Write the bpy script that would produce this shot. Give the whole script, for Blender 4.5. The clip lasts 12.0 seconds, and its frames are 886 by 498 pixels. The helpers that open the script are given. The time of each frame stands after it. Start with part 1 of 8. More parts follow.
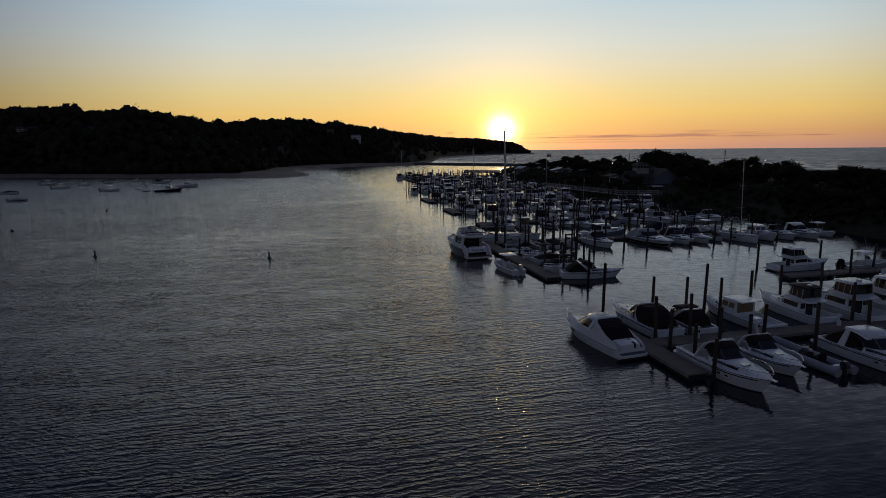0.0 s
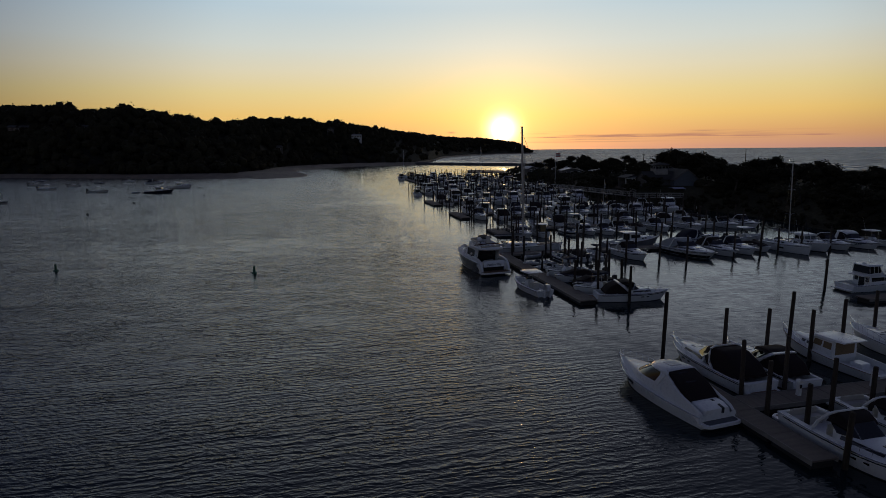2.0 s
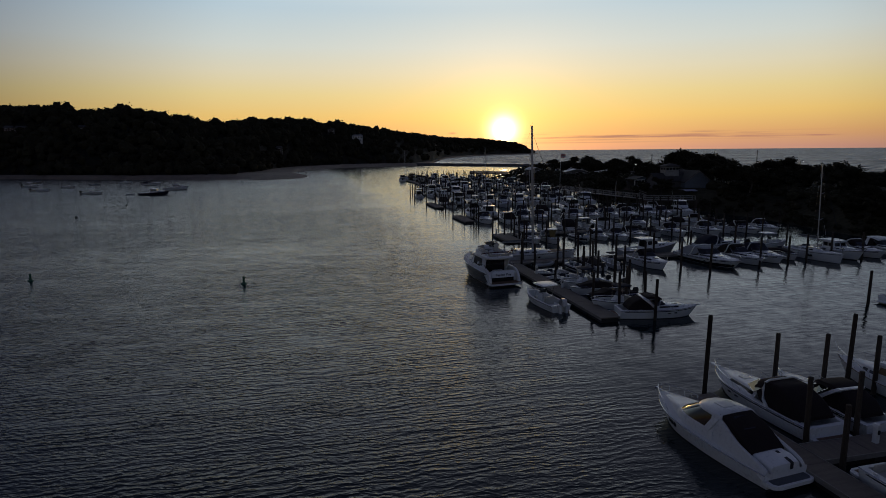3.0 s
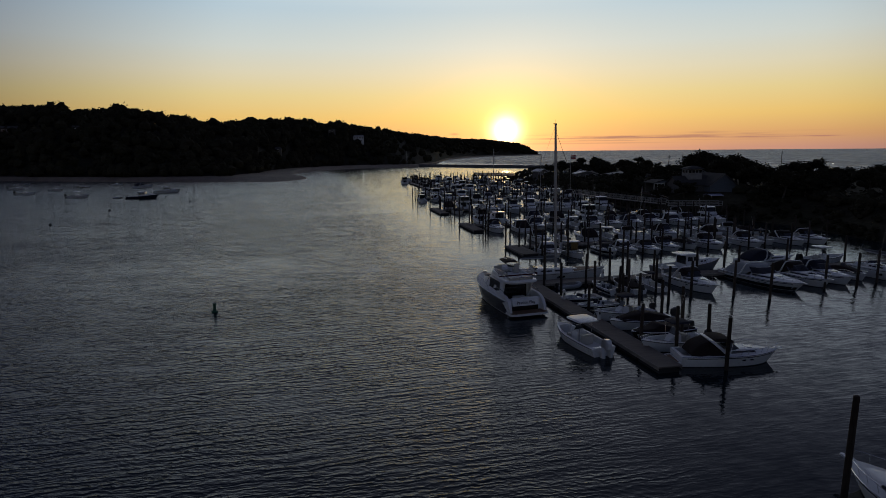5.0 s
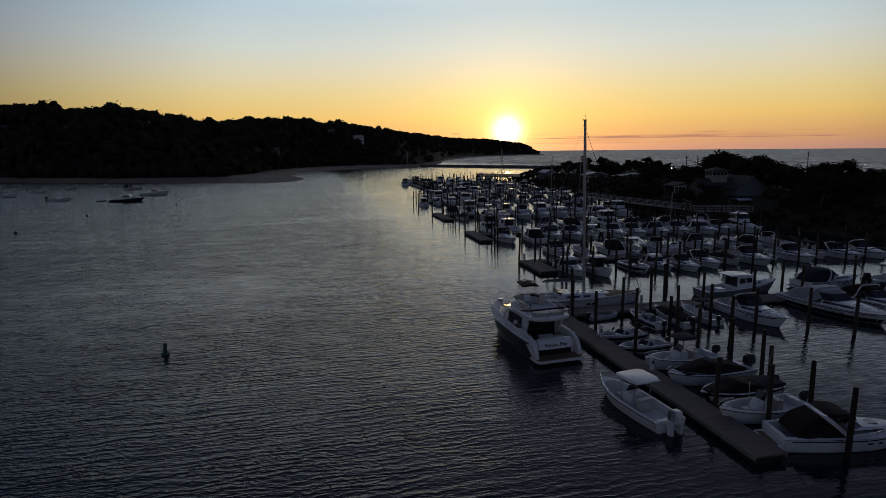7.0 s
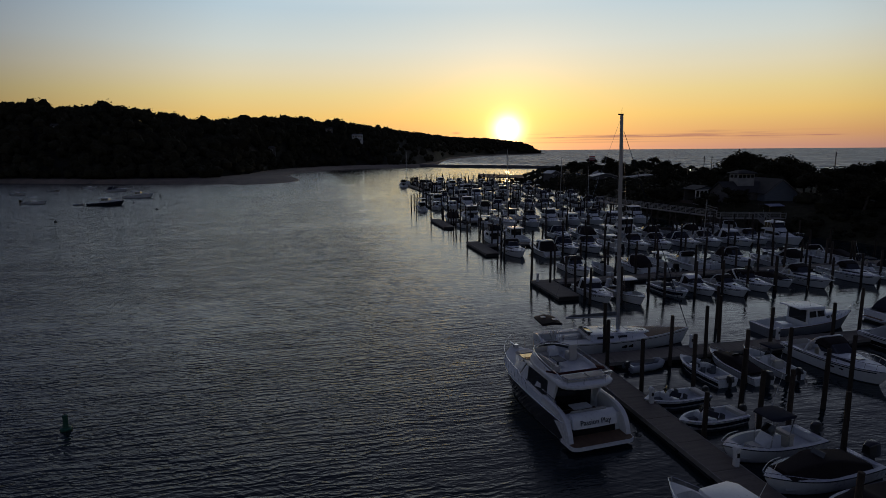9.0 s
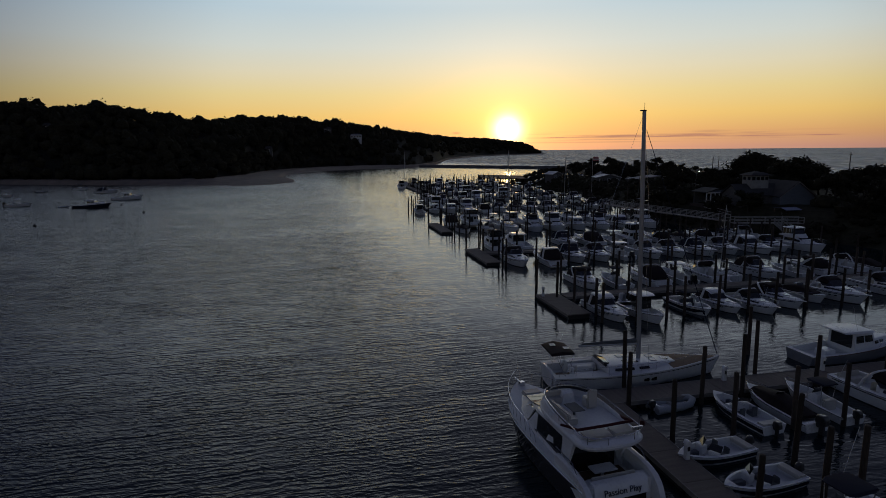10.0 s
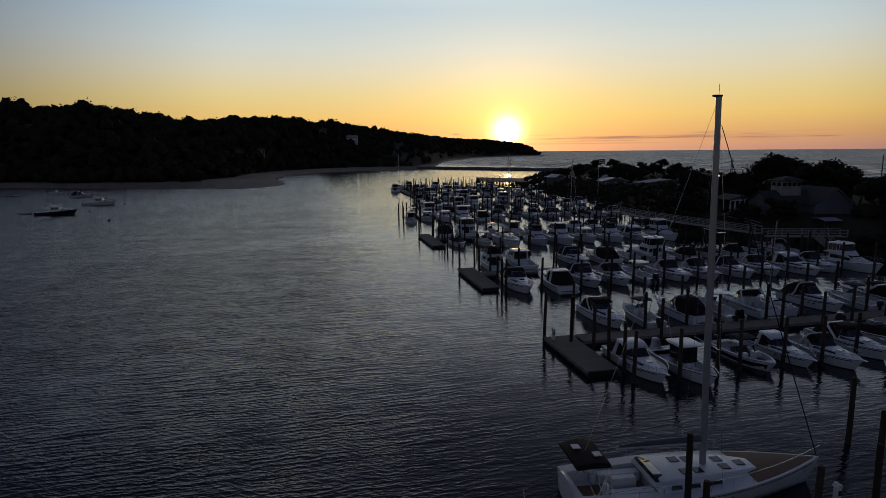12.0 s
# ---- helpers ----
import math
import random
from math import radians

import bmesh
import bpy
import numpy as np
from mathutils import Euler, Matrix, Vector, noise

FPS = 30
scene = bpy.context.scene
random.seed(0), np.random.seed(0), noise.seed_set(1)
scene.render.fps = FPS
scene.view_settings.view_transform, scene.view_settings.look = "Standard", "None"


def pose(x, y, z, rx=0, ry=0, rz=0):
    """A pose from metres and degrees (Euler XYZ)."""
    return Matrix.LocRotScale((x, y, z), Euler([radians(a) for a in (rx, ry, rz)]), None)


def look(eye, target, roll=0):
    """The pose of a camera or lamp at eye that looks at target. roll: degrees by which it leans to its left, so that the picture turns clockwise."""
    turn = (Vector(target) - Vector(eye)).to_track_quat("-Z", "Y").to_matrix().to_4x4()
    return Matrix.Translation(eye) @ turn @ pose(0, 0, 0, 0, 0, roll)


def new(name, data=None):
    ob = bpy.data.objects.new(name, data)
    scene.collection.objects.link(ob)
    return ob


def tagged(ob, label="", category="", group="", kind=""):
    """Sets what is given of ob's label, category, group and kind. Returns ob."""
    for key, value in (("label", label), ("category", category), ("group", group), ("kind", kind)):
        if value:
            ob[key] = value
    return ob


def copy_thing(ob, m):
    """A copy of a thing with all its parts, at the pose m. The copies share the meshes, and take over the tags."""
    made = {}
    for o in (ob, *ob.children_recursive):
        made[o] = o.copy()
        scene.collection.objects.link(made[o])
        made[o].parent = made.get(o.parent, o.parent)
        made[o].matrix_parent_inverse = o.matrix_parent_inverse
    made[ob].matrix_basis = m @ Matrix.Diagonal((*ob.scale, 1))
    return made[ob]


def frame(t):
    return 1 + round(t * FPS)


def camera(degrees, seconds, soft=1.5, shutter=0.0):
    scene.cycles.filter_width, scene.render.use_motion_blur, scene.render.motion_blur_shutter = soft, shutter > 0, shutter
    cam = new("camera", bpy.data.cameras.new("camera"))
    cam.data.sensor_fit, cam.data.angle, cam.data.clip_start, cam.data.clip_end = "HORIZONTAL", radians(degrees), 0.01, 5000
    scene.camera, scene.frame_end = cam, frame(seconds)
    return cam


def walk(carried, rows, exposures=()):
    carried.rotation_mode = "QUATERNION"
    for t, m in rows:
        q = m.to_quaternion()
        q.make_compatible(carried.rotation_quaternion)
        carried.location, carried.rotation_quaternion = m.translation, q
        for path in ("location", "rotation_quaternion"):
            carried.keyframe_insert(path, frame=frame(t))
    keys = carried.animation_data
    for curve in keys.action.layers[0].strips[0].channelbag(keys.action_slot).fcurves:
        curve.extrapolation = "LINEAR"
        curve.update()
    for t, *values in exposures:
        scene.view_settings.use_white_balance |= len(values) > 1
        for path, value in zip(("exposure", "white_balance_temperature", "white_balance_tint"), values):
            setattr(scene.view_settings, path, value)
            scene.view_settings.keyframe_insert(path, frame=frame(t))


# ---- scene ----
cam = camera(73.7, 12.0, soft=0.75)
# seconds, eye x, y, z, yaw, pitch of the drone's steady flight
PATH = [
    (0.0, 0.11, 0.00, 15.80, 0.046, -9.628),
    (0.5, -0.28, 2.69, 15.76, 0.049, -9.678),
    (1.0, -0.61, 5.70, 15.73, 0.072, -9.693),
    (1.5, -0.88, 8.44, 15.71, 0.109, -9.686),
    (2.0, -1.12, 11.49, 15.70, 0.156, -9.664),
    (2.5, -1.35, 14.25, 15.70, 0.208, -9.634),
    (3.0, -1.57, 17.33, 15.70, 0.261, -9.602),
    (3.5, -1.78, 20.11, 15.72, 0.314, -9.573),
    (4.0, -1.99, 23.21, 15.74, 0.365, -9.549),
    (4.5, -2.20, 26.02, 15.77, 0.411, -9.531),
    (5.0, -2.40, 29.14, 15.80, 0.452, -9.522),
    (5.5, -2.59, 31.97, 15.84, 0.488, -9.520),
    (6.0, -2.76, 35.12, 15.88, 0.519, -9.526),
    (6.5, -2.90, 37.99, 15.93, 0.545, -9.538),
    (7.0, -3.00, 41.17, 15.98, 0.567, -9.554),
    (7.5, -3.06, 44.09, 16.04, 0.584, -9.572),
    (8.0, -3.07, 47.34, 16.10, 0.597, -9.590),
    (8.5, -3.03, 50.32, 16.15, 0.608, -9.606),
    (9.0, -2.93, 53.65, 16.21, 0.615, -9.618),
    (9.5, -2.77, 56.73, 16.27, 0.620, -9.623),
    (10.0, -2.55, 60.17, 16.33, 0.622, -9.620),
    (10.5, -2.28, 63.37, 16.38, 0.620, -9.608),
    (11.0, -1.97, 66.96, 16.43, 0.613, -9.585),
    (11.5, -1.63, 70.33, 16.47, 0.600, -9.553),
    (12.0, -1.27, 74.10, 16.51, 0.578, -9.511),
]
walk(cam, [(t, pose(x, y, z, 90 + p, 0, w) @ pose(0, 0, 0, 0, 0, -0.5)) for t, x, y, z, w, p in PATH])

# ---------------------------------------------------------------- sky, sun
SUN_AZ, SUN_EL = 5.6, 1.75
SUN_DIR = Vector((math.sin(radians(SUN_AZ)) * math.cos(radians(SUN_EL)),
                  math.cos(radians(SUN_AZ)) * math.cos(radians(SUN_EL)), math.sin(radians(SUN_EL))))
scene.view_settings.exposure = 0.0

world = bpy.data.worlds.new("evening_sky")
scene.world = world
world.use_nodes = True
wt = world.node_tree
wt.nodes.clear()


def wmath(op, a, b=None, c=None):
    n = wt.nodes.new("ShaderNodeMath")
    n.operation = op
    for i, x in enumerate((a, b, c)):
        if x is None:
            continue
        if isinstance(x, (int, float)):
            n.inputs[i].default_value = x
        else:
            wt.links.new(x, n.inputs[i])
    return n.outputs[0]


def wadd(a, b, mode="ADD", fac=1.0):
    n = wt.nodes.new("ShaderNodeMix")
    n.data_type, n.blend_type = "RGBA", mode
    if isinstance(fac, (int, float)):
        n.inputs[0].default_value = fac
    else:
        wt.links.new(fac, n.inputs[0])
    for sock, x in ((n.inputs[6], a), (n.inputs[7], b)):
        if isinstance(x, tuple):
            sock.default_value = x
        else:
            wt.links.new(x, sock)
    return n.outputs[2]


sky = wt.nodes.new("ShaderNodeTexSky")
sky.sky_type, sky.sun_disc = "NISHITA", False
sky.sun_elevation, sky.sun_rotation = radians(SUN_EL), radians(SUN_AZ)
sky.altitude, sky.air_density, sky.dust_density, sky.ozone_density = 10, 1.0, 0.65, 2.6
tc = wt.nodes.new("ShaderNodeTexCoord")
sep = wt.nodes.new("ShaderNodeSeparateXYZ")
wt.links.new(tc.outputs["Generated"], sep.inputs[0])
dot = wt.nodes.new("ShaderNodeVectorMath")
dot.operation = "DOT_PRODUCT"
wt.links.new(tc.outputs["Generated"], dot.inputs[0])
dot.inputs[1].default_value = SUN_DIR
away = wmath("ARCCOSINE", wmath("MINIMUM", dot.outputs["Value"], 0.9999999))          # angle from the sun, radians
core = wmath("EXPONENT", wmath("MULTIPLY", wmath("POWER", wmath("DIVIDE", away, radians(1.15)), 2.0), -1.0))
halo = wmath("EXPONENT", wmath("DIVIDE", away, -radians(2.6)))
SKY_GAIN = 0.16
base = wadd(sky.outputs[0], (SKY_GAIN, SKY_GAIN, SKY_GAIN, 1), "MULTIPLY")
# the evening haze: orange at the horizon, paling upwards into blue grey
height = wmath("ARCSINE", wmath("MAXIMUM", sep.outputs[2], 0.0))
haze = wt.nodes.new("ShaderNodeValToRGB")
wt.links.new(wmath("DIVIDE", height, radians(90)), haze.inputs[0])
HAZE = [(0.0, 0.50, 0.26, 0.22), (1.2, 0.66, 0.345, 0.16), (3.0, 0.83, 0.535, 0.165), (5.0, 0.80, 0.63, 0.285), (7.0, 0.75, 0.68, 0.49), (9.2, 0.65, 0.695, 0.66), (12.5, 0.50, 0.64, 0.735), (14.5, 0.61, 0.73, 0.82),
        (17, 0.70, 0.785, 0.90), (20.5, 0.55, 0.61, 0.735), (25, 0.30, 0.33, 0.435), (32, 0.178, 0.196, 0.283), (45, 0.155, 0.17, 0.25), (90, 0.155, 0.17, 0.25)]
el = haze.color_ramp.elements
el[0].position, el[0].color = 0.0, (*HAZE[0][1:], 1)
el[1].position, el[1].color = 1.0, (*HAZE[-1][1:], 1)
for deg, r, g, b_ in HAZE[1:-1]:
    e = el.new(deg / 90)
    e.color = (r, g, b_, 1)
# the sky opposite the sunset is dimmer
facing = wmath("SMOOTH_MIN", wmath("SMOOTH_MAX", wmath("MULTIPLY_ADD", dot.outputs["Value"], 3.9, -2.5), 0.0, 0.1), 1.0, 0.1)
base = wadd(base, haze.outputs[0], "MIX", 0.85)
behind = wmath("SMOOTH_MIN", wmath("SMOOTH_MAX", wmath("MULTIPLY_ADD", dot.outputs["Value"], -1.6, -0.1), 0.0, 0.1), 1.0, 0.1)
dusk = wadd((0.175, 0.19, 0.275, 1), (0.215, 0.24, 0.32, 1), "MIX", behind)       # the pale eastern sky
base = wadd(base, wadd(dusk, (1.0, 1.0, 1.0, 1), "MIX", facing), "MULTIPLY")
lit = wadd(base, wadd((3.0, 2.6, 1.6, 1), core, "MULTIPLY"))
disc = wmath("EXPONENT", wmath("MULTIPLY", wmath("POWER", wmath("DIVIDE", away, radians(0.45)), 2.0), -1.0))
lit = wadd(lit, wadd((26.0, 14.5, 5.0, 1), disc, "MULTIPLY"))
lit = wadd(lit, wadd((0.75, 0.42, 0.10, 1), halo, "MULTIPLY"))
glow = wmath("EXPONENT", wmath("DIVIDE", away, -radians(13)))
lit = wadd(lit, wadd((0.22, 0.17, 0.06, 1), glow, "MULTIPLY"))
# thin streaks of cloud low over the water
mp = wt.nodes.new("ShaderNodeMapping")
mp.inputs["Scale"].default_value = (5.0, 5.0, 150.0)
wt.links.new(tc.outputs["Generated"], mp.inputs[0])
nz = wt.nodes.new("ShaderNodeTexNoise")
nz.inputs["Scale"].default_value, nz.inputs["Detail"].default_value = 1.6, 5
wt.links.new(mp.outputs[0], nz.inputs["Vector"])
low = wmath("MULTIPLY", wmath("SMOOTH_MIN", wmath("MULTIPLY", wmath("MAXIMUM", sep.outputs[2], 0.0), 200.0), 1.0, 0.1),
            wmath("EXPONENT", wmath("MULTIPLY", wmath("POWER", wmath("DIVIDE", wmath("SUBTRACT", sep.outputs[2], 0.0175), 0.0055), 2.0), -1.0)))
streak = wmath("MULTIPLY", wmath("MULTIPLY", wmath("SMOOTH_MAX", wmath("SUBTRACT", nz.outputs[0], 0.54), 0.0, 0.02), 6.0), low)
east = wmath("EXPONENT", wmath("MULTIPLY", wmath("POWER", wmath("DIVIDE", wmath("SUBTRACT", sep.outputs[0], 0.33), 0.19), 4.0), -1.0))


def wisp(x, z, wide, high):
    """A soft flat patch of sky round one direction."""
    a = wmath("POWER", wmath("DIVIDE", wmath("SUBTRACT", sep.outputs[0], x), wide), 2.0)
    b = wmath("POWER", wmath("DIVIDE", wmath("SUBTRACT", sep.outputs[2], z), high), 2.0)
    return wmath("EXPONENT", wmath("MULTIPLY", wmath("ADD", a, b), -1.0))


streak = wmath("MULTIPLY", streak, east)
rag = wmath("MULTIPLY", wmath("MAXIMUM", wmath("SUBTRACT", nz.outputs[0], 0.34), 0.0), 4.5)
for x, z, wide, high, dense in ((0.39, 0.0222, 0.022, 0.0020, 1.0), (0.365, 0.0195, 0.05, 0.0011, 0.8), (0.27, 0.0163, 0.10, 0.0012, 0.85), (0.31, 0.0122, 0.12, 0.0009, 0.7), (0.475, 0.0178, 0.035, 0.0010, 0.8), (0.53, 0.0152, 0.016, 0.0010, 0.8), (0.22, 0.0085, 0.10, 0.0010, 0.5), (-0.036, 0.0225, 0.006, 0.0016, 0.5), (0.0125, 0.0255, 0.006, 0.0016, 0.6)):
    streak = wmath("ADD", streak, wmath("MULTIPLY", wmath("MULTIPLY", wisp(x, z, wide, high), rag), dense))
streak = wmath("MINIMUM", streak, 0.78)
lit = wadd(lit, (0.42, 0.19, 0.14, 1), "MIX", streak)
bg = wt.nodes.new("ShaderNodeBackground")
wt.links.new(lit, bg.inputs[0])
out = wt.nodes.new("ShaderNodeOutputWorld")
wt.links.new(bg.outputs[0], out.inputs[0])

sun = new("sun", bpy.data.lights.new("sun", "SUN"))
sun.data.energy, sun.data.angle, sun.data.color = 0.08, radians(0.55), (1.0, 0.55, 0.22)
sun.matrix_world = look(SUN_DIR * 100, (0, 0, 0))

# ---------------------------------------------------------------- materials


def mat(name, color, rough=0.5, metal=0.0, vary=0.15, scale=3.0, bump=0.0, bump_scale=20.0, stretch=(1, 1, 1),
        per_object=0.0, spec=0.5, coat=0.0, second=None):
    """A procedural surface: colour with broad stains and fine grain, roughness that follows them, and fine relief."""
    m = bpy.data.materials.new(name)
    m.use_nodes = True
    t = m.node_tree
    b = t.nodes["Principled BSDF"]
    b.inputs["Metallic"].default_value = metal
    b.inputs["Specular IOR Level"].default_value = spec
    b.inputs["Coat Weight"].default_value = coat
    co = t.nodes.new("ShaderNodeTexCoord")
    mp = t.nodes.new("ShaderNodeMapping")
    mp.inputs["Scale"].default_value = stretch
    t.links.new(co.outputs["Object"], mp.inputs[0])
    big = t.nodes.new("ShaderNodeTexNoise")
    big.inputs["Scale"].default_value, big.inputs["Detail"].default_value = scale * 0.25, 4
    fine = t.nodes.new("ShaderNodeTexNoise")
    fine.inputs["Scale"].default_value, fine.inputs["Detail"].default_value = scale * 4, 6
    t.links.new(mp.outputs[0], big.inputs["Vector"])
    t.links.new(mp.outputs[0], fine.inputs["Vector"])
    add = t.nodes.new("ShaderNodeMath")
    add.operation = "MULTIPLY_ADD"
    add.inputs[1].default_value = 0.45
    t.links.new(fine.outputs[0], add.inputs[0])
    half = t.nodes.new("ShaderNodeMath")
    half.operation = "MULTIPLY"
    half.inputs[1].default_value = 0.55
    t.links.new(big.outputs[0], half.inputs[0])
    t.links.new(half.outputs[0], add.inputs[2])
    ramp = t.nodes.new("ShaderNodeValToRGB")
    lo = second or tuple(c * (1 - vary * 1.6) for c in color)
    hi = tuple(min(1, c * (1 + vary)) for c in color)
    ramp.color_ramp.elements[0].position, ramp.color_ramp.elements[1].position = 0.32, 0.66
    ramp.color_ramp.elements[0].color, ramp.color_ramp.elements[1].color = (*lo, 1), (*hi, 1)
    t.links.new(add.outputs[0], ramp.inputs[0])
    col = ramp.outputs[0]
    if per_object:
        info = t.nodes.new("ShaderNodeObjectInfo")
        k = t.nodes.new("ShaderNodeMapRange")
        k.inputs["To Min"].default_value, k.inputs["To Max"].default_value = 1 - per_object, 1 + per_object
        t.links.new(info.outputs["Random"], k.inputs[0])
        mul = t.nodes.new("ShaderNodeVectorMath")
        mul.operation = "SCALE"
        t.links.new(col, mul.inputs[0])
        t.links.new(k.outputs[0], mul.inputs["Scale"])
        col = mul.outputs[0]
    t.links.new(col, b.inputs["Base Color"])
    rr = t.nodes.new("ShaderNodeMapRange")
    rr.inputs["To Min"].default_value, rr.inputs["To Max"].default_value = max(0.02, rough * 0.75), min(1, rough * 1.3)
    t.links.new(add.outputs[0], rr.inputs[0])
    t.links.new(rr.outputs[0], b.inputs["Roughness"])
    if bump:
        bn = t.nodes.new("ShaderNodeTexNoise")
        bn.inputs["Scale"].default_value, bn.inputs["Detail"].default_value = bump_scale, 5
        t.links.new(mp.outputs[0], bn.inputs["Vector"])
        bu = t.nodes.new("ShaderNodeBump")
        bu.inputs["Strength"].default_value, bu.inputs["Distance"].default_value = 0.7, bump
        t.links.new(bn.outputs[0], bu.inputs["Height"])
        t.links.new(bu.outputs[0], b.inputs["Normal"])
    return m


GEL = mat("white_gelcoat", (0.74, 0.75, 0.75), 0.28, vary=0.06, scale=1.5, per_object=0.06)
GELDECK = mat("white_nonskid_deck", (0.70, 0.71, 0.70), 0.55, vary=0.08, scale=2, bump=0.003, bump_scale=60)
NAVY = mat("navy_hull_paint", (0.014, 0.018, 0.034), 0.25, vary=0.15, scale=1.5, coat=0.3)
BLACKHULL = mat("black_hull_paint", (0.012, 0.012, 0.013), 0.25, vary=0.15, scale=1.5, coat=0.3)
GREYHULL = mat("grey_hull_paint", (0.05, 0.05, 0.055), 0.25, vary=0.1, scale=1.5, coat=0.3)
BOOT = mat("dark_bottom_paint", (0.02, 0.022, 0.028), 0.7, vary=0.2, scale=2)
BLACKCANVAS = mat("black_canvas", (0.020, 0.014, 0.015), 0.9, vary=0.2, scale=3, bump=0.02, bump_scale=3, spec=0.2)
NAVYCANVAS = mat("navy_canvas", (0.018, 0.021, 0.038), 0.9, vary=0.2, scale=3, bump=0.02, bump_scale=3, spec=0.2)
TANCANVAS = mat("tan_canvas", (0.24, 0.17, 0.10), 0.9, vary=0.15, scale=3, bump=0.02, bump_scale=3, spec=0.2)
WINE = mat("burgundy_canvas", (0.05, 0.010, 0.012), 0.9, vary=0.2, scale=3, bump=0.02, bump_scale=3, spec=0.2)
GLASS = mat("smoked_glass", (0.012, 0.014, 0.016), 0.05, vary=0.1, scale=1, spec=0.6)
STEEL = mat("stainless_steel", (0.6, 0.6, 0.6), 0.22, metal=1.0, vary=0.08, scale=6)
ALU = mat("mast_aluminium", (0.42, 0.43, 0.44), 0.42, metal=0.6, vary=0.1, scale=4)
TEAK = mat("weathered_teak", (0.16, 0.095, 0.055), 0.7, vary=0.22, scale=6, stretch=(6, 1, 1), bump=0.003, bump_scale=20)
VINYL = mat("cream_vinyl", (0.5, 0.48, 0.43), 0.5, vary=0.08, scale=3)
RUBBER = mat("black_rubber", (0.015, 0.015, 0.016), 0.7, vary=0.2, scale=6)
HYPALON = mat("grey_inflated_fabric", (0.30, 0.32, 0.34), 0.6, vary=0.1, scale=4)
COWLBLACK = mat("black_engine_cowl", (0.016, 0.016, 0.018), 0.3, vary=0.15, scale=5, coat=0.4)
COWLWHITE = mat("white_engine_cowl", (0.7, 0.71, 0.72), 0.25, vary=0.05, scale=5, coat=0.4)
PILE = mat("tarred_pile_wood", (0.055, 0.043, 0.034), 0.9, vary=0.4, scale=2.5, stretch=(3, 3, 0.5), bump=0.02, bump_scale=9, per_object=0.35, spec=0.25)
SHINGLE = mat("grey_cedar_shingle", (0.11, 0.105, 0.10), 0.85, vary=0.25, scale=5, stretch=(1, 1, 4), bump=0.02, bump_scale=8)
SHINGLEBLUE = mat("blue_grey_clapboard", (0.15, 0.17, 0.20), 0.7, vary=0.15, scale=5, stretch=(0.4, 0.4, 6), bump=0.01, bump_scale=8)
ROOF = mat("dark_asphalt_roof", (0.045, 0.043, 0.042), 0.9, vary=0.3, scale=3, bump=0.02, bump_scale=14)
ROOFGREY = mat("pale_grey_roof", (0.32, 0.32, 0.33), 0.8, vary=0.2, scale=3)
FENCE = mat("weathered_pale_rail", (0.30, 0.29, 0.27), 0.8, vary=0.25, scale=3, bump=0.004, bump_scale=14)
PAINT = mat("white_trim_paint", (0.72, 0.72, 0.70), 0.5, vary=0.08, scale=3)
GREYWOOD = mat("silvered_timber", (0.24, 0.225, 0.205), 0.85, vary=0.25, scale=4, stretch=(1, 1, 4), bump=0.006, bump_scale=14)
TARP = mat("blue_tarpaulin", (0.24, 0.27, 0.40), 0.5, vary=0.1, scale=3)
SAND = mat("damp_beach_sand", (0.21, 0.165, 0.125), 0.9, vary=0.25, scale=0.06, bump=0.15, bump_scale=0.5)
ROCK = mat("jetty_stone", (0.10, 0.095, 0.09), 0.9, vary=0.4, scale=0.5, bump=0.25, bump_scale=1.2)
SOIL = mat("wooded_ground", (0.022, 0.021, 0.014), 0.95, vary=0.4, scale=0.15, bump=0.5, bump_scale=0.4, spec=0.1)
SCRUB = mat("dune_grass_ground", (0.040, 0.037, 0.022), 0.95, vary=0.45, scale=0.25, bump=0.4, bump_scale=0.8, spec=0.1)
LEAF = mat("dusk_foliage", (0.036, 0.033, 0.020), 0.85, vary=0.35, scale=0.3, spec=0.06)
BARK = mat("grey_bark", (0.06, 0.05, 0.04), 0.95, vary=0.3, scale=3, stretch=(3, 3, 0.6), bump=0.03, bump_scale=8)
BUOYGREEN = mat("green_buoy_paint", (0.02, 0.10, 0.06), 0.5, vary=0.25, scale=3)
FLAGRED = mat("red_flag_cloth", (0.42, 0.03, 0.03), 0.8, vary=0.15, scale=3)
STAIN = mat("dark_stained_timber", (0.07, 0.05, 0.04), 0.8, vary=0.3, scale=2)
GREYCOVER = mat("slate_grey_cloth", (0.10, 0.11, 0.12), 0.85, vary=0.2, scale=3, bump=0.01, bump_scale=4)
# white workboat hull, its shaded tone put into the base colour
SHADEDHULL = mat("white_hull_in_shade", (0.20, 0.21, 0.23), 0.4, vary=0.12, scale=1.5)
LETTER = mat("navy_lettering", (0.02, 0.025, 0.05), 0.4, vary=0.05)


def lamp_glass():
    m = bpy.data.materials.new("lit_lamp_globe")
    m.use_nodes = True
    b = m.node_tree.nodes["Principled BSDF"]
    b.inputs["Base Color"].default_value = (0.9, 0.9, 0.85, 1)
    b.inputs["Emission Color"].default_value = (1.0, 0.93, 0.8, 1)
    b.inputs["Emission Strength"].default_value = 3.0
    return m


LAMP = lamp_glass()


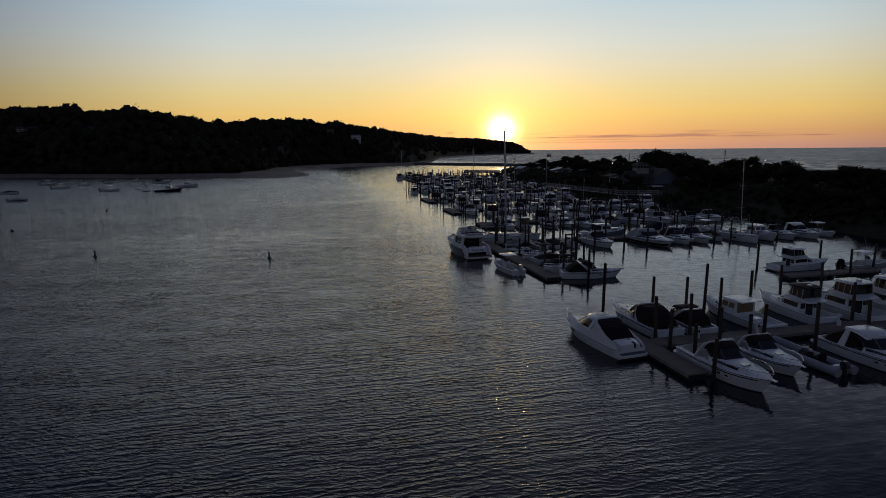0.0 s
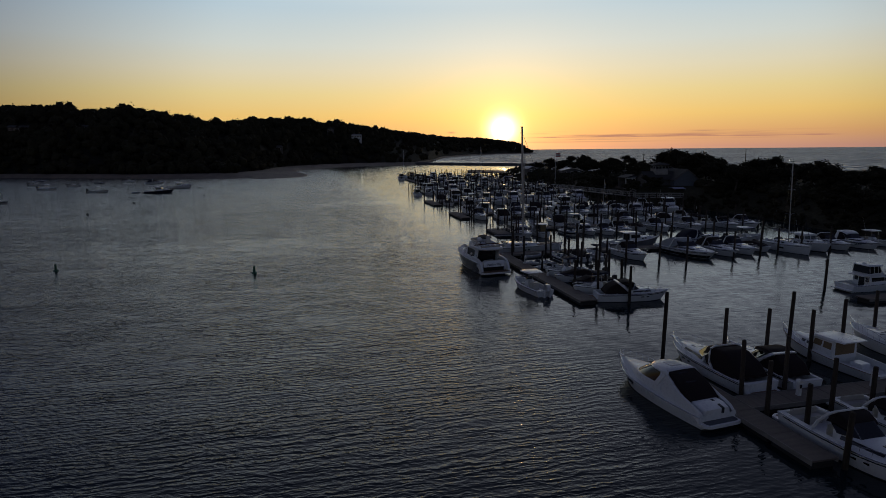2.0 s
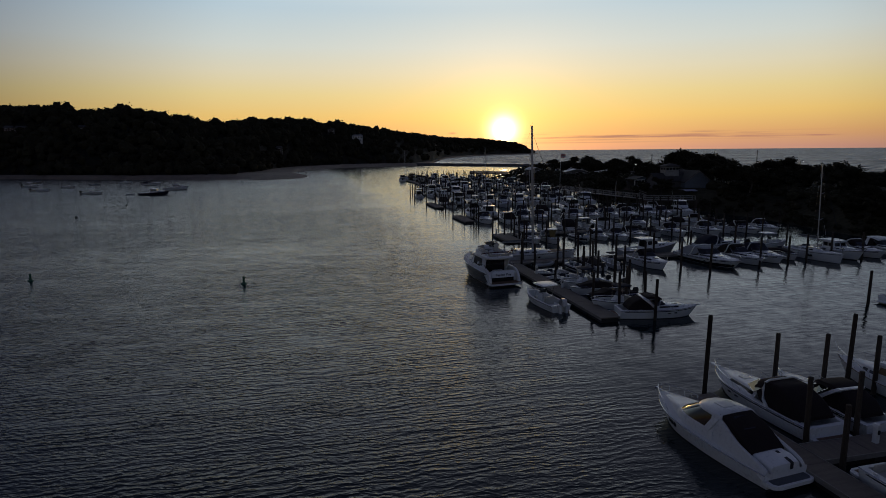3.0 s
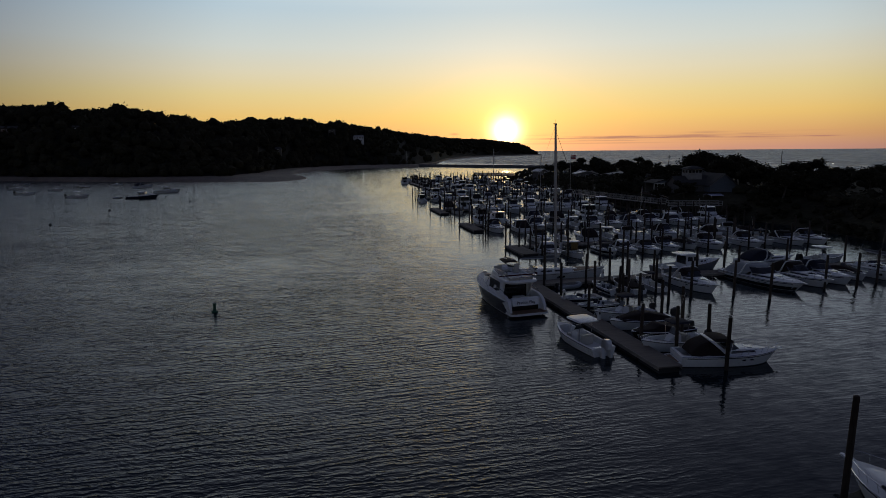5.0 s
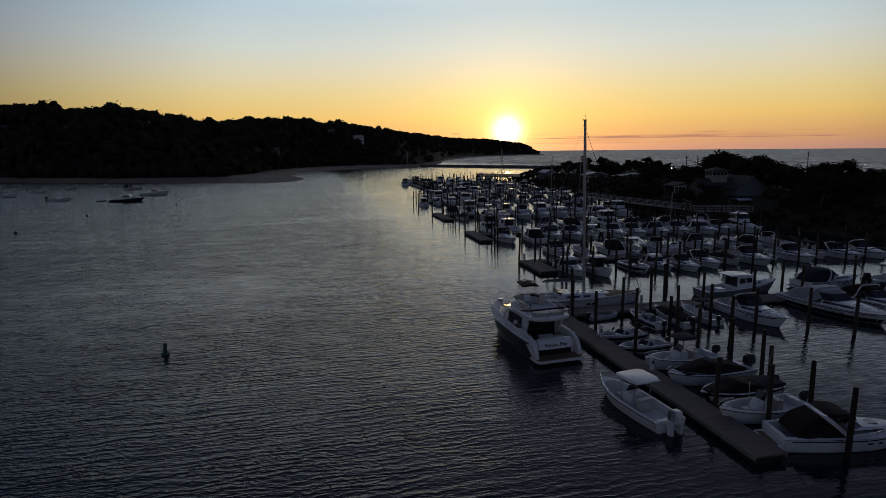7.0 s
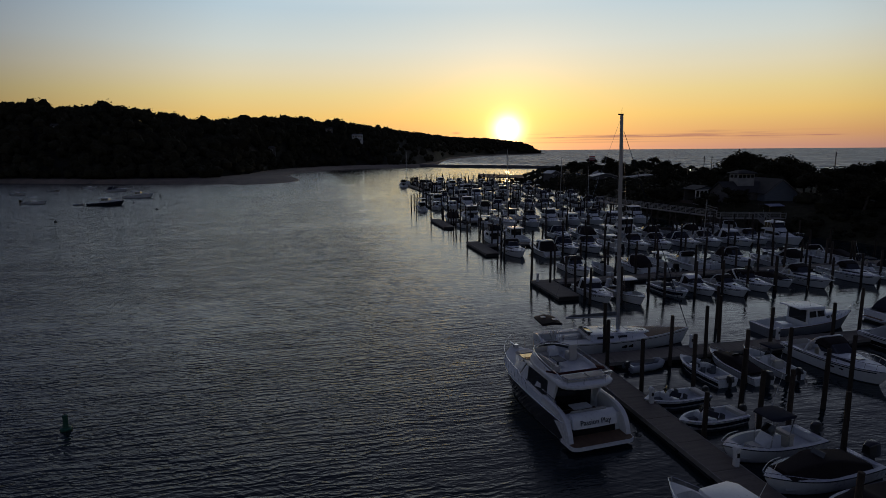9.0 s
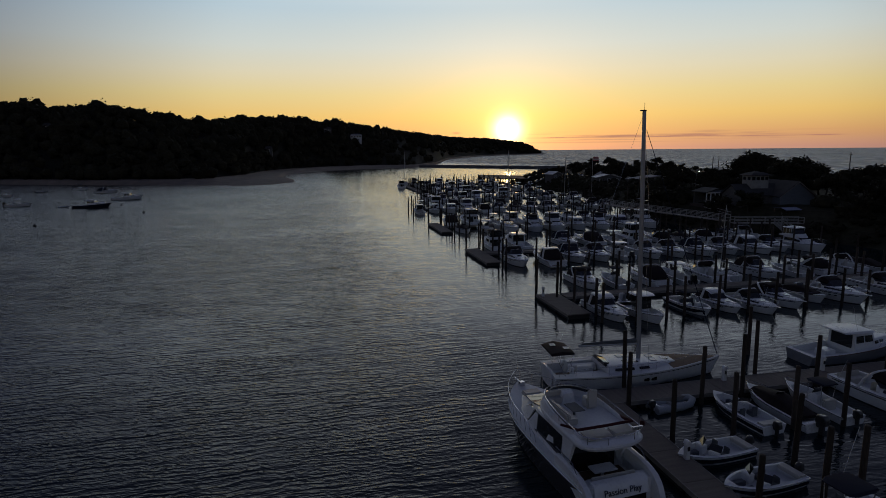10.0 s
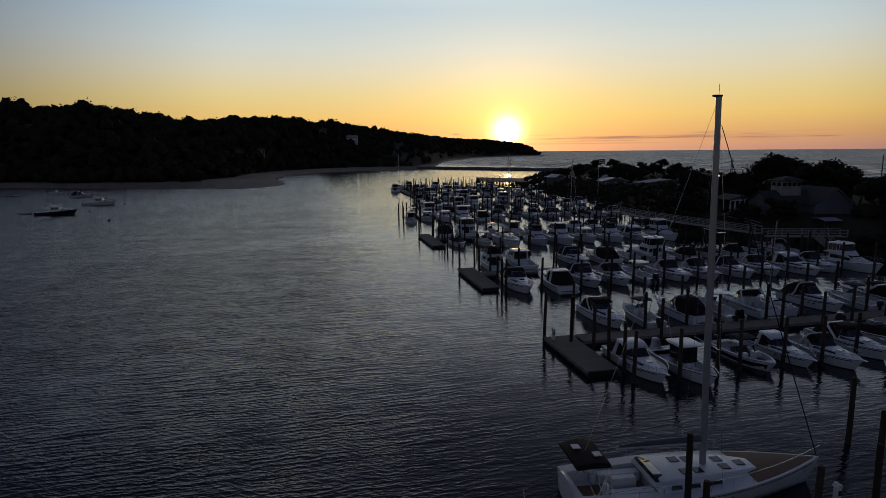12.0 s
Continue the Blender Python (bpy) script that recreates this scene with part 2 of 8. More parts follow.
def planked():
    """Grey dock boards laid across the walkway, with dark joints."""
    m = mat("weathered_dock_boards", (0.155, 0.128, 0.108), 0.8, vary=0.3, scale=3, stretch=(0.4, 5, 1))
    t = m.node_tree
    b = t.nodes["Principled BSDF"]
    co = t.nodes.new("ShaderNodeTexCoord")
    wv = t.nodes.new("ShaderNodeTexWave")
    wv.bands_direction, wv.wave_profile = "Y", "SAW"
    wv.inputs["Scale"].default_value = 1.1
    t.links.new(co.outputs["Object"], wv.inputs["Vector"])
    bu = t.nodes.new("ShaderNodeBump")
    bu.inputs["Strength"].default_value, bu.inputs["Distance"].default_value = 0.8, 0.02
    t.links.new(wv.outputs["Fac"], bu.inputs["Height"])
    t.links.new(bu.outputs[0], b.inputs["Normal"])
    return m


BOARDS = planked()


def water_surface():
    """Dark harbour water: low swell whose crests run along the piers, finer ripples, and slicks that calm them."""
    m = bpy.data.materials.new("harbour_water")
    m.use_nodes = True
    t = m.node_tree
    b = t.nodes["Principled BSDF"]
    b.inputs["Base Color"].default_value = (0.008, 0.017, 0.023, 1)
    b.inputs["Roughness"].default_value = 0.06
    b.inputs["IOR"].default_value = 1.333
    co = t.nodes.new("ShaderNodeTexCoord")

    def layer(turn, sx, sy, scale, detail, rough=0.5, warp=0.0):
        mp = t.nodes.new("ShaderNodeMapping")
        mp.inputs["Rotation"].default_value = (0, 0, radians(turn))
        t.links.new(co.outputs["Object"], mp.inputs[0])
        sc = t.nodes.new("ShaderNodeVectorMath")
        sc.operation = "MULTIPLY"
        sc.inputs[1].default_value = (sx, sy, 1)
        t.links.new(mp.outputs[0], sc.inputs[0])
        n = t.nodes.new("ShaderNodeTexNoise")
        n.inputs["Scale"].default_value, n.inputs["Detail"].default_value = scale, detail
        n.inputs["Roughness"].default_value, n.inputs["Distortion"].default_value = rough, warp
        t.links.new(sc.outputs[0], n.inputs["Vector"])
        return n.outputs[0]

    def op(kind, a, c, d=None):
        n = t.nodes.new("ShaderNodeMath")
        n.operation = kind
        for i, x in enumerate((a, c, d)):
            if x is None:
                continue
            if isinstance(x, (int, float)):
                n.inputs[i].default_value = x
            else:
                t.links.new(x, n.inputs[i])
        return n.outputs[0]

    def bands(turn, length, height, warp, reach, patch):
        """Short-crested waves of one length, running across the turned y axis, swelling and dying away in patches."""
        mp = t.nodes.new("ShaderNodeMapping")
        mp.inputs["Rotation"].default_value = (0, 0, radians(turn))
        t.links.new(co.outputs["Object"], mp.inputs[0])
        w = t.nodes.new("ShaderNodeTexWave")
        w.bands_direction, w.wave_profile = "Y", "SIN"
        w.inputs["Scale"].default_value = 0.31416 / length
        w.inputs["Distortion"].default_value, w.inputs["Detail"].default_value = warp, 3.0
        w.inputs["Detail Scale"].default_value, w.inputs["Detail Roughness"].default_value = reach, 0.55
        sq = t.nodes.new("ShaderNodeVectorMath")
        sq.operation = "MULTIPLY"
        sq.inputs[1].default_value = (0.75, 1, 1)
        t.links.new(mp.outputs[0], sq.inputs[0])
        t.links.new(sq.outputs[0], w.inputs["Vector"])
        fade = layer(turn + 9, patch * 0.5, patch, 1.0, 2.0)
        amount = op("MAXIMUM", op("MULTIPLY_ADD", fade, 3.0, -0.75), 0.12)
        return op("MULTIPLY", op("MULTIPLY", op("POWER", w.outputs["Fac"], 1.7), amount), height)

    h = op("ADD", bands(-12, 1.08, 0.025, 7.0, 1.0, 0.16), bands(-17, 0.54, 0.025, 8.0, 1.1, 0.3))
    h = op("ADD", h, bands(-7, 0.33, 0.015, 8.0, 1.3, 0.45))
    h = op("ADD", h, bands(24, 0.43, 0.010, 8.0, 1.2, 0.24))
    h = op("ADD", h, bands(-15, 0.20, 0.007, 8.0, 1.3, 0.6))
    h = op("MULTIPLY_ADD", layer(-12, 1.3, 4.8, 1.0, 4.0, 0.6), 0.034, h)
    h = op("MULTIPLY_ADD", layer(-14, 0.12, 0.35, 1.0, 4.0, 0.5), 0.12, h)
    pos = t.nodes.new("ShaderNodeSeparateXYZ")
    t.links.new(co.outputs["Object"], pos.inputs[0])
    slick = layer(-20, 0.012, 0.05, 1.0, 3.0, 0.6, 1.0)
    calm = op("MULTIPLY_ADD", slick, 1.3, 0.25)
    sea = t.nodes.new("ShaderNodeMapRange")                  # wind-roughened open water beyond the breakwater
    sea.inputs["From Min"].default_value, sea.inputs["From Max"].default_value = 560, 820
    sea.inputs["To Min"].default_value, sea.inputs["To Max"].default_value = 0.06, 0.32
    t.links.new(op("MULTIPLY_ADD", pos.outputs[0], 2.0, pos.outputs[1]), sea.inputs[0])
    lee = t.nodes.new("ShaderNodeMapRange")                  # the piers break the waves
    lee.interpolation_type = "SMOOTHSTEP"
    lee.inputs["From Min"].default_value, lee.inputs["From Max"].default_value = 11, 29
    lee.inputs["To Min"].default_value, lee.inputs["To Max"].default_value = 1.0, 0.30
    t.links.new(op("MULTIPLY_ADD", pos.outputs[0], 0.9744, op("MULTIPLY", pos.outputs[1], 0.225)), lee.inputs[0])
    still = t.nodes.new("ShaderNodeMapRange")                # the head of the harbour lies stiller
    still.interpolation_type = "SMOOTHSTEP"
    still.inputs["From Min"].default_value, still.inputs["From Max"].default_value = 48, 92
    still.inputs["To Min"].default_value, still.inputs["To Max"].default_value = 1.9, 1.0
    t.links.new(pos.outputs[1], still.inputs[0])
    sheltered = op("POWER", lee.outputs[0], still.outputs[0])
    chop = t.nodes.new("ShaderNodeMapRange")                 # small chop on the open reach of the channel
    chop.interpolation_type = "SMOOTHSTEP"
    chop.inputs["From Min"].default_value, chop.inputs["From Max"].default_value = 110, 260
    chop.inputs["To Min"].default_value, chop.inputs["To Max"].default_value = 0.0, 0.10
    t.links.new(pos.outputs[1], chop.inputs[0])
    gust = layer(4, 0.006, 0.03, 1.0, 4.0, 0.6)              # bands of stronger and weaker wind
    rough = op("MAXIMUM", sea.outputs[0], op("MULTIPLY_ADD", chop.outputs[0], op("MULTIPLY_ADD", lee.outputs[0], 1.2, -0.2), 0.06))
    t.links.new(op("MULTIPLY", rough, op("MULTIPLY_ADD", gust, 1.6, 0.2)), b.inputs["Roughness"])
    bu = t.nodes.new("ShaderNodeBump")
    bu.inputs["Distance"].default_value = 0.74
    t.links.new(op("MULTIPLY", op("MINIMUM", calm, 1.0), sheltered), bu.inputs["Strength"])
    t.links.new(h, bu.inputs["Height"])

    def slopes(turn, sx, sy, detail, rough, amount, camera_lean):
        """Tilt of the surface by wavelets of every size, with an added lean of all normals to -y, the camera's side,
        that shifts the reflected sky.
        """
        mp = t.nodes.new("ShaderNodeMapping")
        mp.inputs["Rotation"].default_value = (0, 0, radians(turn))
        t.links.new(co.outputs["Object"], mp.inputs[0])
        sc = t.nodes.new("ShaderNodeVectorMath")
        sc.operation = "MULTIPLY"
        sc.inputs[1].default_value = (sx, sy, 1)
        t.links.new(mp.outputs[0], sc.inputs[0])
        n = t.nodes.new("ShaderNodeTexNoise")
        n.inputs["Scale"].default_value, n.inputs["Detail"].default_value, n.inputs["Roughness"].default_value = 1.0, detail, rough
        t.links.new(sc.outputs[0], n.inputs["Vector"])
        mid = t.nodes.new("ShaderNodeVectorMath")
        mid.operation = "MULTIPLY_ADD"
        mid.inputs[1].default_value, mid.inputs[2].default_value = (0.5, 1.0, 0.0), (-0.25, -0.5 - camera_lean, 0.0)
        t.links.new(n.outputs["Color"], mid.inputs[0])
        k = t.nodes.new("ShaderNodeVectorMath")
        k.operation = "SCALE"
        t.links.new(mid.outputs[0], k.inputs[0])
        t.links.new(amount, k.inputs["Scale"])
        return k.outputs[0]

    reach = t.nodes.new("ShaderNodeMapRange")                # the wind has more hold on the open reach of the channel
    reach.interpolation_type = "SMOOTHSTEP"
    reach.inputs["From Min"].default_value, reach.inputs["From Max"].default_value = 40, 200
    reach.inputs["To Min"].default_value, reach.inputs["To Max"].default_value = 0.10, 0.52
    t.links.new(pos.outputs[1], reach.inputs[0])
    open_sea = t.nodes.new("ShaderNodeMapRange")             # longer, steeper waves beyond the breakwater
    open_sea.inputs["From Min"].default_value, open_sea.inputs["From Max"].default_value = 640, 860
    open_sea.inputs["To Min"].default_value, open_sea.inputs["To Max"].default_value = 0.0, 1.15
    t.links.new(op("MULTIPLY_ADD", pos.outputs[0], 2.0, pos.outputs[1]), open_sea.inputs[0])
    tilt = bu.outputs[0]
    head = t.nodes.new("ShaderNodeMapRange")                 # added lean of the normals, darkening water between the piers at the harbour's head
    head.interpolation_type = "SMOOTHSTEP"
    head.inputs["From Min"].default_value, head.inputs["From Max"].default_value = 96, 124
    head.inputs["To Min"].default_value, head.inputs["To Max"].default_value = 0.16, 0.03
    t.links.new(pos.outputs[1], head.inputs[0])
    basin = t.nodes.new("ShaderNodeMapRange")                # more lean, so darker, towards the inner bank
    basin.inputs["From Min"].default_value, basin.inputs["From Max"].default_value = 38, 78
    basin.inputs["To Min"].default_value, basin.inputs["To Max"].default_value = 1.0, 2.0
    t.links.new(op("MULTIPLY_ADD", pos.outputs[0], 0.9744, op("MULTIPLY", pos.outputs[1], 0.225)), basin.inputs[0])
    inner = op("MULTIPLY", op("MULTIPLY", op("MULTIPLY_ADD", lee.outputs[0], -1.0, 1.0), head.outputs[0]), basin.outputs[0])
    # each layer's last value leans its normals camera-ward to change the reflected light
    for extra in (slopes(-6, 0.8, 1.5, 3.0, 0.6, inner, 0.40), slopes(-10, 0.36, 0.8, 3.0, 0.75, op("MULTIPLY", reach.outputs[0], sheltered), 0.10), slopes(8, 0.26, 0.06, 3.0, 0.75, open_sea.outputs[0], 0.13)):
        v = t.nodes.new("ShaderNodeVectorMath")
        v.operation = "ADD"
        t.links.new(tilt, v.inputs[0])
        t.links.new(extra, v.inputs[1])
        tilt = v.outputs[0]
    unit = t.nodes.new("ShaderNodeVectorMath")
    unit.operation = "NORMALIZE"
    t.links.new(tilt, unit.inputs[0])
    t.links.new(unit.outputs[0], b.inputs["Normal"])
    return m


WATER = water_surface()

# ---------------------------------------------------------------- shapes
YAW = 13.0
CU, SU = math.cos(radians(YAW)), math.sin(radians(YAW))


def xy(u, v):
    """The marina's own plan: u along its piers towards the shore, v along the channel."""
    return u * CU - v * SU, u * SU + v * CU


def at(u, v, z=0.0, turn=0.0, lean=0.0):
    x, y = xy(u, v)
    return pose(x, y, z, 0, lean, YAW + turn)


def join(*shapes):
    verts, faces = [], []
    for vs, fs in shapes:
        k = len(verts)
        verts += vs
        faces += [tuple(i + k for i in f) for f in fs]
    return verts, faces


def shifted(shape, dx=0, dy=0, dz=0, turn=0, mirror=False):
    c, s = math.cos(radians(turn)), math.sin(radians(turn))
    vs = [((-x if mirror else x), y, z) for x, y, z in shape[0]]
    fs = [f[::-1] for f in shape[1]] if mirror else shape[1]
    return [(x * c - y * s + dx, x * s + y * c + dy, z + dz) for x, y, z in vs], fs


def box(x0, x1, y0, y1, z0, z1):
    v = [(x, y, z) for z in (z0, z1) for x, y in ((x0, y0), (x1, y0), (x1, y1), (x0, y1))]
    return v, [(3, 2, 1, 0), (4, 5, 6, 7), (0, 1, 5, 4), (1, 2, 6, 5), (2, 3, 7, 6), (3, 0, 4, 7)]


def loft(sections, capped=True):
    """Closed rings of the same length, joined one to the next."""
    n = len(sections[0])
    verts = [p for ring in sections for p in ring]
    faces = [(i * n + j, i * n + (j + 1) % n, (i + 1) * n + (j + 1) % n, (i + 1) * n + j)
             for i in range(len(sections) - 1) for j in range(n)]
    if capped:
        faces += [tuple(range(n))[::-1], tuple(range((len(sections) - 1) * n, len(sections) * n))]
    return verts, faces


def house_ring(y, wb, wt_, z0, z1, r=0.12, shift=0.0):
    """A cross-section of a cabin: flat floor, sloping sides, rounded shoulders. shift moves the top along y."""
    k = min(r, wt_ * 0.45, (z1 - z0) * 0.45)
    arc = [(wt_ - k + k * math.cos(a), z1 - k + k * math.sin(a)) for a in (0.0, 0.4, 0.8, 1.2, math.pi / 2)]
    crown = 0.05 * k                                         # roofs are never quite flat
    pts = [(-wb, z0), (wb, z0)] + arc + [(0.0, z1 + crown)] + [(-x, z) for x, z in arc[::-1]]
    return [(x, y + shift * (z - z0) / max(1e-6, z1 - z0), z) for x, z in pts]


def cabin(stations, r=0.12, steps=1):
    """stations: (y, half width below, half width above, z below, z above, shift of the top); steps > 1 draws them into a flowing curve."""
    rows = list(stations)
    if steps > 1:
        pts, rows = [rows[0]] + rows + [rows[-1]], []
        for a, b, c, d in zip(pts, pts[1:], pts[2:], pts[3:]):
            for i in range(steps):
                f = i / steps
                rows.append(tuple(q + 0.5 * f * (u - p + f * (2 * p - 5 * q + 4 * u - w + f * (3 * (q - u) + w - p))) for p, q, u, w in zip(a, b, c, d)))
        rows.append(pts[-1])
    return loft([house_ring(y, wb, wt_, z0, z1, r, sh) for y, wb, wt_, z0, z1, sh in rows])


def egg_ring(z, w, yf, ya, front, aft=0.0, n=10):
    """A level ring with straight sides, a rounded front and, where aft is given, a rounded back."""
    arc = [math.pi * k / n for k in range(n + 1)]
    ease = lambda v: math.copysign(abs(v) ** 0.82, v)
    ring = [(w * ease(math.cos(a)), yf - front + front * ease(math.sin(a)), z) for a in arc]
    back = [(-w * ease(math.cos(a)), ya + aft - aft * ease(math.sin(a)), z) for a in arc]
    return ring + (back if aft else [(-w, ya, z), (w, ya, z)])


def side_window(name, a, b, f0, f1, material, parent, label="", out=0.012):
    """A pane on each side of a cabin, between two stations and two fractions of height: one part each."""
    for sgn in (1, -1):
        quad = []
        for (y, wb, wt_, z0, z1, sh), f in ((a, f0), (b, f0), (b, f1), (a, f1)):
            quad.append((sgn * (wb + (wt_ - wb) * f + out), y + sh * f, z0 + (z1 - z0) * f))
        inner = [(x - sgn * 0.05, y, z) for x, y, z in quad]
        part(name, loft([inner, quad]) if sgn < 0 else loft([quad, inner]), material, parent, label)


def between(a, b, f):
    return tuple(p + (q - p) * f for p, q in zip(a, b))


def tube(points, r=0.02, n=6, closed=False):
    pts = [Vector(p) for p in points]
    rings = []
    for i, p in enumerate(pts):
        d = (pts[min(i + 1, len(pts) - 1)] - pts[max(i - 1, 0)])
        if closed:
            d = pts[(i + 1) % len(pts)] - pts[i - 1]
        d.normalize()
        side = d.cross(Vector((0, 0, 1)) if abs(d.z) < 0.9 else Vector((1, 0, 0))).normalized()
        up = side.cross(d)
        rr = r[i] if isinstance(r, (list, tuple)) else r
        rings.append([tuple(p + (side * math.cos(a) + up * math.sin(a)) * rr) for a in [2 * math.pi * j / n for j in range(n)]])
    if closed:
        rings.append(rings[0])
    return loft(rings, not closed)


def pillar(x, y, z0, z1, r0, r1=None, n=10):
    return tube([(x, y, z0), (x, y, z1)], [r0, r0 if r1 is None else r1], n)


def part(name, shape, material, parent=None, label="", smooth=False, bevel=0.0):
    """Links one mesh object under a thing or a part."""
    me = bpy.data.meshes.new(name)
    me.from_pydata(shape[0], [], shape[1])
    if bevel:
        bm = bmesh.new()
        bm.from_mesh(me)
        bmesh.ops.remove_doubles(bm, verts=bm.verts, dist=1e-4)
        bmesh.ops.recalc_face_normals(bm, faces=bm.faces)
        sharp = [e for e in bm.edges if len(e.link_faces) == 2 and e.calc_face_angle(0) > 0.6]
        bmesh.ops.bevel(bm, geom=sharp, offset=bevel, segments=2, affect="EDGES", clamp_overlap=True)
        bm.to_mesh(me)
        bm.free()
    else:
        bm = bmesh.new()
        bm.from_mesh(me)
        bmesh.ops.recalc_face_normals(bm, faces=bm.faces)
        bm.to_mesh(me)
        bm.free()
    me.materials.append(material)
    if smooth:
        me.shade_smooth()
        me.set_sharp_from_angle(angle=radians(38))
    ob = new(name, me)
    ob.parent = parent
    if label:
        ob["label"] = label
    return ob


def sheet(name, verts, faces, material, smooth=True):
    me = bpy.data.meshes.new(name)
    me.from_pydata(verts, [], faces)
    me.materials.append(material)
    if smooth:
        me.shade_smooth()
    return new(name, me)


def thing(name, label, category, group="", kind=""):
    return tagged(new(name), label, category, group, kind)


def lerp_table(table, x):
    """Row of values at x, from rows (x, values...)."""
    if x <= table[0][0]:
        return table[0][1:]
    for a, b in zip(table, table[1:]):
        if x <= b[0]:
            f = (x - a[0]) / (b[0] - a[0])
            f = f * f * (3 - 2 * f) * 0.5 + f * 0.5
            return tuple(p + (q - p) * f for p, q in zip(a[1:], b[1:]))
    return table[-1][1:]


def smooth01(x):
    x = max(0.0, min(1.0, x))
    return x * x * (3 - 2 * x)

# ---------------------------------------------------------------- water
def build_water():
    rings, n = [0.0, 60, 200, 600, 1800, 4930], 96
    verts, faces = [(0, 0, 0)], []
    for r in rings[1:]:
        verts += [(r * math.cos(2 * math.pi * j / n), r * math.sin(2 * math.pi * j / n), 0) for j in range(n)]
    faces += [(0, 1 + j, 1 + (j + 1) % n) for j in range(n)]
    for i in range(len(rings) - 2):
        a, b = 1 + i * n, 1 + (i + 1) * n
        faces += [(a + j, b + j, b + (j + 1) % n, a + (j + 1) % n) for j in range(n)]
    ob = sheet("water", verts, faces, WATER)
    return tagged(ob, "dark rippled harbour water under an evening sky", "water", kind="structure")


build_water()

# ---------------------------------------------------------------- wooded hill across the channel
HX, HY = -2.6, 35.0
# bearing (degrees right of north), depth of the water's edge, of the tree line, of the ridge, height of the ridge with its trees
HILL_FOOT = [
    (-48.0, 345, 355), (-37.4, 338, 348), (-33.7, 327, 338), (-31.8, 322, 334), (-28.0, 315, 328), (-25.4, 311, 327), (-20.7, 305, 335), (-18.2, 304, 370),
    (-15.6, 307, 455), (-15.0, 312, 466), (-14.75, 330, 472), (-14.5, 398, 478), (-14.0, 424, 490), (-13.0, 452, 506), (-11.4, 481, 530), (-9.4, 512, 550),
    (-6.6, 532, 570), (-3.0, 551, 575), (-1.2, 640, 665), (0.3, 1000, 1025), (3.6, 1330, 1358), (5.8, 1440, 1464), (6.8, 1500, 1530), (7.5, 1540, 1565),
    (8.1, 1570, 1590), (8.7, 1590, 1600), (9.15, 1600, 1606)]
HILL_RIDGE = [
    (-48.0, 470, 50), (-37.4, 470, 52), (-33.7, 470, 53), (-31.8, 470, 49), (-28.0, 475, 51.5), (-25.4, 480, 46), (-20.7, 520, 41), (-18.2, 540, 45),
    (-15.6, 575, 45.5), (-15.0, 586, 46), (-14.75, 592, 46), (-14.5, 596, 46), (-14.0, 600, 46), (-13.0, 612, 46), (-11.4, 635, 46.3), (-9.4, 700, 46.6),
    (-6.6, 800, 44.5), (-3.0, 1000, 42.3), (-1.2, 1150, 41.5), (0.3, 1300, 40.5), (3.6, 1500, 41), (5.8, 1600, 35.5), (6.8, 1620, 32), (7.5, 1630, 24),
    (8.1, 1630, 16), (8.7, 1625, 9), (9.15, 1622, 2)]


def hill_at(bearing):
    """Depth of the shore, of the tree line and of the ridge, and the ridge's height."""
    return (*lerp_table(HILL_FOOT, bearing), *lerp_table(HILL_RIDGE, bearing))


def hill_ground(bearing, depth):
    d0, dt, dr, hr = hill_at(bearing)
    hg = max(0.6, hr - 8.5)
    if depth <= dt:
        f = (depth - d0) / max(1.0, dt - d0)
        return -0.6 + 2.4 * smooth01(f * 2.2) + 0.5 * f
    if depth <= dr:
        f = (depth - dt) / max(1.0, dr - dt)
        bumpy = 2.0 * noise.noise((bearing * 0.55, depth * 0.02, 0.0)) * min(1, f * 3)
        return 2.0 + (hg - 2.0) * (1 - (1 - f) ** 1.7) + bumpy
    return hg - (depth - dr) * 0.10


def build_hill():
    verts, faces, cols = [], [], []
    b = -48.0
    while b <= 9.16:
        d0, dt, dr, hr = hill_at(b)
        depths = [d0 + (dt - d0) * k / 7 for k in range(8)] + [dt + (dr - dt) * k / 14 for k in range(1, 15)] + [dr + 60, dr + 140, dr + 300]
        cols.append([(HX + d * math.tan(radians(b)), HY + d, hill_ground(b, d)) for d in depths])
        b += 0.25
    n = len(cols[0])
    for c in cols:
        verts += c
    for i in range(len(cols) - 1):
        for j in range(n - 1):
            faces.append((i * n + j, (i + 1) * n + j, (i + 1) * n + j + 1, i * n + j + 1))
    ob = sheet("ground", verts, faces, SOIL)
    ob.data.materials.append(SAND)
    for p in ob.data.polygons:
        if p.index % (n - 1) < 7:
            p.material_index = 1
    return tagged(ob, "wooded hillside with a sandy beach along its foot", "hill", kind="structure")


build_hill()


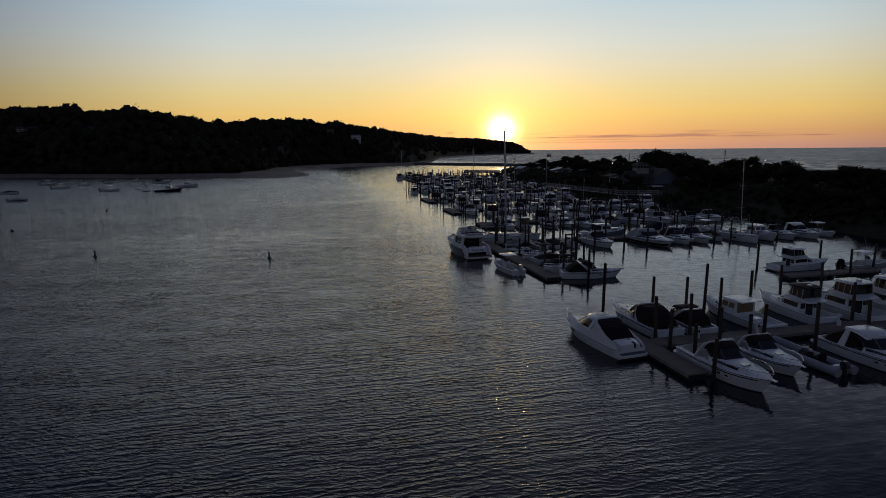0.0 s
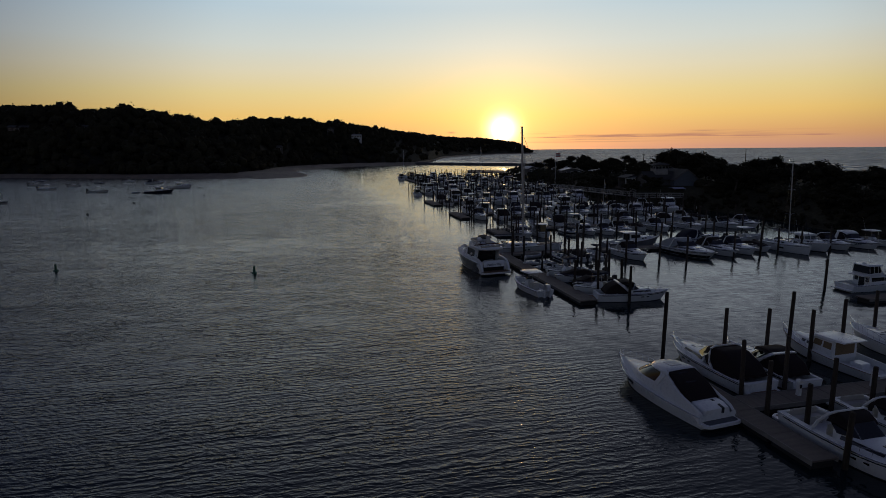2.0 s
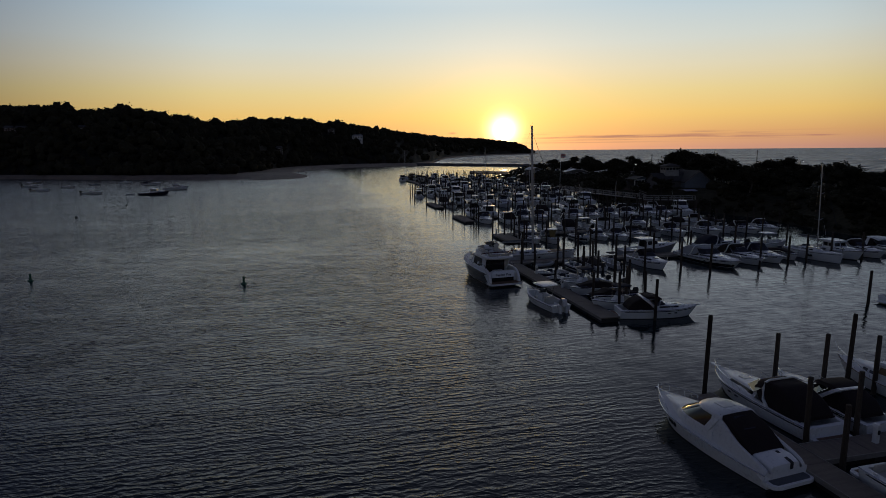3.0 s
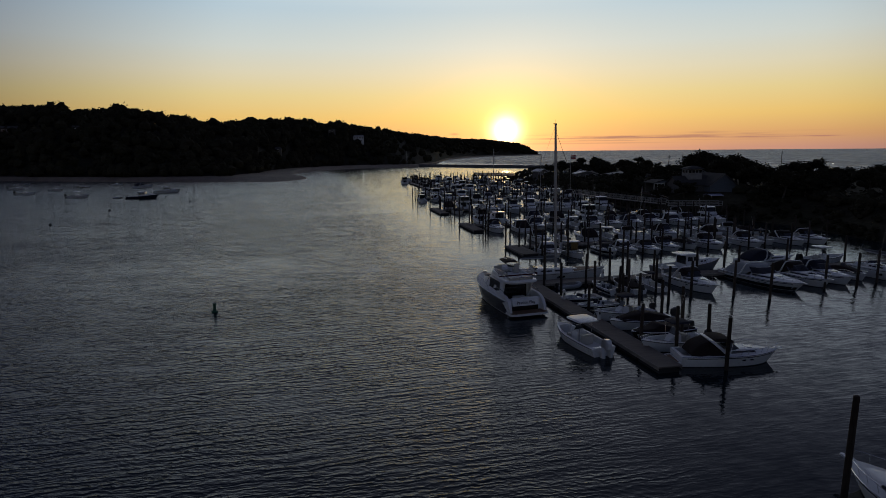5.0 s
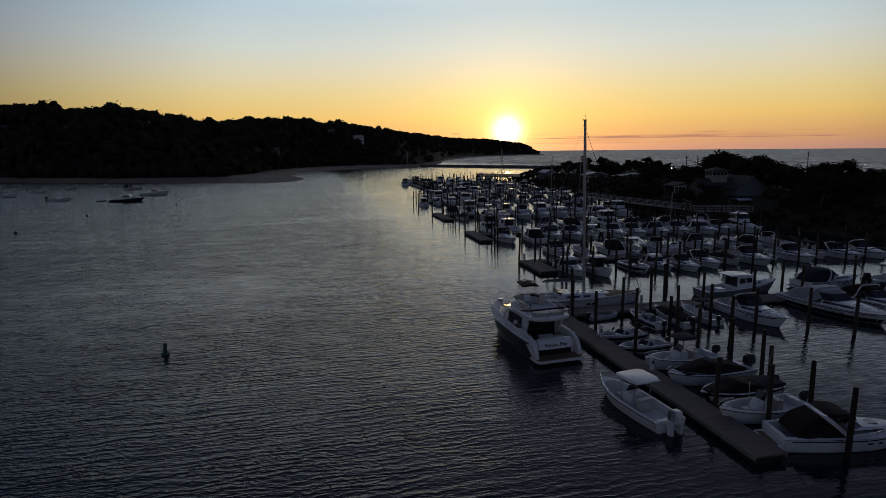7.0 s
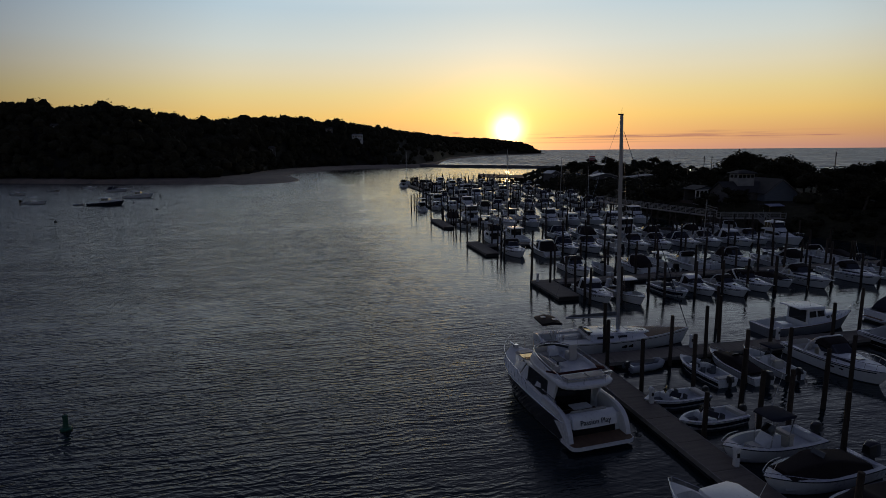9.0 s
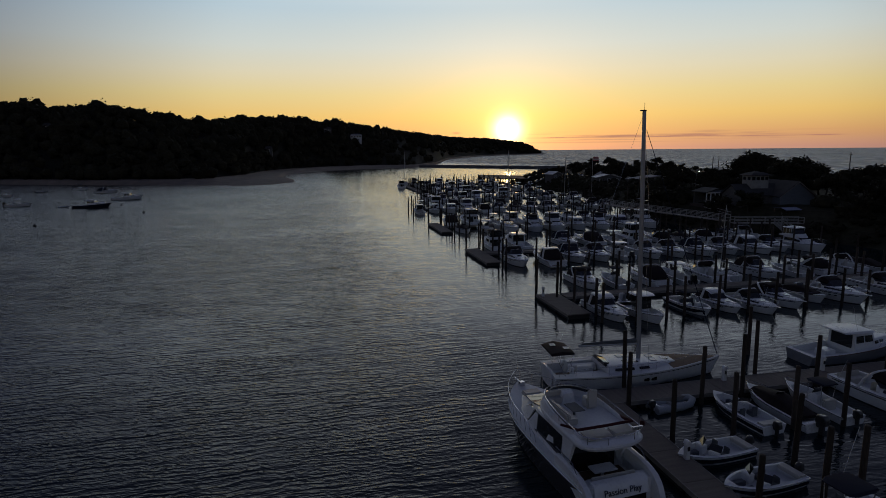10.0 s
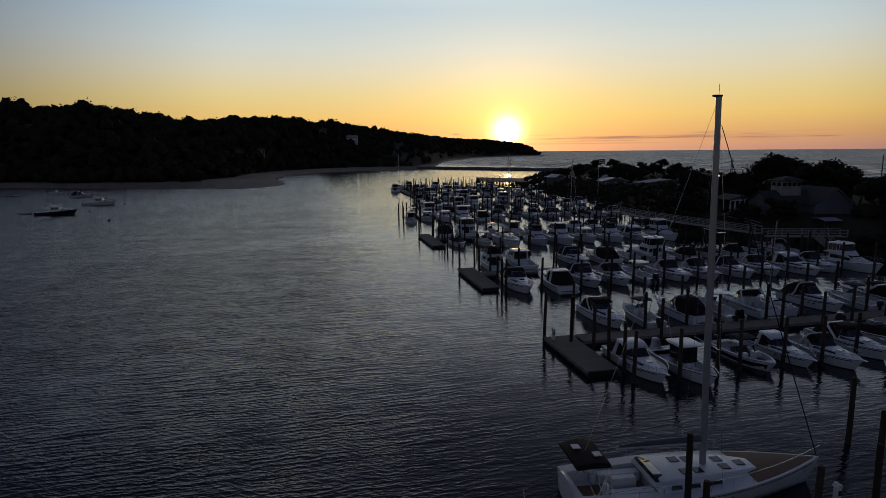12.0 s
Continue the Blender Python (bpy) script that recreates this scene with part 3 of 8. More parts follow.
def build_spit():
    """The bare hooked tip of the beach, low sand between the channel and a small cove."""
    outer = [(-106, 336), (-97, 337.5), (-91, 341), (-87, 347), (-85, 355), (-83.9, 364), (-83.6, 372), (-85.2, 379)]
    inner = [(-140, 452), (-128, 446), (-116, 438), (-106, 429), (-100, 417), (-94.5, 404), (-89.5, 391), (-86.0, 381)]
    verts, faces = [], []
    for k, ((x0, y0), (x1, y1)) in enumerate(zip(outer, inner)):
        top = (1.7, 1.7, 1.6, 1.4, 1.1, 0.85, 0.55, 0.1)[k]
        for f, z in ((-0.03, -0.7), (0.03, 0.12), (0.12, 0.55), (0.3, 0.9), (0.5, 1.0), (0.7, 0.85), (0.88, 0.5), (0.97, 0.12), (1.03, -0.7)):
            verts.append((x0 + (x1 - x0) * f, y0 + (y1 - y0) * f, z * top if z > 0 else z))
    faces = [(i * 9 + j, i * 9 + j + 1, (i + 1) * 9 + j + 1, (i + 1) * 9 + j) for i in range(7) for j in range(8)]
    ob = sheet("beach", verts, faces, SAND)
    return tagged(ob, "low hooked spit of bare damp sand", "beach", kind="structure")


build_spit()


def leaf_cloud(rng, verts, faces, cx, cy, cz, rx, rz, count, size):
    """Small leaf clumps scattered through an uneven crown."""
    lobes = [(max(-0.55, min(0.55, rng.gauss(0, 0.36))), max(-0.55, min(0.55, rng.gauss(0, 0.36))), rng.uniform(-0.35, 0.38), rng.uniform(0.45, 0.7)) for _ in range(5)]
    for _ in range(count):
        lx, ly, lz, lr = rng.choice(lobes)
        a, c = rng.uniform(0, 2 * math.pi), rng.uniform(-1, 1)
        s = math.sqrt(1 - c * c)
        k = lr * rng.uniform(0.5, 0.97)
        px, py, pz = cx + rx * (lx + k * s * math.cos(a)), cy + rx * (ly + k * s * math.sin(a)), cz + rz * (lz + k * c)
        q = size * rng.uniform(0.6, 1.4)
        tx, ty, tz = (rng.uniform(-1, 1) for _ in range(3))
        wx, wy, wz = (rng.uniform(-1, 1) for _ in range(3))
        i = len(verts)
        verts += [(px + q * tx, py + q * ty, pz + q * tz * 0.7), (px + q * wx, py + q * wy, pz + q * wz * 0.7),
                  (px - q * tx * 0.8, py - q * ty, pz - q * tz * 0.7), (px - q * wx, py - q * wy * 0.8, pz - q * wz * 0.7)]
        faces.append((i, i + 1, i + 2, i + 3))


def core_blob(rng, verts, faces, cx, cy, cz, rx, rz):
    """The dense inside of a crown, an uneven faceted lump."""
    i = len(verts)
    rows, n = 4, 7
    for r in range(rows):
        th = math.pi * (r + 0.5) / rows
        for j in range(n):
            a = 2 * math.pi * (j + 0.5 * (r % 2)) / n
            k = rng.uniform(0.6, 0.95)
            verts.append((cx + rx * k * math.sin(th) * math.cos(a), cy + rx * k * math.sin(th) * math.sin(a), cz + rz * k * math.cos(th)))
    for r in range(rows - 1):
        for j in range(n):
            faces.append((i + r * n + j, i + r * n + (j + 1) % n, i + (r + 1) * n + (j + 1) % n, i + (r + 1) * n + j))
    faces.append(tuple(i + j for j in range(n))[::-1])
    faces.append(tuple(i + (rows - 1) * n + j for j in range(n)))


def build_hill_woods():
    rng = random.Random(7)
    verts, faces = [], []
    for b0, b1, count in ((-44, -14, 1250), (-14, -2, 520), (-2, 8.6, 950)):
        for k in range(count):
            b = rng.uniform(b0, b1)
            d0, dt, dr, hr = hill_at(b)
            if hr < 8:
                continue
            f = rng.random() ** 0.6 * 1.08
            if k % 4 == 0:
                f = rng.uniform(0.93, 1.05)
            d = dt + (dr - dt) * f
            far = d > 900
            g = hill_ground(b, d)
            h = rng.uniform(5.5, 10.5) * (0.75 if hr < 20 else 1.0)
            if not far and rng.random() < 0.07:
                h *= 1.3
            r = h * rng.uniform(0.42, 0.62) * (1.5 if far else 1.0)
            x, y = HX + d * math.tan(radians(b)), HY + d
            core_blob(rng, verts, faces, x, y, g + h * 0.5, r * 0.9, h * 0.5)
            leaf_cloud(rng, verts, faces, x, y, g + h * 0.6, r, h * 0.45, 22 if far else 46, 1.1 if far else 0.75)
    for k in range(620):                                     # the lower edge of the woods
        b = rng.uniform(-44, -3)
        d0, dt, dr, hr = hill_at(b)
        d = dt + (dr - dt) * rng.uniform(-0.03, 0.42)
        g, h = hill_ground(b, d), rng.uniform(3.5, 8.0)
        x, y, r = HX + d * math.tan(radians(b)), HY + d, h * rng.uniform(0.5, 0.7)
        core_blob(rng, verts, faces, x, y, g + h * 0.4, r * 0.9, h * 0.5)
        leaf_cloud(rng, verts, faces, x, y, g + h * 0.5, r, h * 0.45, 40, 0.7)
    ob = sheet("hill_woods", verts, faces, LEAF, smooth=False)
    return tagged(ob, "dense dark woods covering the hill at dusk", "trees", kind="stuff")


build_hill_woods()

# ---------------------------------------------------------------- low land behind the marina
SHORE = [(10, 74), (60, 84), (80, 94), (105, 95), (130, 98), (150, 94), (165, 86), (185, 84), (215, 95), (260, 100), (320, 103),
         (360, 112), (400, 145), (450, 185), (520, 215), (575, 245)]
WIDE = [(10, 260), (150, 250), (260, 210), (380, 150), (480, 70), (560, 30), (575, 16)]


def land_height(u, v):
    ub, w = lerp_table(SHORE, v)[0], lerp_table(WIDE, v)[0]
    e = u - ub
    top = 4.6 if v < 230 else 3.0
    rise = smooth01((e + 3) / (16 if v < 230 else 24))
    back = smooth01((ub + w - u) / 45)
    rough = 0.5 * noise.noise((u * 0.06, v * 0.06, 3.0)) + 0.2 * noise.noise((u * 0.3, v * 0.3, 1.0))
    return -0.9 + (top + 0.9 + rough) * rise * back


def build_right_land():
    verts, faces = [], []
    vs = [10 + 5 * i for i in range(114)]
    es = [-6, -3, 0, 2, 4, 6, 8, 10, 13, 17, 22, 30, 40, 52, 66, 82, 100, 125, 150, 180, 210, 240, 270]
    for v in vs:
        ub, w = lerp_table(SHORE, v)[0], lerp_table(WIDE, v)[0]
        for e in es:
            u = ub + min(e, w * 1.05 * (0.4 + 0.6 * e / 270) if e > w * 0.4 else e)
            verts.append((*xy(u, v), land_height(u, v)))
    n = len(es)
    for i in range(len(vs) - 1):
        for j in range(n - 1):
            faces.append((i * n + j, i * n + j + 1, (i + 1) * n + j + 1, (i + 1) * n + j))
    ob = sheet("ground", verts, faces, SCRUB)
    return tagged(ob, "low scrubby bank of land behind the marina", "ground", kind="structure")


build_right_land()


def build_shore_scrub():
    rng = random.Random(11)
    verts, faces = [], []
    for _ in range(2100):
        v = rng.uniform(15, 330) if rng.random() < 0.8 else rng.uniform(330, 560)
        ub = lerp_table(SHORE, v)[0]
        u = ub + rng.uniform(1, 20) if rng.random() < 0.75 else ub + rng.uniform(20, 120)
        if (92 < u < 112 and 157 < v < 178) or (96 < u < 105 and 148 < v < 158):
            continue
        h = rng.uniform(1.0, 2.8) if u > ub + 9 else rng.uniform(0.8, 1.6)
        x, y = xy(u, v)
        g = land_height(u, v)
        core_blob(rng, verts, faces, x, y, g + h * 0.35, h * 0.8, h * 0.6)
        leaf_cloud(rng, verts, faces, x, y, g + h * 0.5, h * 0.9, h * 0.55, 26, 0.28)
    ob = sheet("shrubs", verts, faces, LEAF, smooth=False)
    return tagged(ob, "low dark shrubs crowding the bank above the berths", "shrubs", kind="stuff")


build_shore_scrub()


def tree_mesh(seed, h):
    """One broad wind-shaped tree: trunk with limbs, and a crown of leaf clumps."""
    rng = random.Random(seed)
    shapes = [tube([(0, 0, -0.4), (0.08 * h * rng.uniform(-1, 1), 0, h * 0.3), (0, 0.03 * h, h * 0.62)], [h * 0.035, h * 0.027, h * 0.012], 7)]
    for k in range(6):
        a = k * 1.05 + rng.uniform(-0.3, 0.3)
        z0 = h * rng.uniform(0.26, 0.45)
        shapes.append(tube([(0, 0, z0), (h * 0.16 * math.cos(a), h * 0.16 * math.sin(a), z0 + h * 0.14),
                            (h * 0.30 * math.cos(a), h * 0.30 * math.sin(a), z0 + h * 0.24)], [h * 0.016, h * 0.011, h * 0.005], 5))
    trunk = join(*shapes)
    verts, faces = [], []
    for k in range(11):
        a = k * 0.9 + rng.uniform(-0.3, 0.3)
        rr = h * rng.uniform(0.12, 0.36) if k else 0
        cz = h * rng.uniform(0.26, 0.78)
        core_blob(rng, verts, faces, rr * math.cos(a), rr * math.sin(a), cz, h * 0.17, h * 0.13)
        leaf_cloud(rng, verts, faces, rr * math.cos(a), rr * math.sin(a), cz, h * 0.25, h * 0.19, 240, h * 0.026)
    return trunk, (verts, faces)


TREES = []
for seed, h in ((1, 7.8), (2, 9.4), (3, 6.6)):
    trunk, crown = tree_mesh(seed, h)
    tree = thing("tree", "broad dark leafy tree on the bank", "tree", "trees on the bank")
    part("trunk", trunk, BARK, tree, "grey bark trunk with limbs", smooth=True)
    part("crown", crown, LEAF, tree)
    TREES.append(tree)


def plant_trees():
    rng = random.Random(5)
    spots = [(95.8, 161.0, 0.8), (91.5, 164.5, 0.7), (98.0, 176.0), (101.0, 181.0), (111.5, 156.0), (96.0, 186.0), (90.5, 182.0), (106.5, 173.5, 0.8), (103.0, 176.5, 0.75), (109.5, 174.0, 0.8), (99.0, 163.0, 0.6), (111.5, 168.5, 0.75)]
    # (u, v, spread in u, spread in v, how many, how tall)
    near = [(123.5, 197, 6, 5, 13, 1.28), (126, 181, 8, 6, 11, 1.18), (140, 172, 14, 8, 10, 1.1), (118, 130, 16, 16, 20, 0.92), (150, 140, 25, 20, 12, 0.86), (112, 100, 12, 14, 16, 0.9), (135, 100, 20, 16, 9, 0.82), (165, 110, 25, 20, 8, 0.7), (121, 216, 9, 7, 5, 0.7)]
    far = [(135, 240, 16, 12, 5, 0.7), (170, 300, 25, 18, 7, 0.75), (185, 350, 25, 18, 9, 1.0), (150, 330, 25, 20, 8, 1.0), (215, 430, 20, 30, 9, 0.9), (135, 290, 20, 20, 7, 1.0), (103, 66, 9, 10, 14, 1.05), (140, 60, 20, 14, 5, 0.8), (180, 180, 20, 25, 7, 0.7), (150, 262, 22, 14, 9, 0.85), (165, 232, 18, 12, 7, 0.85)]
    for u, v, du, dv, n, k in near + far:
        spots += [(u + rng.uniform(-du, du), v + rng.uniform(-dv, dv), k * rng.uniform(0.85, 1.14)) for _ in range(n)]
    first = list(TREES)
    for spot in spots:
        u, v, k = spot if len(spot) == 3 else (*spot, 0.9)
        src = rng.choice(TREES)
        m = at(u, v, land_height(u, v) - 0.1, rng.uniform(0, 360)) @ Matrix.Scale(k, 4)
        if src in first:
            first.remove(src)
            src.matrix_basis = m
        else:
            copy_thing(src, m)


plant_trees()


def build_jetty():
    """A long low breakwater of stone across the inlet."""
    rng = random.Random(3)
    a, b = Vector((-75, 640, 0)), Vector((92, 520, 0))
    d = (b - a).normalized()
    n = Vector((-d.y, d.x, 0))
    rings = []
    for i in range(61):
        p = a + (b - a) * (i / 60)
        w = rng.uniform(5.2, 6.4)
        rings.append([tuple(p + n * k * w + Vector((0, 0, z + rng.uniform(-0.25, 0.25)))) for k, z in ((-1, -1), (-0.6, 1.0), (-0.2, 2.2), (0.2, 2.2), (0.6, 1.0), (1, -1))])
    ob = sheet("breakwater", *loft(rings), ROCK, smooth=False)
    return tagged(ob, "long low breakwater of dark stone across the inlet", "breakwater", kind="structure")


build_jetty()

# ---------------------------------------------------------------- boats
class Hull:
    """A boat's body: bow towards +y, waterline at z = 0, middle at the origin."""

    def __init__(self, length, beam, stern, bow, draft=0.45, transom=0.88, full=0.45, power=2.1, rake=0.10, flare=0.80):
        self.L, self.B, self.fs, self.fb, self.draft = length, beam, stern, bow, draft
        self.transom, self.full, self.power, self.rake, self.flare = transom, full, power, rake, flare

    def half(self, s):
        if s < self.full:
            f = s / self.full
            return self.B / 2 * (self.transom + (1 - self.transom) * (1 - (1 - f) ** 2))
        return max(0.015, self.B / 2 * (1 - ((s - self.full) / (1 - self.full)) ** self.power))

    def sheer(self, s):
        return self.fs + (self.fb - self.fs) * s ** 1.8

    def y(self, s):
        return -self.L / 2 + self.L * s

    def side(self, s, f, sgn=1, out=0.0):
        """On the topsides: f = 0 at the chine, 1 at the sheer."""
        w = self.flare - 0.32 * s ** 2.5
        x = self.half(s) * (w + (1 - w) * f ** 0.8) + out
        z = -0.04 + (self.sheer(s) + 0.04) * f
        return sgn * x, self.y(s) - self.rake * self.L * s ** 5 * (1 - f), z

    def body(self, n=18):
        rings = []
        for i in range(n):
            s = i / (n - 1)
            right = [self.side(s, f) for f in (0, 0.35, 0.7, 1.0)]
            keel = (0, right[0][1] - (0.05 * self.L * s ** 4), -self.draft * (1 - 0.7 * s ** 3))
            rings.append([(-x, y, z) for x, y, z in right[::-1]] + [keel] + right)
        m = len(rings[0])
        verts = [p for r in rings for p in r]
        faces = [(i * m + j, i * m + j + 1, (i + 1) * m + j + 1, (i + 1) * m + j) for i in range(n - 1) for j in range(m - 1)]
        faces.append(tuple(range(m)))
        return verts, faces

    def band(self, f0, f1, s0=0.0, s1=1.0, out=0.012, n=16, only=0):
        shapes = []
        for sgn in (only,) if only else (1, -1):
            verts, faces = [], []
            fs = [f0] + [f for f in (0.35, 0.7) if f0 < f < f1] + [f1]
            k = len(fs)
            for i in range(n):
                s = s0 + (s1 - s0) * i / (n - 1)
                verts += [self.side(s, f, sgn, out) for f in fs]
            faces = [(k * i + j, k * i + k + j, k * i + k + j + 1, k * i + j + 1) for i in range(n - 1) for j in range(k - 1)]
            shapes.append((verts, faces))
        return join(*shapes)

    def deck(self, s0, s1, camber=0.08, dz=0.0, n=10, inset=0.0):
        verts, faces = [], []
        for i in range(n):
            s = s0 + (s1 - s0) * i / (n - 1)
            b, z, y = max(0.01, self.half(s) - inset), self.sheer(s) + dz, self.y(s)
            c = camber * min(1, b / (self.B * 0.3))
            verts += [(-b, y, z), (-b * 0.5, y, z + c * 0.75), (0, y, z + c), (b * 0.5, y, z + c * 0.75), (b, y, z)]
        faces = [(5 * i + j, 5 * i + j + 1, 5 * i + j + 6, 5 * i + j + 5) for i in range(n - 1) for j in range(4)]
        return verts, faces

    def cockpit(self, s0, s1, rim=0.22, floor=0.25, n=8, dz=0.0):
        """Side decks, inner sides and floor of an open well, with the bulkheads at its ends."""
        verts, faces = [], []
        for i in range(n):
            s = s0 + (s1 - s0) * i / (n - 1)
            b, z, y = self.half(s), self.sheer(s) + dz, self.y(s)
            k = max(0.05, b - rim)
            verts += [(-b, y, z), (-k, y, z + 0.03), (-k * 0.96, y, floor), (k * 0.96, y, floor), (k, y, z + 0.03), (b, y, z)]
        faces = [(6 * i + j, 6 * i + j + 1, 6 * i + j + 7, 6 * i + j + 6) for i in range(n - 1) for j in range(5)]
        e = 6 * (n - 1)
        faces += [(1, 2, 3, 4), (e + 4, e + 3, e + 2, e + 1)]
        if s0 > 0:
            w = self.sheer(0) + dz
            i = len(verts)
            b0 = self.half(0)
            verts += [(-b0, self.y(0), w), (b0, self.y(0), w)]
            faces += [(i, i + 1, 5, 4, 1, 0)]
        return verts, faces

    def rub_rail(self, f=0.97, r=0.028):
        pts = [self.side(i / 22, f, 1, 0.015) for i in range(23)]
        back = [(-x, y, z) for x, y, z in pts[::-1]]
        return tube(pts + back, r, 5)

    def rail(self, s0, s1, h=0.5, n=7, r=0.016, lean=0.06):
        """A bow rail: top rail round the stem, and stanchions."""
        pts, legs = [], []
        for i in range(n):
            s = s0 + (s1 - s0) * i / (n - 1)
            b = max(0.05, self.half(s) - 0.09)
            z = self.sheer(s) + 0.04
            top = (b + lean, self.y(s) + 0.12 * s, z + h * (0.55 + 0.45 * min(1, i / 2)))
            pts.append(top)
            legs.append(((b, self.y(s), z), top))
        tip = (0, self.y(s1) + 0.14, self.sheer(s1) + h * 0.96)
        rail = pts + [tip] + [(-x, y, z) for x, y, z in pts[::-1]]
        shapes = [tube(rail, r, 5)]
        for a, b in legs:
            shapes.append(tube([a, b], r * 0.8, 4))
            shapes.append(tube([(-a[0], a[1], a[2]), (-b[0], b[1], b[2])], r * 0.8, 4))
        return join(*shapes)


def outboard(parent, x, y, z, cowl=COWLBLACK, size=1.0):
    k = size
    leg = join(box(x - 0.09 * k, x + 0.09 * k, y - 0.42 * k, y - 0.12 * k, z - 0.75 * k, z + 0.05 * k),
               box(x - 0.13 * k, x + 0.13 * k, y - 0.2 * k, y + 0.05, z - 0.25 * k, z + 0.02))
    motor = part("outboard_engine", leg, cowl, parent, "black outboard engine" if cowl is COWLBLACK else "white outboard engine", bevel=0.02)
    rings = [house_ring(y - 0.62 * k, 0.17 * k, 0.13 * k, z + 0.02, z + 0.34 * k, 0.1), house_ring(y - 0.45 * k, 0.25 * k, 0.22 * k, z - 0.02, z + 0.56 * k, 0.14),
             house_ring(y - 0.15 * k, 0.25 * k, 0.22 * k, z - 0.02, z + 0.58 * k, 0.14), house_ring(y + 0.08 * k, 0.18 * k, 0.14 * k, z + 0.03, z + 0.44 * k, 0.1)]
    part("cowl", loft(rings), cowl, motor, smooth=True)
    return motor


def seat_shape(x, y, z, w=0.5, d=0.5, h=0.42, back=0.42, facing=1):
    yb = y - facing * d / 2
    return join(box(x - w / 2, x + w / 2, y - d / 2, y + d / 2, z, z + h),
                box(x - w / 2, x + w / 2, min(yb, yb - facing * 0.12), max(yb, yb - facing * 0.12), z, z + h + back))


def windscreen(yf, zb, w, height, rake, wrap):
    """A raked, wrap-round screen on the foredeck: three panes and a frame."""
    a = [(-w, yf - wrap, zb), (-w * 0.62, yf, zb), (w * 0.62, yf, zb), (w, yf - wrap, zb)]
    top = [(x * 0.88, y - rake, z + height) for x, y, z in a]
    back = [(x * 0.985, y - 0.03, z) for x, y, z in a]
    tback = [(x * 0.985, y - 0.03, z) for x, y, z in top]
    verts = a + top + back + tback
    faces = [(i, i + 1, i + 5, i + 4) for i in range(3)] + [(8 + i + 1, 8 + i, 12 + i, 12 + i + 1) for i in range(3)] + [(4, 5, 13, 12), (5, 6, 14, 13), (6, 7, 15, 14)]
    frame_ = join(tube(top, 0.022, 5), tube(a, 0.016, 5), *[tube([p, q], 0.018, 5) for p, q in zip(a, top)])
    return (verts, faces), frame_


BERTH = "boats berthed in the marina"


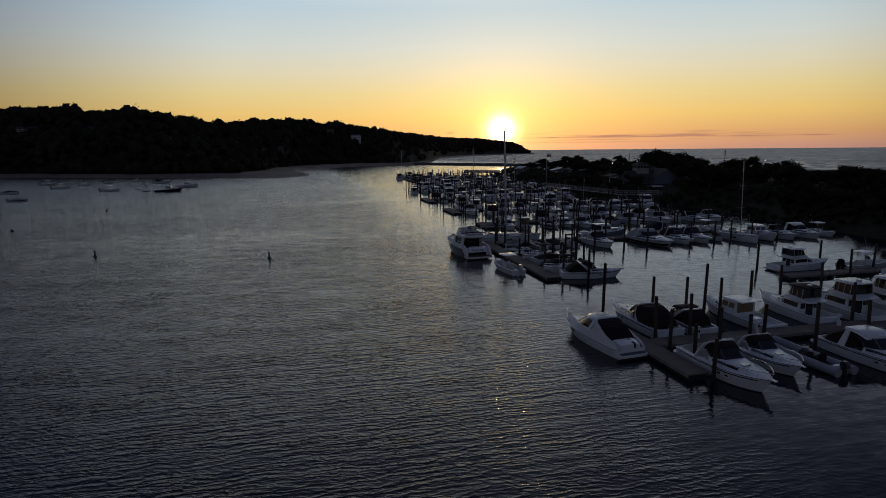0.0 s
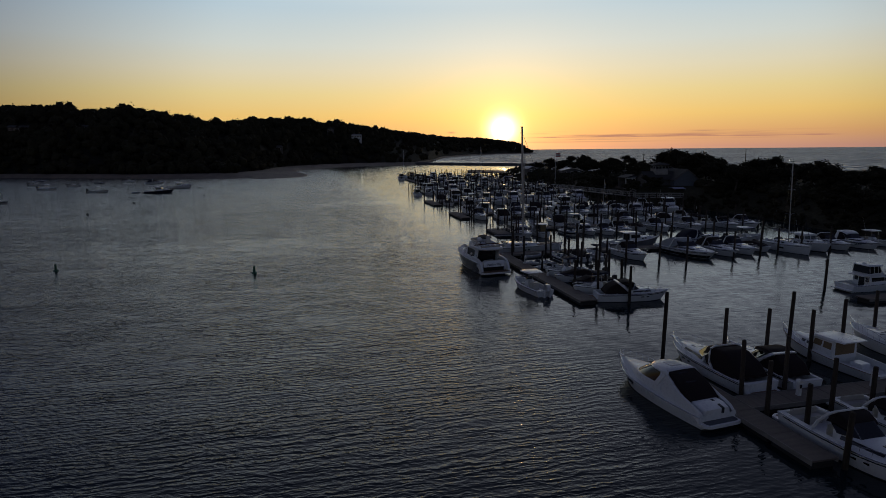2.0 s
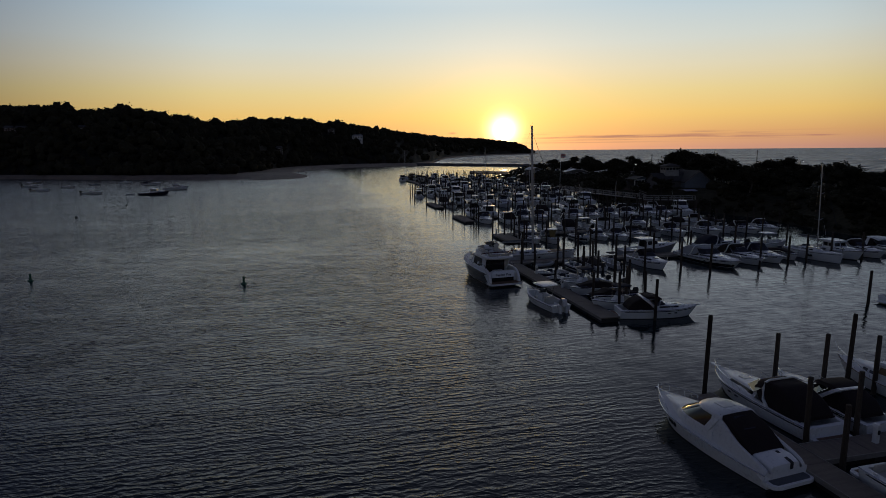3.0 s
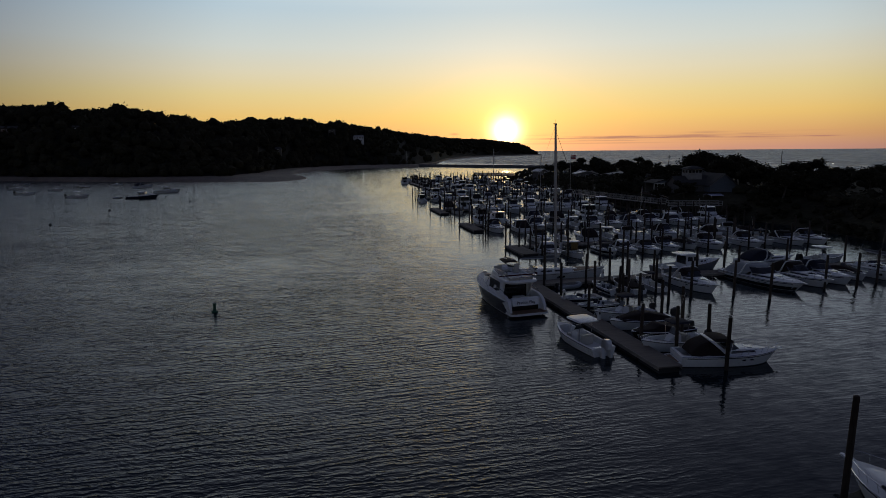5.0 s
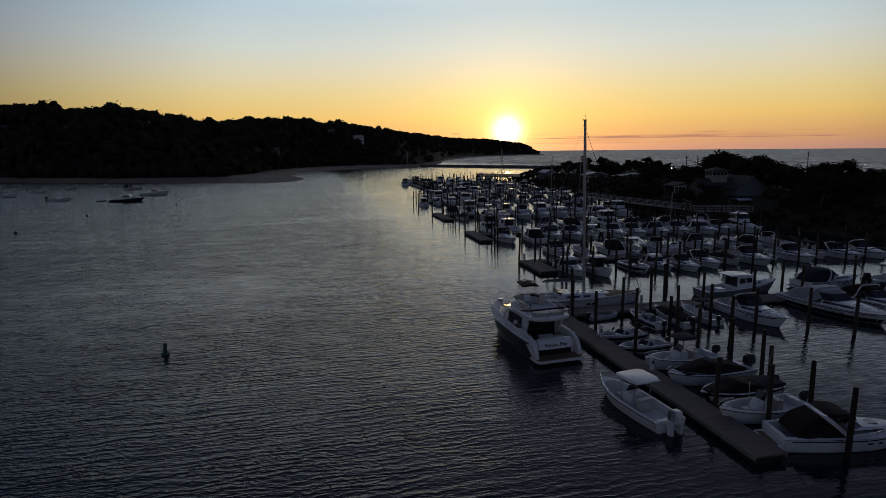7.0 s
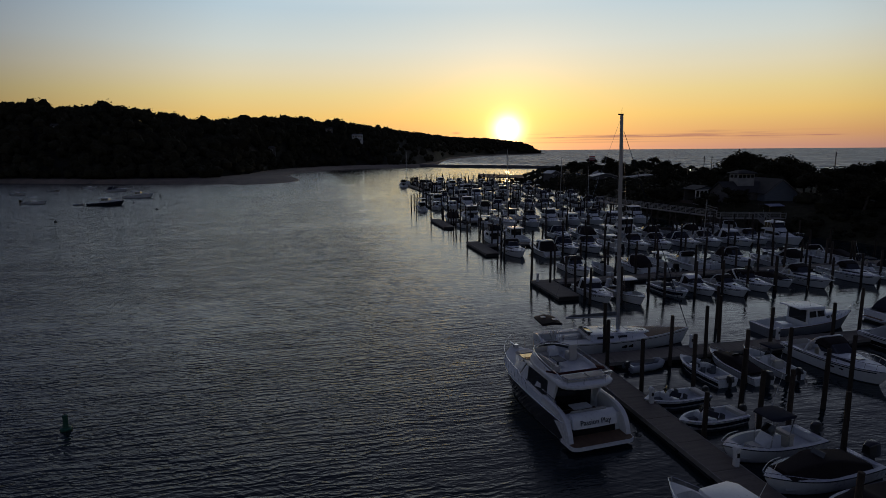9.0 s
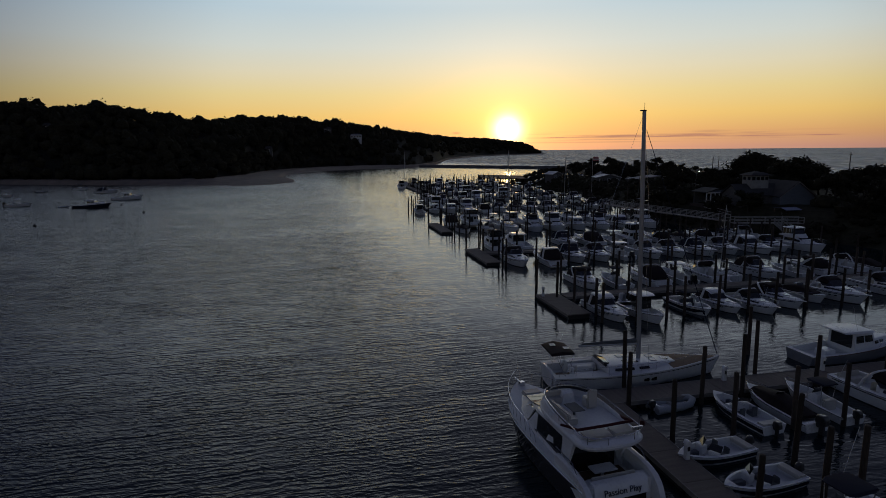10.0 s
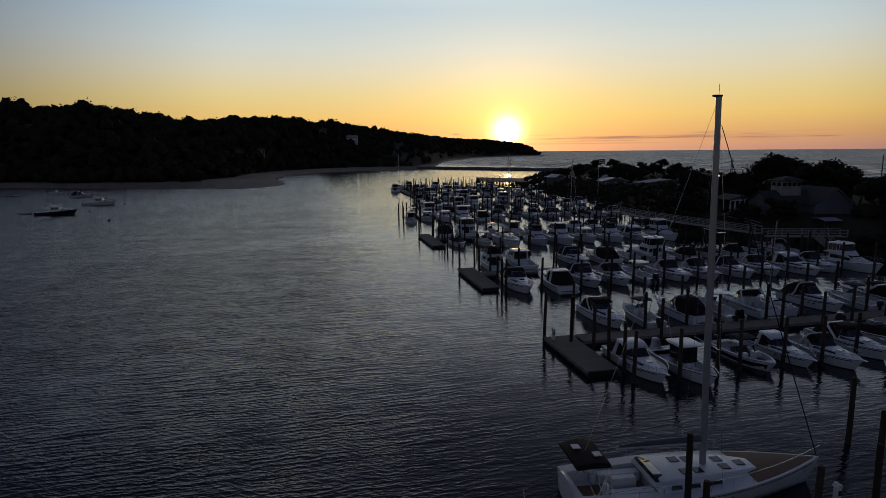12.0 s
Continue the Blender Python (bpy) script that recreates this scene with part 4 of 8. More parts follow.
def express_cruiser(label, L=8.8, B=3.0, canvas=BLACKCANVAS, hard=False, hull=GEL, stripe=NAVY, group=BERTH, aft_arch=False, broad_band=None):
    """A low cabin cruiser: long foredeck, raked screen, arch, covered or open cockpit, swim platform."""
    root = thing("cabin_cruiser", label, "motorboat", group)
    h = Hull(L, B, 0.90, 1.14, power=2.9, flare=0.84)
    part("hull", h.body(), hull, root, smooth=True)
    part("boot_stripe", h.band(0.0, 0.10), BOOT, root, "dark antifouling stripe")
    part("side_stripe", h.band(0.80, 0.87, 0.05, 0.93), stripe, root, "dark pinstripe along the side")
    if broad_band:
        part("side_band", h.band(0.14, 0.52, 0.0, 0.985), broad_band, root, "broad dark band along the side", smooth=True)
    sc = 0.46
    part("foredeck", h.deck(sc, 0.995, 0.12), GELDECK, root, smooth=True)
    part("cockpit", h.cockpit(0.03, sc, 0.3, 0.35), GELDECK, root)
    yc = h.y(sc)
    st = [(yc - 0.05, B * 0.42, B * 0.36, h.sheer(sc), h.sheer(sc) + 0.42, 0), (yc + L * 0.16, B * 0.38, B * 0.30, h.sheer(sc + 0.16), h.sheer(sc + 0.16) + 0.36, 0),
          (yc + L * 0.32, B * 0.27, B * 0.19, h.sheer(sc + 0.32), h.sheer(sc + 0.32) + 0.22, 0), (yc + L * 0.42, B * 0.14, B * 0.07, h.sheer(sc + 0.42), h.sheer(sc + 0.42) + 0.1, 0)]
    part("cabin_top", cabin(st, 0.16), GEL, root, smooth=True)
    side_window("cabin_window", between(st[0], st[1], 0.15), between(st[1], st[2], 0.7), 0.3, 0.72, GLASS, root, "dark smoked side window")
    glass, frame_ = windscreen(yc + L * 0.12, h.sheer(sc) + 0.38, B * 0.40, 0.62, 0.75, 1.0)
    part("windscreen", glass, GLASS, root, "raked smoked windscreen")
    part("windscreen_frame", frame_, STEEL, root, smooth=True)
    y0 = yc + L * 0.235
    part("deck_hatch", box(-0.3, 0.3, y0 - 0.28, y0 + 0.28, h.sheer(sc + 0.23) + 0.27, h.sheer(sc + 0.23) + 0.335), GLASS, root, "tinted deck hatch", bevel=0.02)
    for k, sx in enumerate((1, -1)):
        for s in (0.60, 0.68):
            x, y, z = h.side(s, 0.62, sx, 0.008)
            part("porthole", shifted(box(-0.02, 0.02, -0.16, 0.16, -0.055, 0.055), x, y, z), GLASS, root, bevel=0.015)
    # arch over the cockpit
    ya = yc - L * 0.17
    zt = h.sheer(0.3) + 1.22
    if aft_arch:
        zt -= 0.05
        yt, yl = ya - L * 0.02, ya + L * 0.14
        legs = []
        for sx in (1, -1):
            legs.append(loft([[(sx * B * a, y, z), (sx * B * a, y + 0.3, z + 0.05), (sx * (B * a - 0.07), y + 0.3, z + 0.05), (sx * (B * a - 0.07), y, z)] for a, y, z in ((0.47, yl, h.sheer(0.4)), (0.455, (yt + yl) / 2, h.sheer(0.4) + 0.6), (0.40, yt + 0.06, zt - 0.06), (0.34, yt, zt))]))
        legs.append(box(-B * 0.34, B * 0.34, yt, yt + 0.3, zt - 0.02, zt + 0.06))
        part("radar_arch", join(*legs), GEL, root, "white arch raked towards the stern", bevel=0.02)
        rows = [(h.y(0.105), B * 0.38, B * 0.34, h.sheer(0.1), h.sheer(0.1) + 0.22, 0), (h.y(0.165), B * 0.43, B * 0.36, h.sheer(0.15), zt - 0.42, 0), (yt, B * 0.43, B * 0.33, h.sheer(0.2) + 0.1, zt - 0.03, 0)]
        part("aft_canvas", cabin(rows, 0.2, 4), canvas, root, "black canvas from the arch down to the stern", smooth=True)
        part("side_curtain", cabin([(yt + 0.02, B * 0.42, B * 0.36, h.sheer(0.25) + 0.02, zt - 0.1, 0), (yl, B * 0.44, B * 0.42, h.sheer(0.4) + 0.02, h.sheer(0.4) + 0.2, 0)], 0.1), canvas, root, smooth=True)
        part("bimini", cabin([(yt + 0.3, B * 0.36, B * 0.32, zt - 0.04, zt + 0.06, 0), (yt + L * 0.1, B * 0.40, B * 0.35, zt - 0.02, zt + 0.16, 0), (yt + L * 0.2, B * 0.40, B * 0.34, zt - 0.1, zt + 0.10, 0), (yt + L * 0.24, B * 0.37, B * 0.32, zt - 0.24, zt - 0.06, 0)], 0.08, 4), canvas, root, "dark sunshade ahead of the arch", smooth=True)
        for sx in (1, -1):
            part("bimini_leg", tube([(sx * B * 0.44, yl + 0.3, h.sheer(0.45) + 0.1), (sx * B * 0.38, yt + L * 0.22, zt - 0.1)], 0.018, 4), STEEL, root)
    elif hard:
        arch = []
        for sx in (1, -1):
            arch.append(loft([[(sx * (B * 0.47), ya - 0.45, h.sheer(0.2)), (sx * (B * 0.47), ya + 0.15, h.sheer(0.2)), (sx * B * 0.43, ya + 0.15, h.sheer(0.2)), (sx * B * 0.43, ya - 0.45, h.sheer(0.2))],
                              [(sx * (B * 0.38), ya - 0.1, zt), (sx * (B * 0.38), ya + 0.28, zt), (sx * B * 0.34, ya + 0.28, zt - 0.05), (sx * B * 0.34, ya - 0.1, zt - 0.05)]]))
        arch.append(box(-B * 0.38, B * 0.38, ya - 0.1, ya + 0.28, zt - 0.03, zt + 0.07))
        part("radar_arch", join(*arch), GEL, root, bevel=0.03)
    elif not canvas:
        # a slim hoop close behind the screen, with a dark shade laced between the two
        yh, zh = yc - L * 0.075, h.sheer(0.4) + 1.28
        hoop = [(B * 0.46, yh - 0.75, h.sheer(0.3)), (B * 0.45, yh - 0.45, h.sheer(0.35) + 0.6), (B * 0.40, yh, zh - 0.12), (B * 0.30, yh + 0.1, zh), (-B * 0.30, yh + 0.1, zh), (-B * 0.40, yh, zh - 0.12), (-B * 0.45, yh - 0.45, h.sheer(0.35) + 0.6), (-B * 0.46, yh - 0.75, h.sheer(0.3))]
        part("radar_arch", tube(hoop, [0.09, 0.085, 0.075, 0.07, 0.07, 0.075, 0.085, 0.09], 7), GEL, root, "slim white hoop over the cockpit", smooth=True)
        ys = yc + L * 0.12 - 0.75
        part("sun_shade", cabin([(yh - 0.05, B * 0.42, B * 0.30, zh - 0.5, zh - 0.02, 0), ((yh + ys) / 2, B * 0.40, B * 0.31, zh - 0.45, zh - 0.03, 0), (ys + 0.08, B * 0.36, B * 0.30, h.sheer(sc) + 0.7, h.sheer(sc) + 0.99, 0)], 0.1), BLACKCANVAS, root, "dark mesh shade behind the windscreen", smooth=True)
    if hard:
        for sx in (1, -1):
            for k, s in enumerate((0.70, 0.735, 0.77)):
                x, y, z = h.side(s, 0.72, sx, 0.008)
                part("hull_window", shifted(box(-0.02, 0.02, -0.1, 0.1, -0.12 + 0.01 * k, 0.12 - 0.01 * k), x, y, z, -sx * 14), GLASS, root, "dark upright hull window", bevel=0.02)
        top = [(ya - L * 0.03, B * 0.36, B * 0.33, zt + 0.04, zt + 0.16, 0), (ya + L * 0.1, B * 0.40, B * 0.36, zt - 0.02, zt + 0.17, 0), (yc + L * 0.02, B * 0.38, B * 0.33, zt - 0.28, zt - 0.06, 0)]
        part("hardtop", cabin(top, 0.12, 4), GEL, root, "white moulded hardtop", smooth=True)
    if canvas and not aft_arch:
        zc = zt + (0.1 if not hard else 0.0)
        y1 = yc + L * (0.0 if not hard else -0.06)
        rows = [(h.y(0.085), B * 0.40, B * 0.36, h.sheer(0.05) + 0.02, h.sheer(0.05) + 0.22, 0), (h.y(0.14), B * 0.44, B * 0.38, h.sheer(0.13) + 0.02, zc - 0.62, 0), (ya - L * 0.04, B * 0.45, B * 0.36, h.sheer(0.25), zc - 0.12, 0), (ya + L * 0.02, B * 0.45, B * 0.36, h.sheer(0.25), zc, 0),
                (ya + L * 0.11, B * 0.43, B * 0.36, h.sheer(0.38) + 0.15, zc - 0.04, 0), (y1, B * 0.36, B * 0.30, h.sheer(0.46) + 0.55, zc - 0.14, 0), (y1 + 0.25, B * 0.33, B * 0.27, h.sheer(0.46) + 0.62, zc - 0.42, 0)]
        part("canvas_cover", cabin(rows, 0.24, 4), canvas, root, "dark canvas stretched over the cockpit", smooth=True)
        if not hard:
            yh = ya + L * 0.085
            side = [(0.47, yh - 0.45, h.sheer(0.3)), (0.465, yh - 0.15, h.sheer(0.35) + 0.35), (0.43, yh + 0.02, zc - 0.38), (0.375, yh + 0.06, zc - 0.06), (0.27, yh + 0.08, zc + 0.05)]
            bow = [(B * w, y, z) for w, y, z in side] + [(-B * w, y, z) for w, y, z in side[::-1]]
            part("radar_arch", tube(bow, [0.10, 0.09, 0.08, 0.07, 0.06, 0.06, 0.07, 0.08, 0.09, 0.10], 7), GEL, root, "slim white arch over the canvas", smooth=True)
    elif not canvas:
        part("helm_seat", seat_shape(B * 0.2, yc - L * 0.07, 0.35, 0.6, 0.5, 0.5, 0.5), VINYL, root, bevel=0.04)
        part("bench_seat", seat_shape(0, h.y(0.09), 0.35, B * 0.6, 0.5, 0.42, 0.35), VINYL, root, bevel=0.04)
        part("console", box(B * 0.04, B * 0.34, yc - 0.45, yc - 0.05, 0.35, h.sheer(sc) + 0.42), GEL, root, bevel=0.05)
    b0 = B * 0.42
    plat = [[(-b0, -L / 2, 0.26), (b0, -L / 2, 0.26), (b0, -L / 2, 0.38), (-b0, -L / 2, 0.38)], [(-b0 * 0.94, -L / 2 - 0.5, 0.26), (b0 * 0.94, -L / 2 - 0.5, 0.26), (b0 * 0.94, -L / 2 - 0.5, 0.37), (-b0 * 0.94, -L / 2 - 0.5, 0.37)],
            [(-b0 * 0.72, -L / 2 - 0.68, 0.27), (b0 * 0.72, -L / 2 - 0.68, 0.27), (b0 * 0.72, -L / 2 - 0.68, 0.37), (-b0 * 0.72, -L / 2 - 0.68, 0.37)]]
    part("swim_platform", loft(plat), GEL, root)
    part("platform_tread", box(-b0 * 0.75, b0 * 0.75, -L / 2 - 0.5, -L / 2 - 0.1, 0.37, 0.392), TEAK, root, "dark non-slip tread")
    part("rub_rail", h.rub_rail(), STEEL, root, smooth=True)
    part("bow_rail", h.rail(0.56, 0.985, 0.42), STEEL, root, smooth=True)
    part("pulpit", loft([[(-0.16, h.y(0.965), h.fb - 0.02), (0.16, h.y(0.965), h.fb - 0.02), (0.16, h.y(0.965), h.fb + 0.07), (-0.16, h.y(0.965), h.fb + 0.07)],
                         [(-0.1, h.y(1) + 0.35, h.fb + 0.02), (0.1, h.y(1) + 0.35, h.fb + 0.02), (0.1, h.y(1) + 0.35, h.fb + 0.08), (-0.1, h.y(1) + 0.35, h.fb + 0.08)]]), GEL, root)
    for sx in (1, -1):
        part("cleat", box(sx * (h.half(0.1) - 0.15) - 0.02, sx * (h.half(0.1) - 0.15) + 0.02, h.y(0.1) - 0.1, h.y(0.1) + 0.1, h.sheer(0.1) + 0.02, h.sheer(0.1) + 0.07), STEEL, root)
    return root


def sport_coupe(label):
    """A sleek coupe cruiser: rounded hardtop running into side fins, black curtain across the cockpit, rounded swim platform."""
    root = thing("sport_cruiser", label, "motorboat", BERTH)
    L, B = 8.9, 3.15
    h = Hull(L, B, 0.76, 1.22, power=3.0, draft=0.55, transom=0.84, flare=0.86, rake=0.11)
    part("hull", h.body(22), GEL, root, smooth=True)
    part("boot_stripe", h.band(0.0, 0.08), BOOT, root, "dark antifouling stripe")
    part("deck", h.deck(0.05, 0.995, 0.16, n=16), GELDECK, root, smooth=True)
    for sx in (1, -1):
        for k, s in enumerate((0.66, 0.69, 0.72)):
            x, y, z = h.side(s, 0.66, sx, 0.01)
            part("hull_window", shifted(box(-0.02, 0.02, -0.085, 0.085, -0.15 + 0.02 * k, 0.15 - 0.02 * k), x, y, z, -sx * 9), GLASS, root, "dark upright hull window", bevel=0.02)
    trunk = [(0.9, B * 0.40, B * 0.34, 0.8, 1.46, 0), (1.9, B * 0.36, B * 0.27, 0.85, 1.42, 0), (2.9, B * 0.26, B * 0.16, 0.95, 1.34, 0), (3.6, B * 0.14, B * 0.06, 1.1, 1.26, 0)]
    part("trunk_cabin", cabin(trunk, 0.2, 4), GEL, root, smooth=True)
    house = [egg_ring(0.80, B * 0.43, 2.35, -1.2, 2.2), egg_ring(1.30, B * 0.425, 2.15, -1.2, 2.1), egg_ring(1.42, B * 0.405, 1.98, -1.2, 2.0)]
    part("deckhouse", loft(house), GEL, root, smooth=True)
    part("wrapped_windscreen", loft([egg_ring(1.40, B * 0.400, 1.92, -0.85, 2.0), egg_ring(1.75, B * 0.378, 1.32, -0.85, 1.8), egg_ring(2.16, B * 0.335, 0.52, -0.85, 1.4)]), GLASS, root, "dark glass wrapping round the deckhouse", smooth=True)
    for sx in (1, -1):
        part("screen_post", tube([(sx * B * 0.30, 1.30, 1.44), (sx * B * 0.285, 0.80, 1.80), (sx * B * 0.255, 0.22, 2.18)], 0.035, 6), GEL, root, smooth=True)
    top = [egg_ring(2.10, B * 0.345, 0.62, -1.5, 1.3), egg_ring(2.16, B * 0.358, 0.68, -1.5, 1.4), egg_ring(2.26, B * 0.345, 0.58, -1.45, 1.4), egg_ring(2.36, B * 0.27, 0.28, -1.3, 1.3), egg_ring(2.41, B * 0.15, -0.1, -1.1, 0.7)]
    coupe = part("hardtop", loft(top), GEL, root, "rounded white hardtop", smooth=True)
    for sx in (1, -1):
        leg = [(-0.62, 1.38, 0.425), (-0.85, 1.78, 0.40), (-0.98, 2.02, 0.368), (-1.06, 2.13, 0.348)]
        part("arch_leg", loft([[(sx * (B * w + 0.02), y, z), (sx * (B * w - 0.12), y, z), (sx * (B * w - 0.12), y - 0.36, z), (sx * (B * w + 0.02), y - 0.36, z)] for y, z, w in leg]), GEL, coupe, "white arch leg", smooth=True)
    part("roof_hatch", box(-0.42, 0.42, -0.95, -0.25, 2.39, 2.44), GELDECK, coupe, bevel=0.02)
    for sx in (1, -1):
        prof = [(-0.9, 0.76, 2.26, 0.345), (-1.2, 0.75, 2.22, 0.35), (-1.5, 0.74, 2.12, 0.36), (-1.85, 0.725, 1.95, 0.372), (-2.2, 0.71, 1.74, 0.385), (-2.6, 0.7, 1.54, 0.394), (-3.0, 0.69, 1.39, 0.4), (-3.45, 0.685, 1.26, 0.4), (-3.9, 0.66, 1.13, 0.395), (-4.2, 0.54, 1.02, 0.388), (-4.42, 0.42, 0.86, 0.378)]
        ring = lambda y, lo, hi, w: [(sx * B * 0.437, y, lo), (sx * (B * 0.437 - 0.13), y, lo), (sx * (B * w - 0.17), y, hi - 0.07), (sx * (B * w - 0.13), y, hi - 0.01), (sx * (B * w - 0.06), y, hi + 0.02), (sx * (B * w + 0.01), y, hi - 0.02), (sx * (B * w + 0.04), y, hi - 0.1)]
        part("side_fin", loft([ring(*row_) for row_ in prof]), GEL, root, "white side sweeping from roof to stern", smooth=True)
    rows = [(-3.35, B * 0.345, B * 0.335, 0.76, 1.24, 0), (-2.5, B * 0.345, B * 0.335, 0.76, 1.84, 0), (-1.3, B * 0.34, B * 0.325, 0.76, 2.33, 0)]
    part("aft_curtain", cabin(rows, 0.1, 4), BLACKCANVAS, root, "black canvas curtain over the cockpit", smooth=True)
    part("curtain_window", loft([[(-0.45, -2.4, 1.895), (0.25, -2.4, 1.895), (0.25, -2.4, 1.87), (-0.45, -2.4, 1.87)], [(-0.45, -1.6, 2.222), (0.25, -1.6, 2.222), (0.25, -1.6, 2.197), (-0.45, -1.6, 2.197)]]), GLASS, root, "clear panel let into the curtain")
    part("stern_lounge", cabin([(-4.4, B * 0.30, B * 0.27, 0.5, 1.04, 0), (-3.9, B * 0.33, B * 0.30, 0.5, 1.17, 0), (-3.3, B * 0.33, B * 0.30, 0.5, 1.19, 0)], 0.14), GEL, root, smooth=True)
    part("stern_walkway", loft([[(0.28, -4.42, 0.62), (0.46, -4.42, 0.62), (0.46, -4.38, 0.62), (0.28, -4.38, 0.62)], [(0.28, -4.42, 1.06), (0.46, -4.42, 1.06), (0.46, -4.2, 1.12), (0.28, -4.2, 1.12)], [(0.28, -3.5, 1.20), (0.46, -3.5, 1.20), (0.46, -3.5, 1.205), (0.28, -3.5, 1.205)]]), BOOT, root, "dark walkway step through the stern")
    ys, b0 = h.y(0.0), B * 0.42
    part("swim_platform", loft([[(-b0 * k, ys + dy, 0.26), (b0 * k, ys + dy, 0.26), (b0 * k, ys + dy, 0.43), (-b0 * k, ys + dy, 0.43)] for dy, k in ((0.15, 1.0), (-0.2, 1.0), (-0.42, 0.95), (-0.54, 0.84), (-0.60, 0.66))]), GEL, root)
    part("platform_tread", loft([[(-b0 * k, ys + dy, 0.435), (b0 * k, ys + dy, 0.435), (b0 * k, ys + dy, 0.455), (-b0 * k, ys + dy, 0.455)] for dy, k in ((0.0, 0.82), (-0.3, 0.84), (-0.46, 0.74))]), GREYCOVER, root, "slate grey platform tread")
    part("rub_rail", h.rub_rail(0.95), STEEL, root, smooth=True)
    part("bow_rail", h.rail(0.74, 0.985, 0.40, 7), STEEL, root, smooth=True)
    part("anchor_roller", tube([(0, h.y(0.97), h.fb + 0.06), (0, h.y(1.0) + 0.28, h.fb + 0.08), (0, h.y(1.0) + 0.34, h.fb - 0.12)], 0.045, 6), STEEL, root, smooth=True)
    for sx in (1, -1):
        part("cleat", box(sx * (h.half(0.08) - 0.12) - 0.02, sx * (h.half(0.08) - 0.12) + 0.02, h.y(0.08) - 0.1, h.y(0.08) + 0.1, h.sheer(0.08) + 0.02, h.sheer(0.08) + 0.08), STEEL, root)
    return root


def center_console(label, L=7.4, B=2.5, top=GEL, engines=2, cowl=COWLBLACK, hull=GEL, cover=None, group=BERTH, low_top=True, curtains=False):
    """An open fishing boat with a console amidships, a top on four legs and outboards."""
    root = thing("fishing_boat", label, "motorboat", group)
    h = Hull(L, B, 0.66, 1.02, power=2.5, transom=0.9)
    part("hull", h.body(), hull, root, smooth=True)
    part("boot_stripe", h.band(0.0, 0.10), BOOT, root, "dark antifouling stripe")
    part("foredeck", h.deck(0.86, 0.995, 0.06), GELDECK, root, smooth=True)
    part("cockpit", h.cockpit(0.06, 0.86, 0.2, 0.28, 12), GELDECK, root)
    part("transom_well", box(-B * 0.34, B * 0.34, -L / 2 + 0.02, -L / 2 + 0.42, 0.3, h.fs + 0.02), GEL, root, bevel=0.03)
    cons = [(-0.35, 0.48, 0.42, 0.28, 1.15, 0), (0.05, 0.48, 0.42, 0.28, 1.25, 0), (0.5, 0.42, 0.34, 0.28, 0.95, 0), (0.72, 0.34, 0.28, 0.28, 0.7, 0)]
    console = part("console", cabin(cons, 0.08), GEL, root, smooth=True)
    glass = loft([[(-0.4, 0.2, 1.18), (0.4, 0.2, 1.18), (0.4, 0.17, 1.18), (-0.4, 0.17, 1.18)], [(-0.34, -0.02, 1.66), (0.34, -0.02, 1.66), (0.34, -0.05, 1.66), (-0.34, -0.05, 1.66)]])
    part("console_screen", glass, GLASS, console, "small smoked windscreen")
    part("leaning_post", join(box(-0.5, 0.5, -1.2, -0.85, 0.28, 0.95), box(-0.52, 0.52, -1.22, -0.8, 0.95, 1.08)), VINYL, root, bevel=0.04)
    part("bow_seat", box(-0.4, 0.4, 0.72, 1.3, 0.28, 0.66), VINYL, root, bevel=0.05)
    if top:
        zt = 2.18 if low_top else 2.45
        tk = 1.0 if L > 6.4 else 0.78
        part("t_top", cabin([(y * tk, wb * tk, wt2 * tk, zt, zt + dz, 0) for y, wb, wt2, dz in ((-1.35, 0.86, 0.8, 0.07), (-0.9, 1.0, 0.94, 0.13), (0.35, 1.0, 0.94, 0.13), (0.75, 0.82, 0.76, 0.06))], 0.06), top, root,
             "hard top on a pipe frame" if top is GEL else "dark canvas top on a pipe frame", smooth=True)
        for sx in (1, -1):
            for y0, y1 in ((0.45, 0.3), (-0.75, -0.85)):
                part("top_leg", tube([(sx * 0.52, y0, 0.28), (sx * 0.56, y0 * 0.6 + y1 * 0.4, 1.2), (sx * 0.7, y1, zt + 0.02)], 0.026, 6), STEEL, root, smooth=True)
        part("aerial", tube([(0.7, -0.8, zt + 0.1), (0.72, -1.5, zt + 2.1)], 0.012, 4), PAINT, root)
        if curtains:
            part("side_curtain", cabin([(-0.95, 0.7, 0.74, 0.95, zt, 0), (0.3, 0.62, 0.72, 0.95, zt, 0.0), (0.62, 0.5, 0.6, 0.95, zt, -0.15)], 0.05), GLASS, root, "dark clear-plastic curtains round the helm")
    if cover:
        part("boat_cover", cabin([(h.y(0.12), B * 0.42, B * 0.36, h.fs, h.fs + 0.2, 0), (-0.6, B * 0.46, B * 0.3, h.fs, 1.35, 0), (0.4, B * 0.46, B * 0.3, h.fs + 0.05, 1.4, 0), (h.y(0.85), B * 0.3, B * 0.16, h.sheer(0.85), h.sheer(0.85) + 0.2, 0)], 0.2, 4), cover, root, "dark fitted canvas cover", smooth=True)
    for k in range(engines):
        outboard(root, (k - (engines - 1) / 2) * 0.66, -L / 2 - 0.02, h.fs + 0.1, cowl, 1.2 if L > 6.4 else 0.85)
    part("rub_rail", h.rub_rail(), RUBBER, root, smooth=True)
    part("bow_rail", h.rail(0.66, 0.98, 0.18, 5), STEEL, root, smooth=True)
    return root


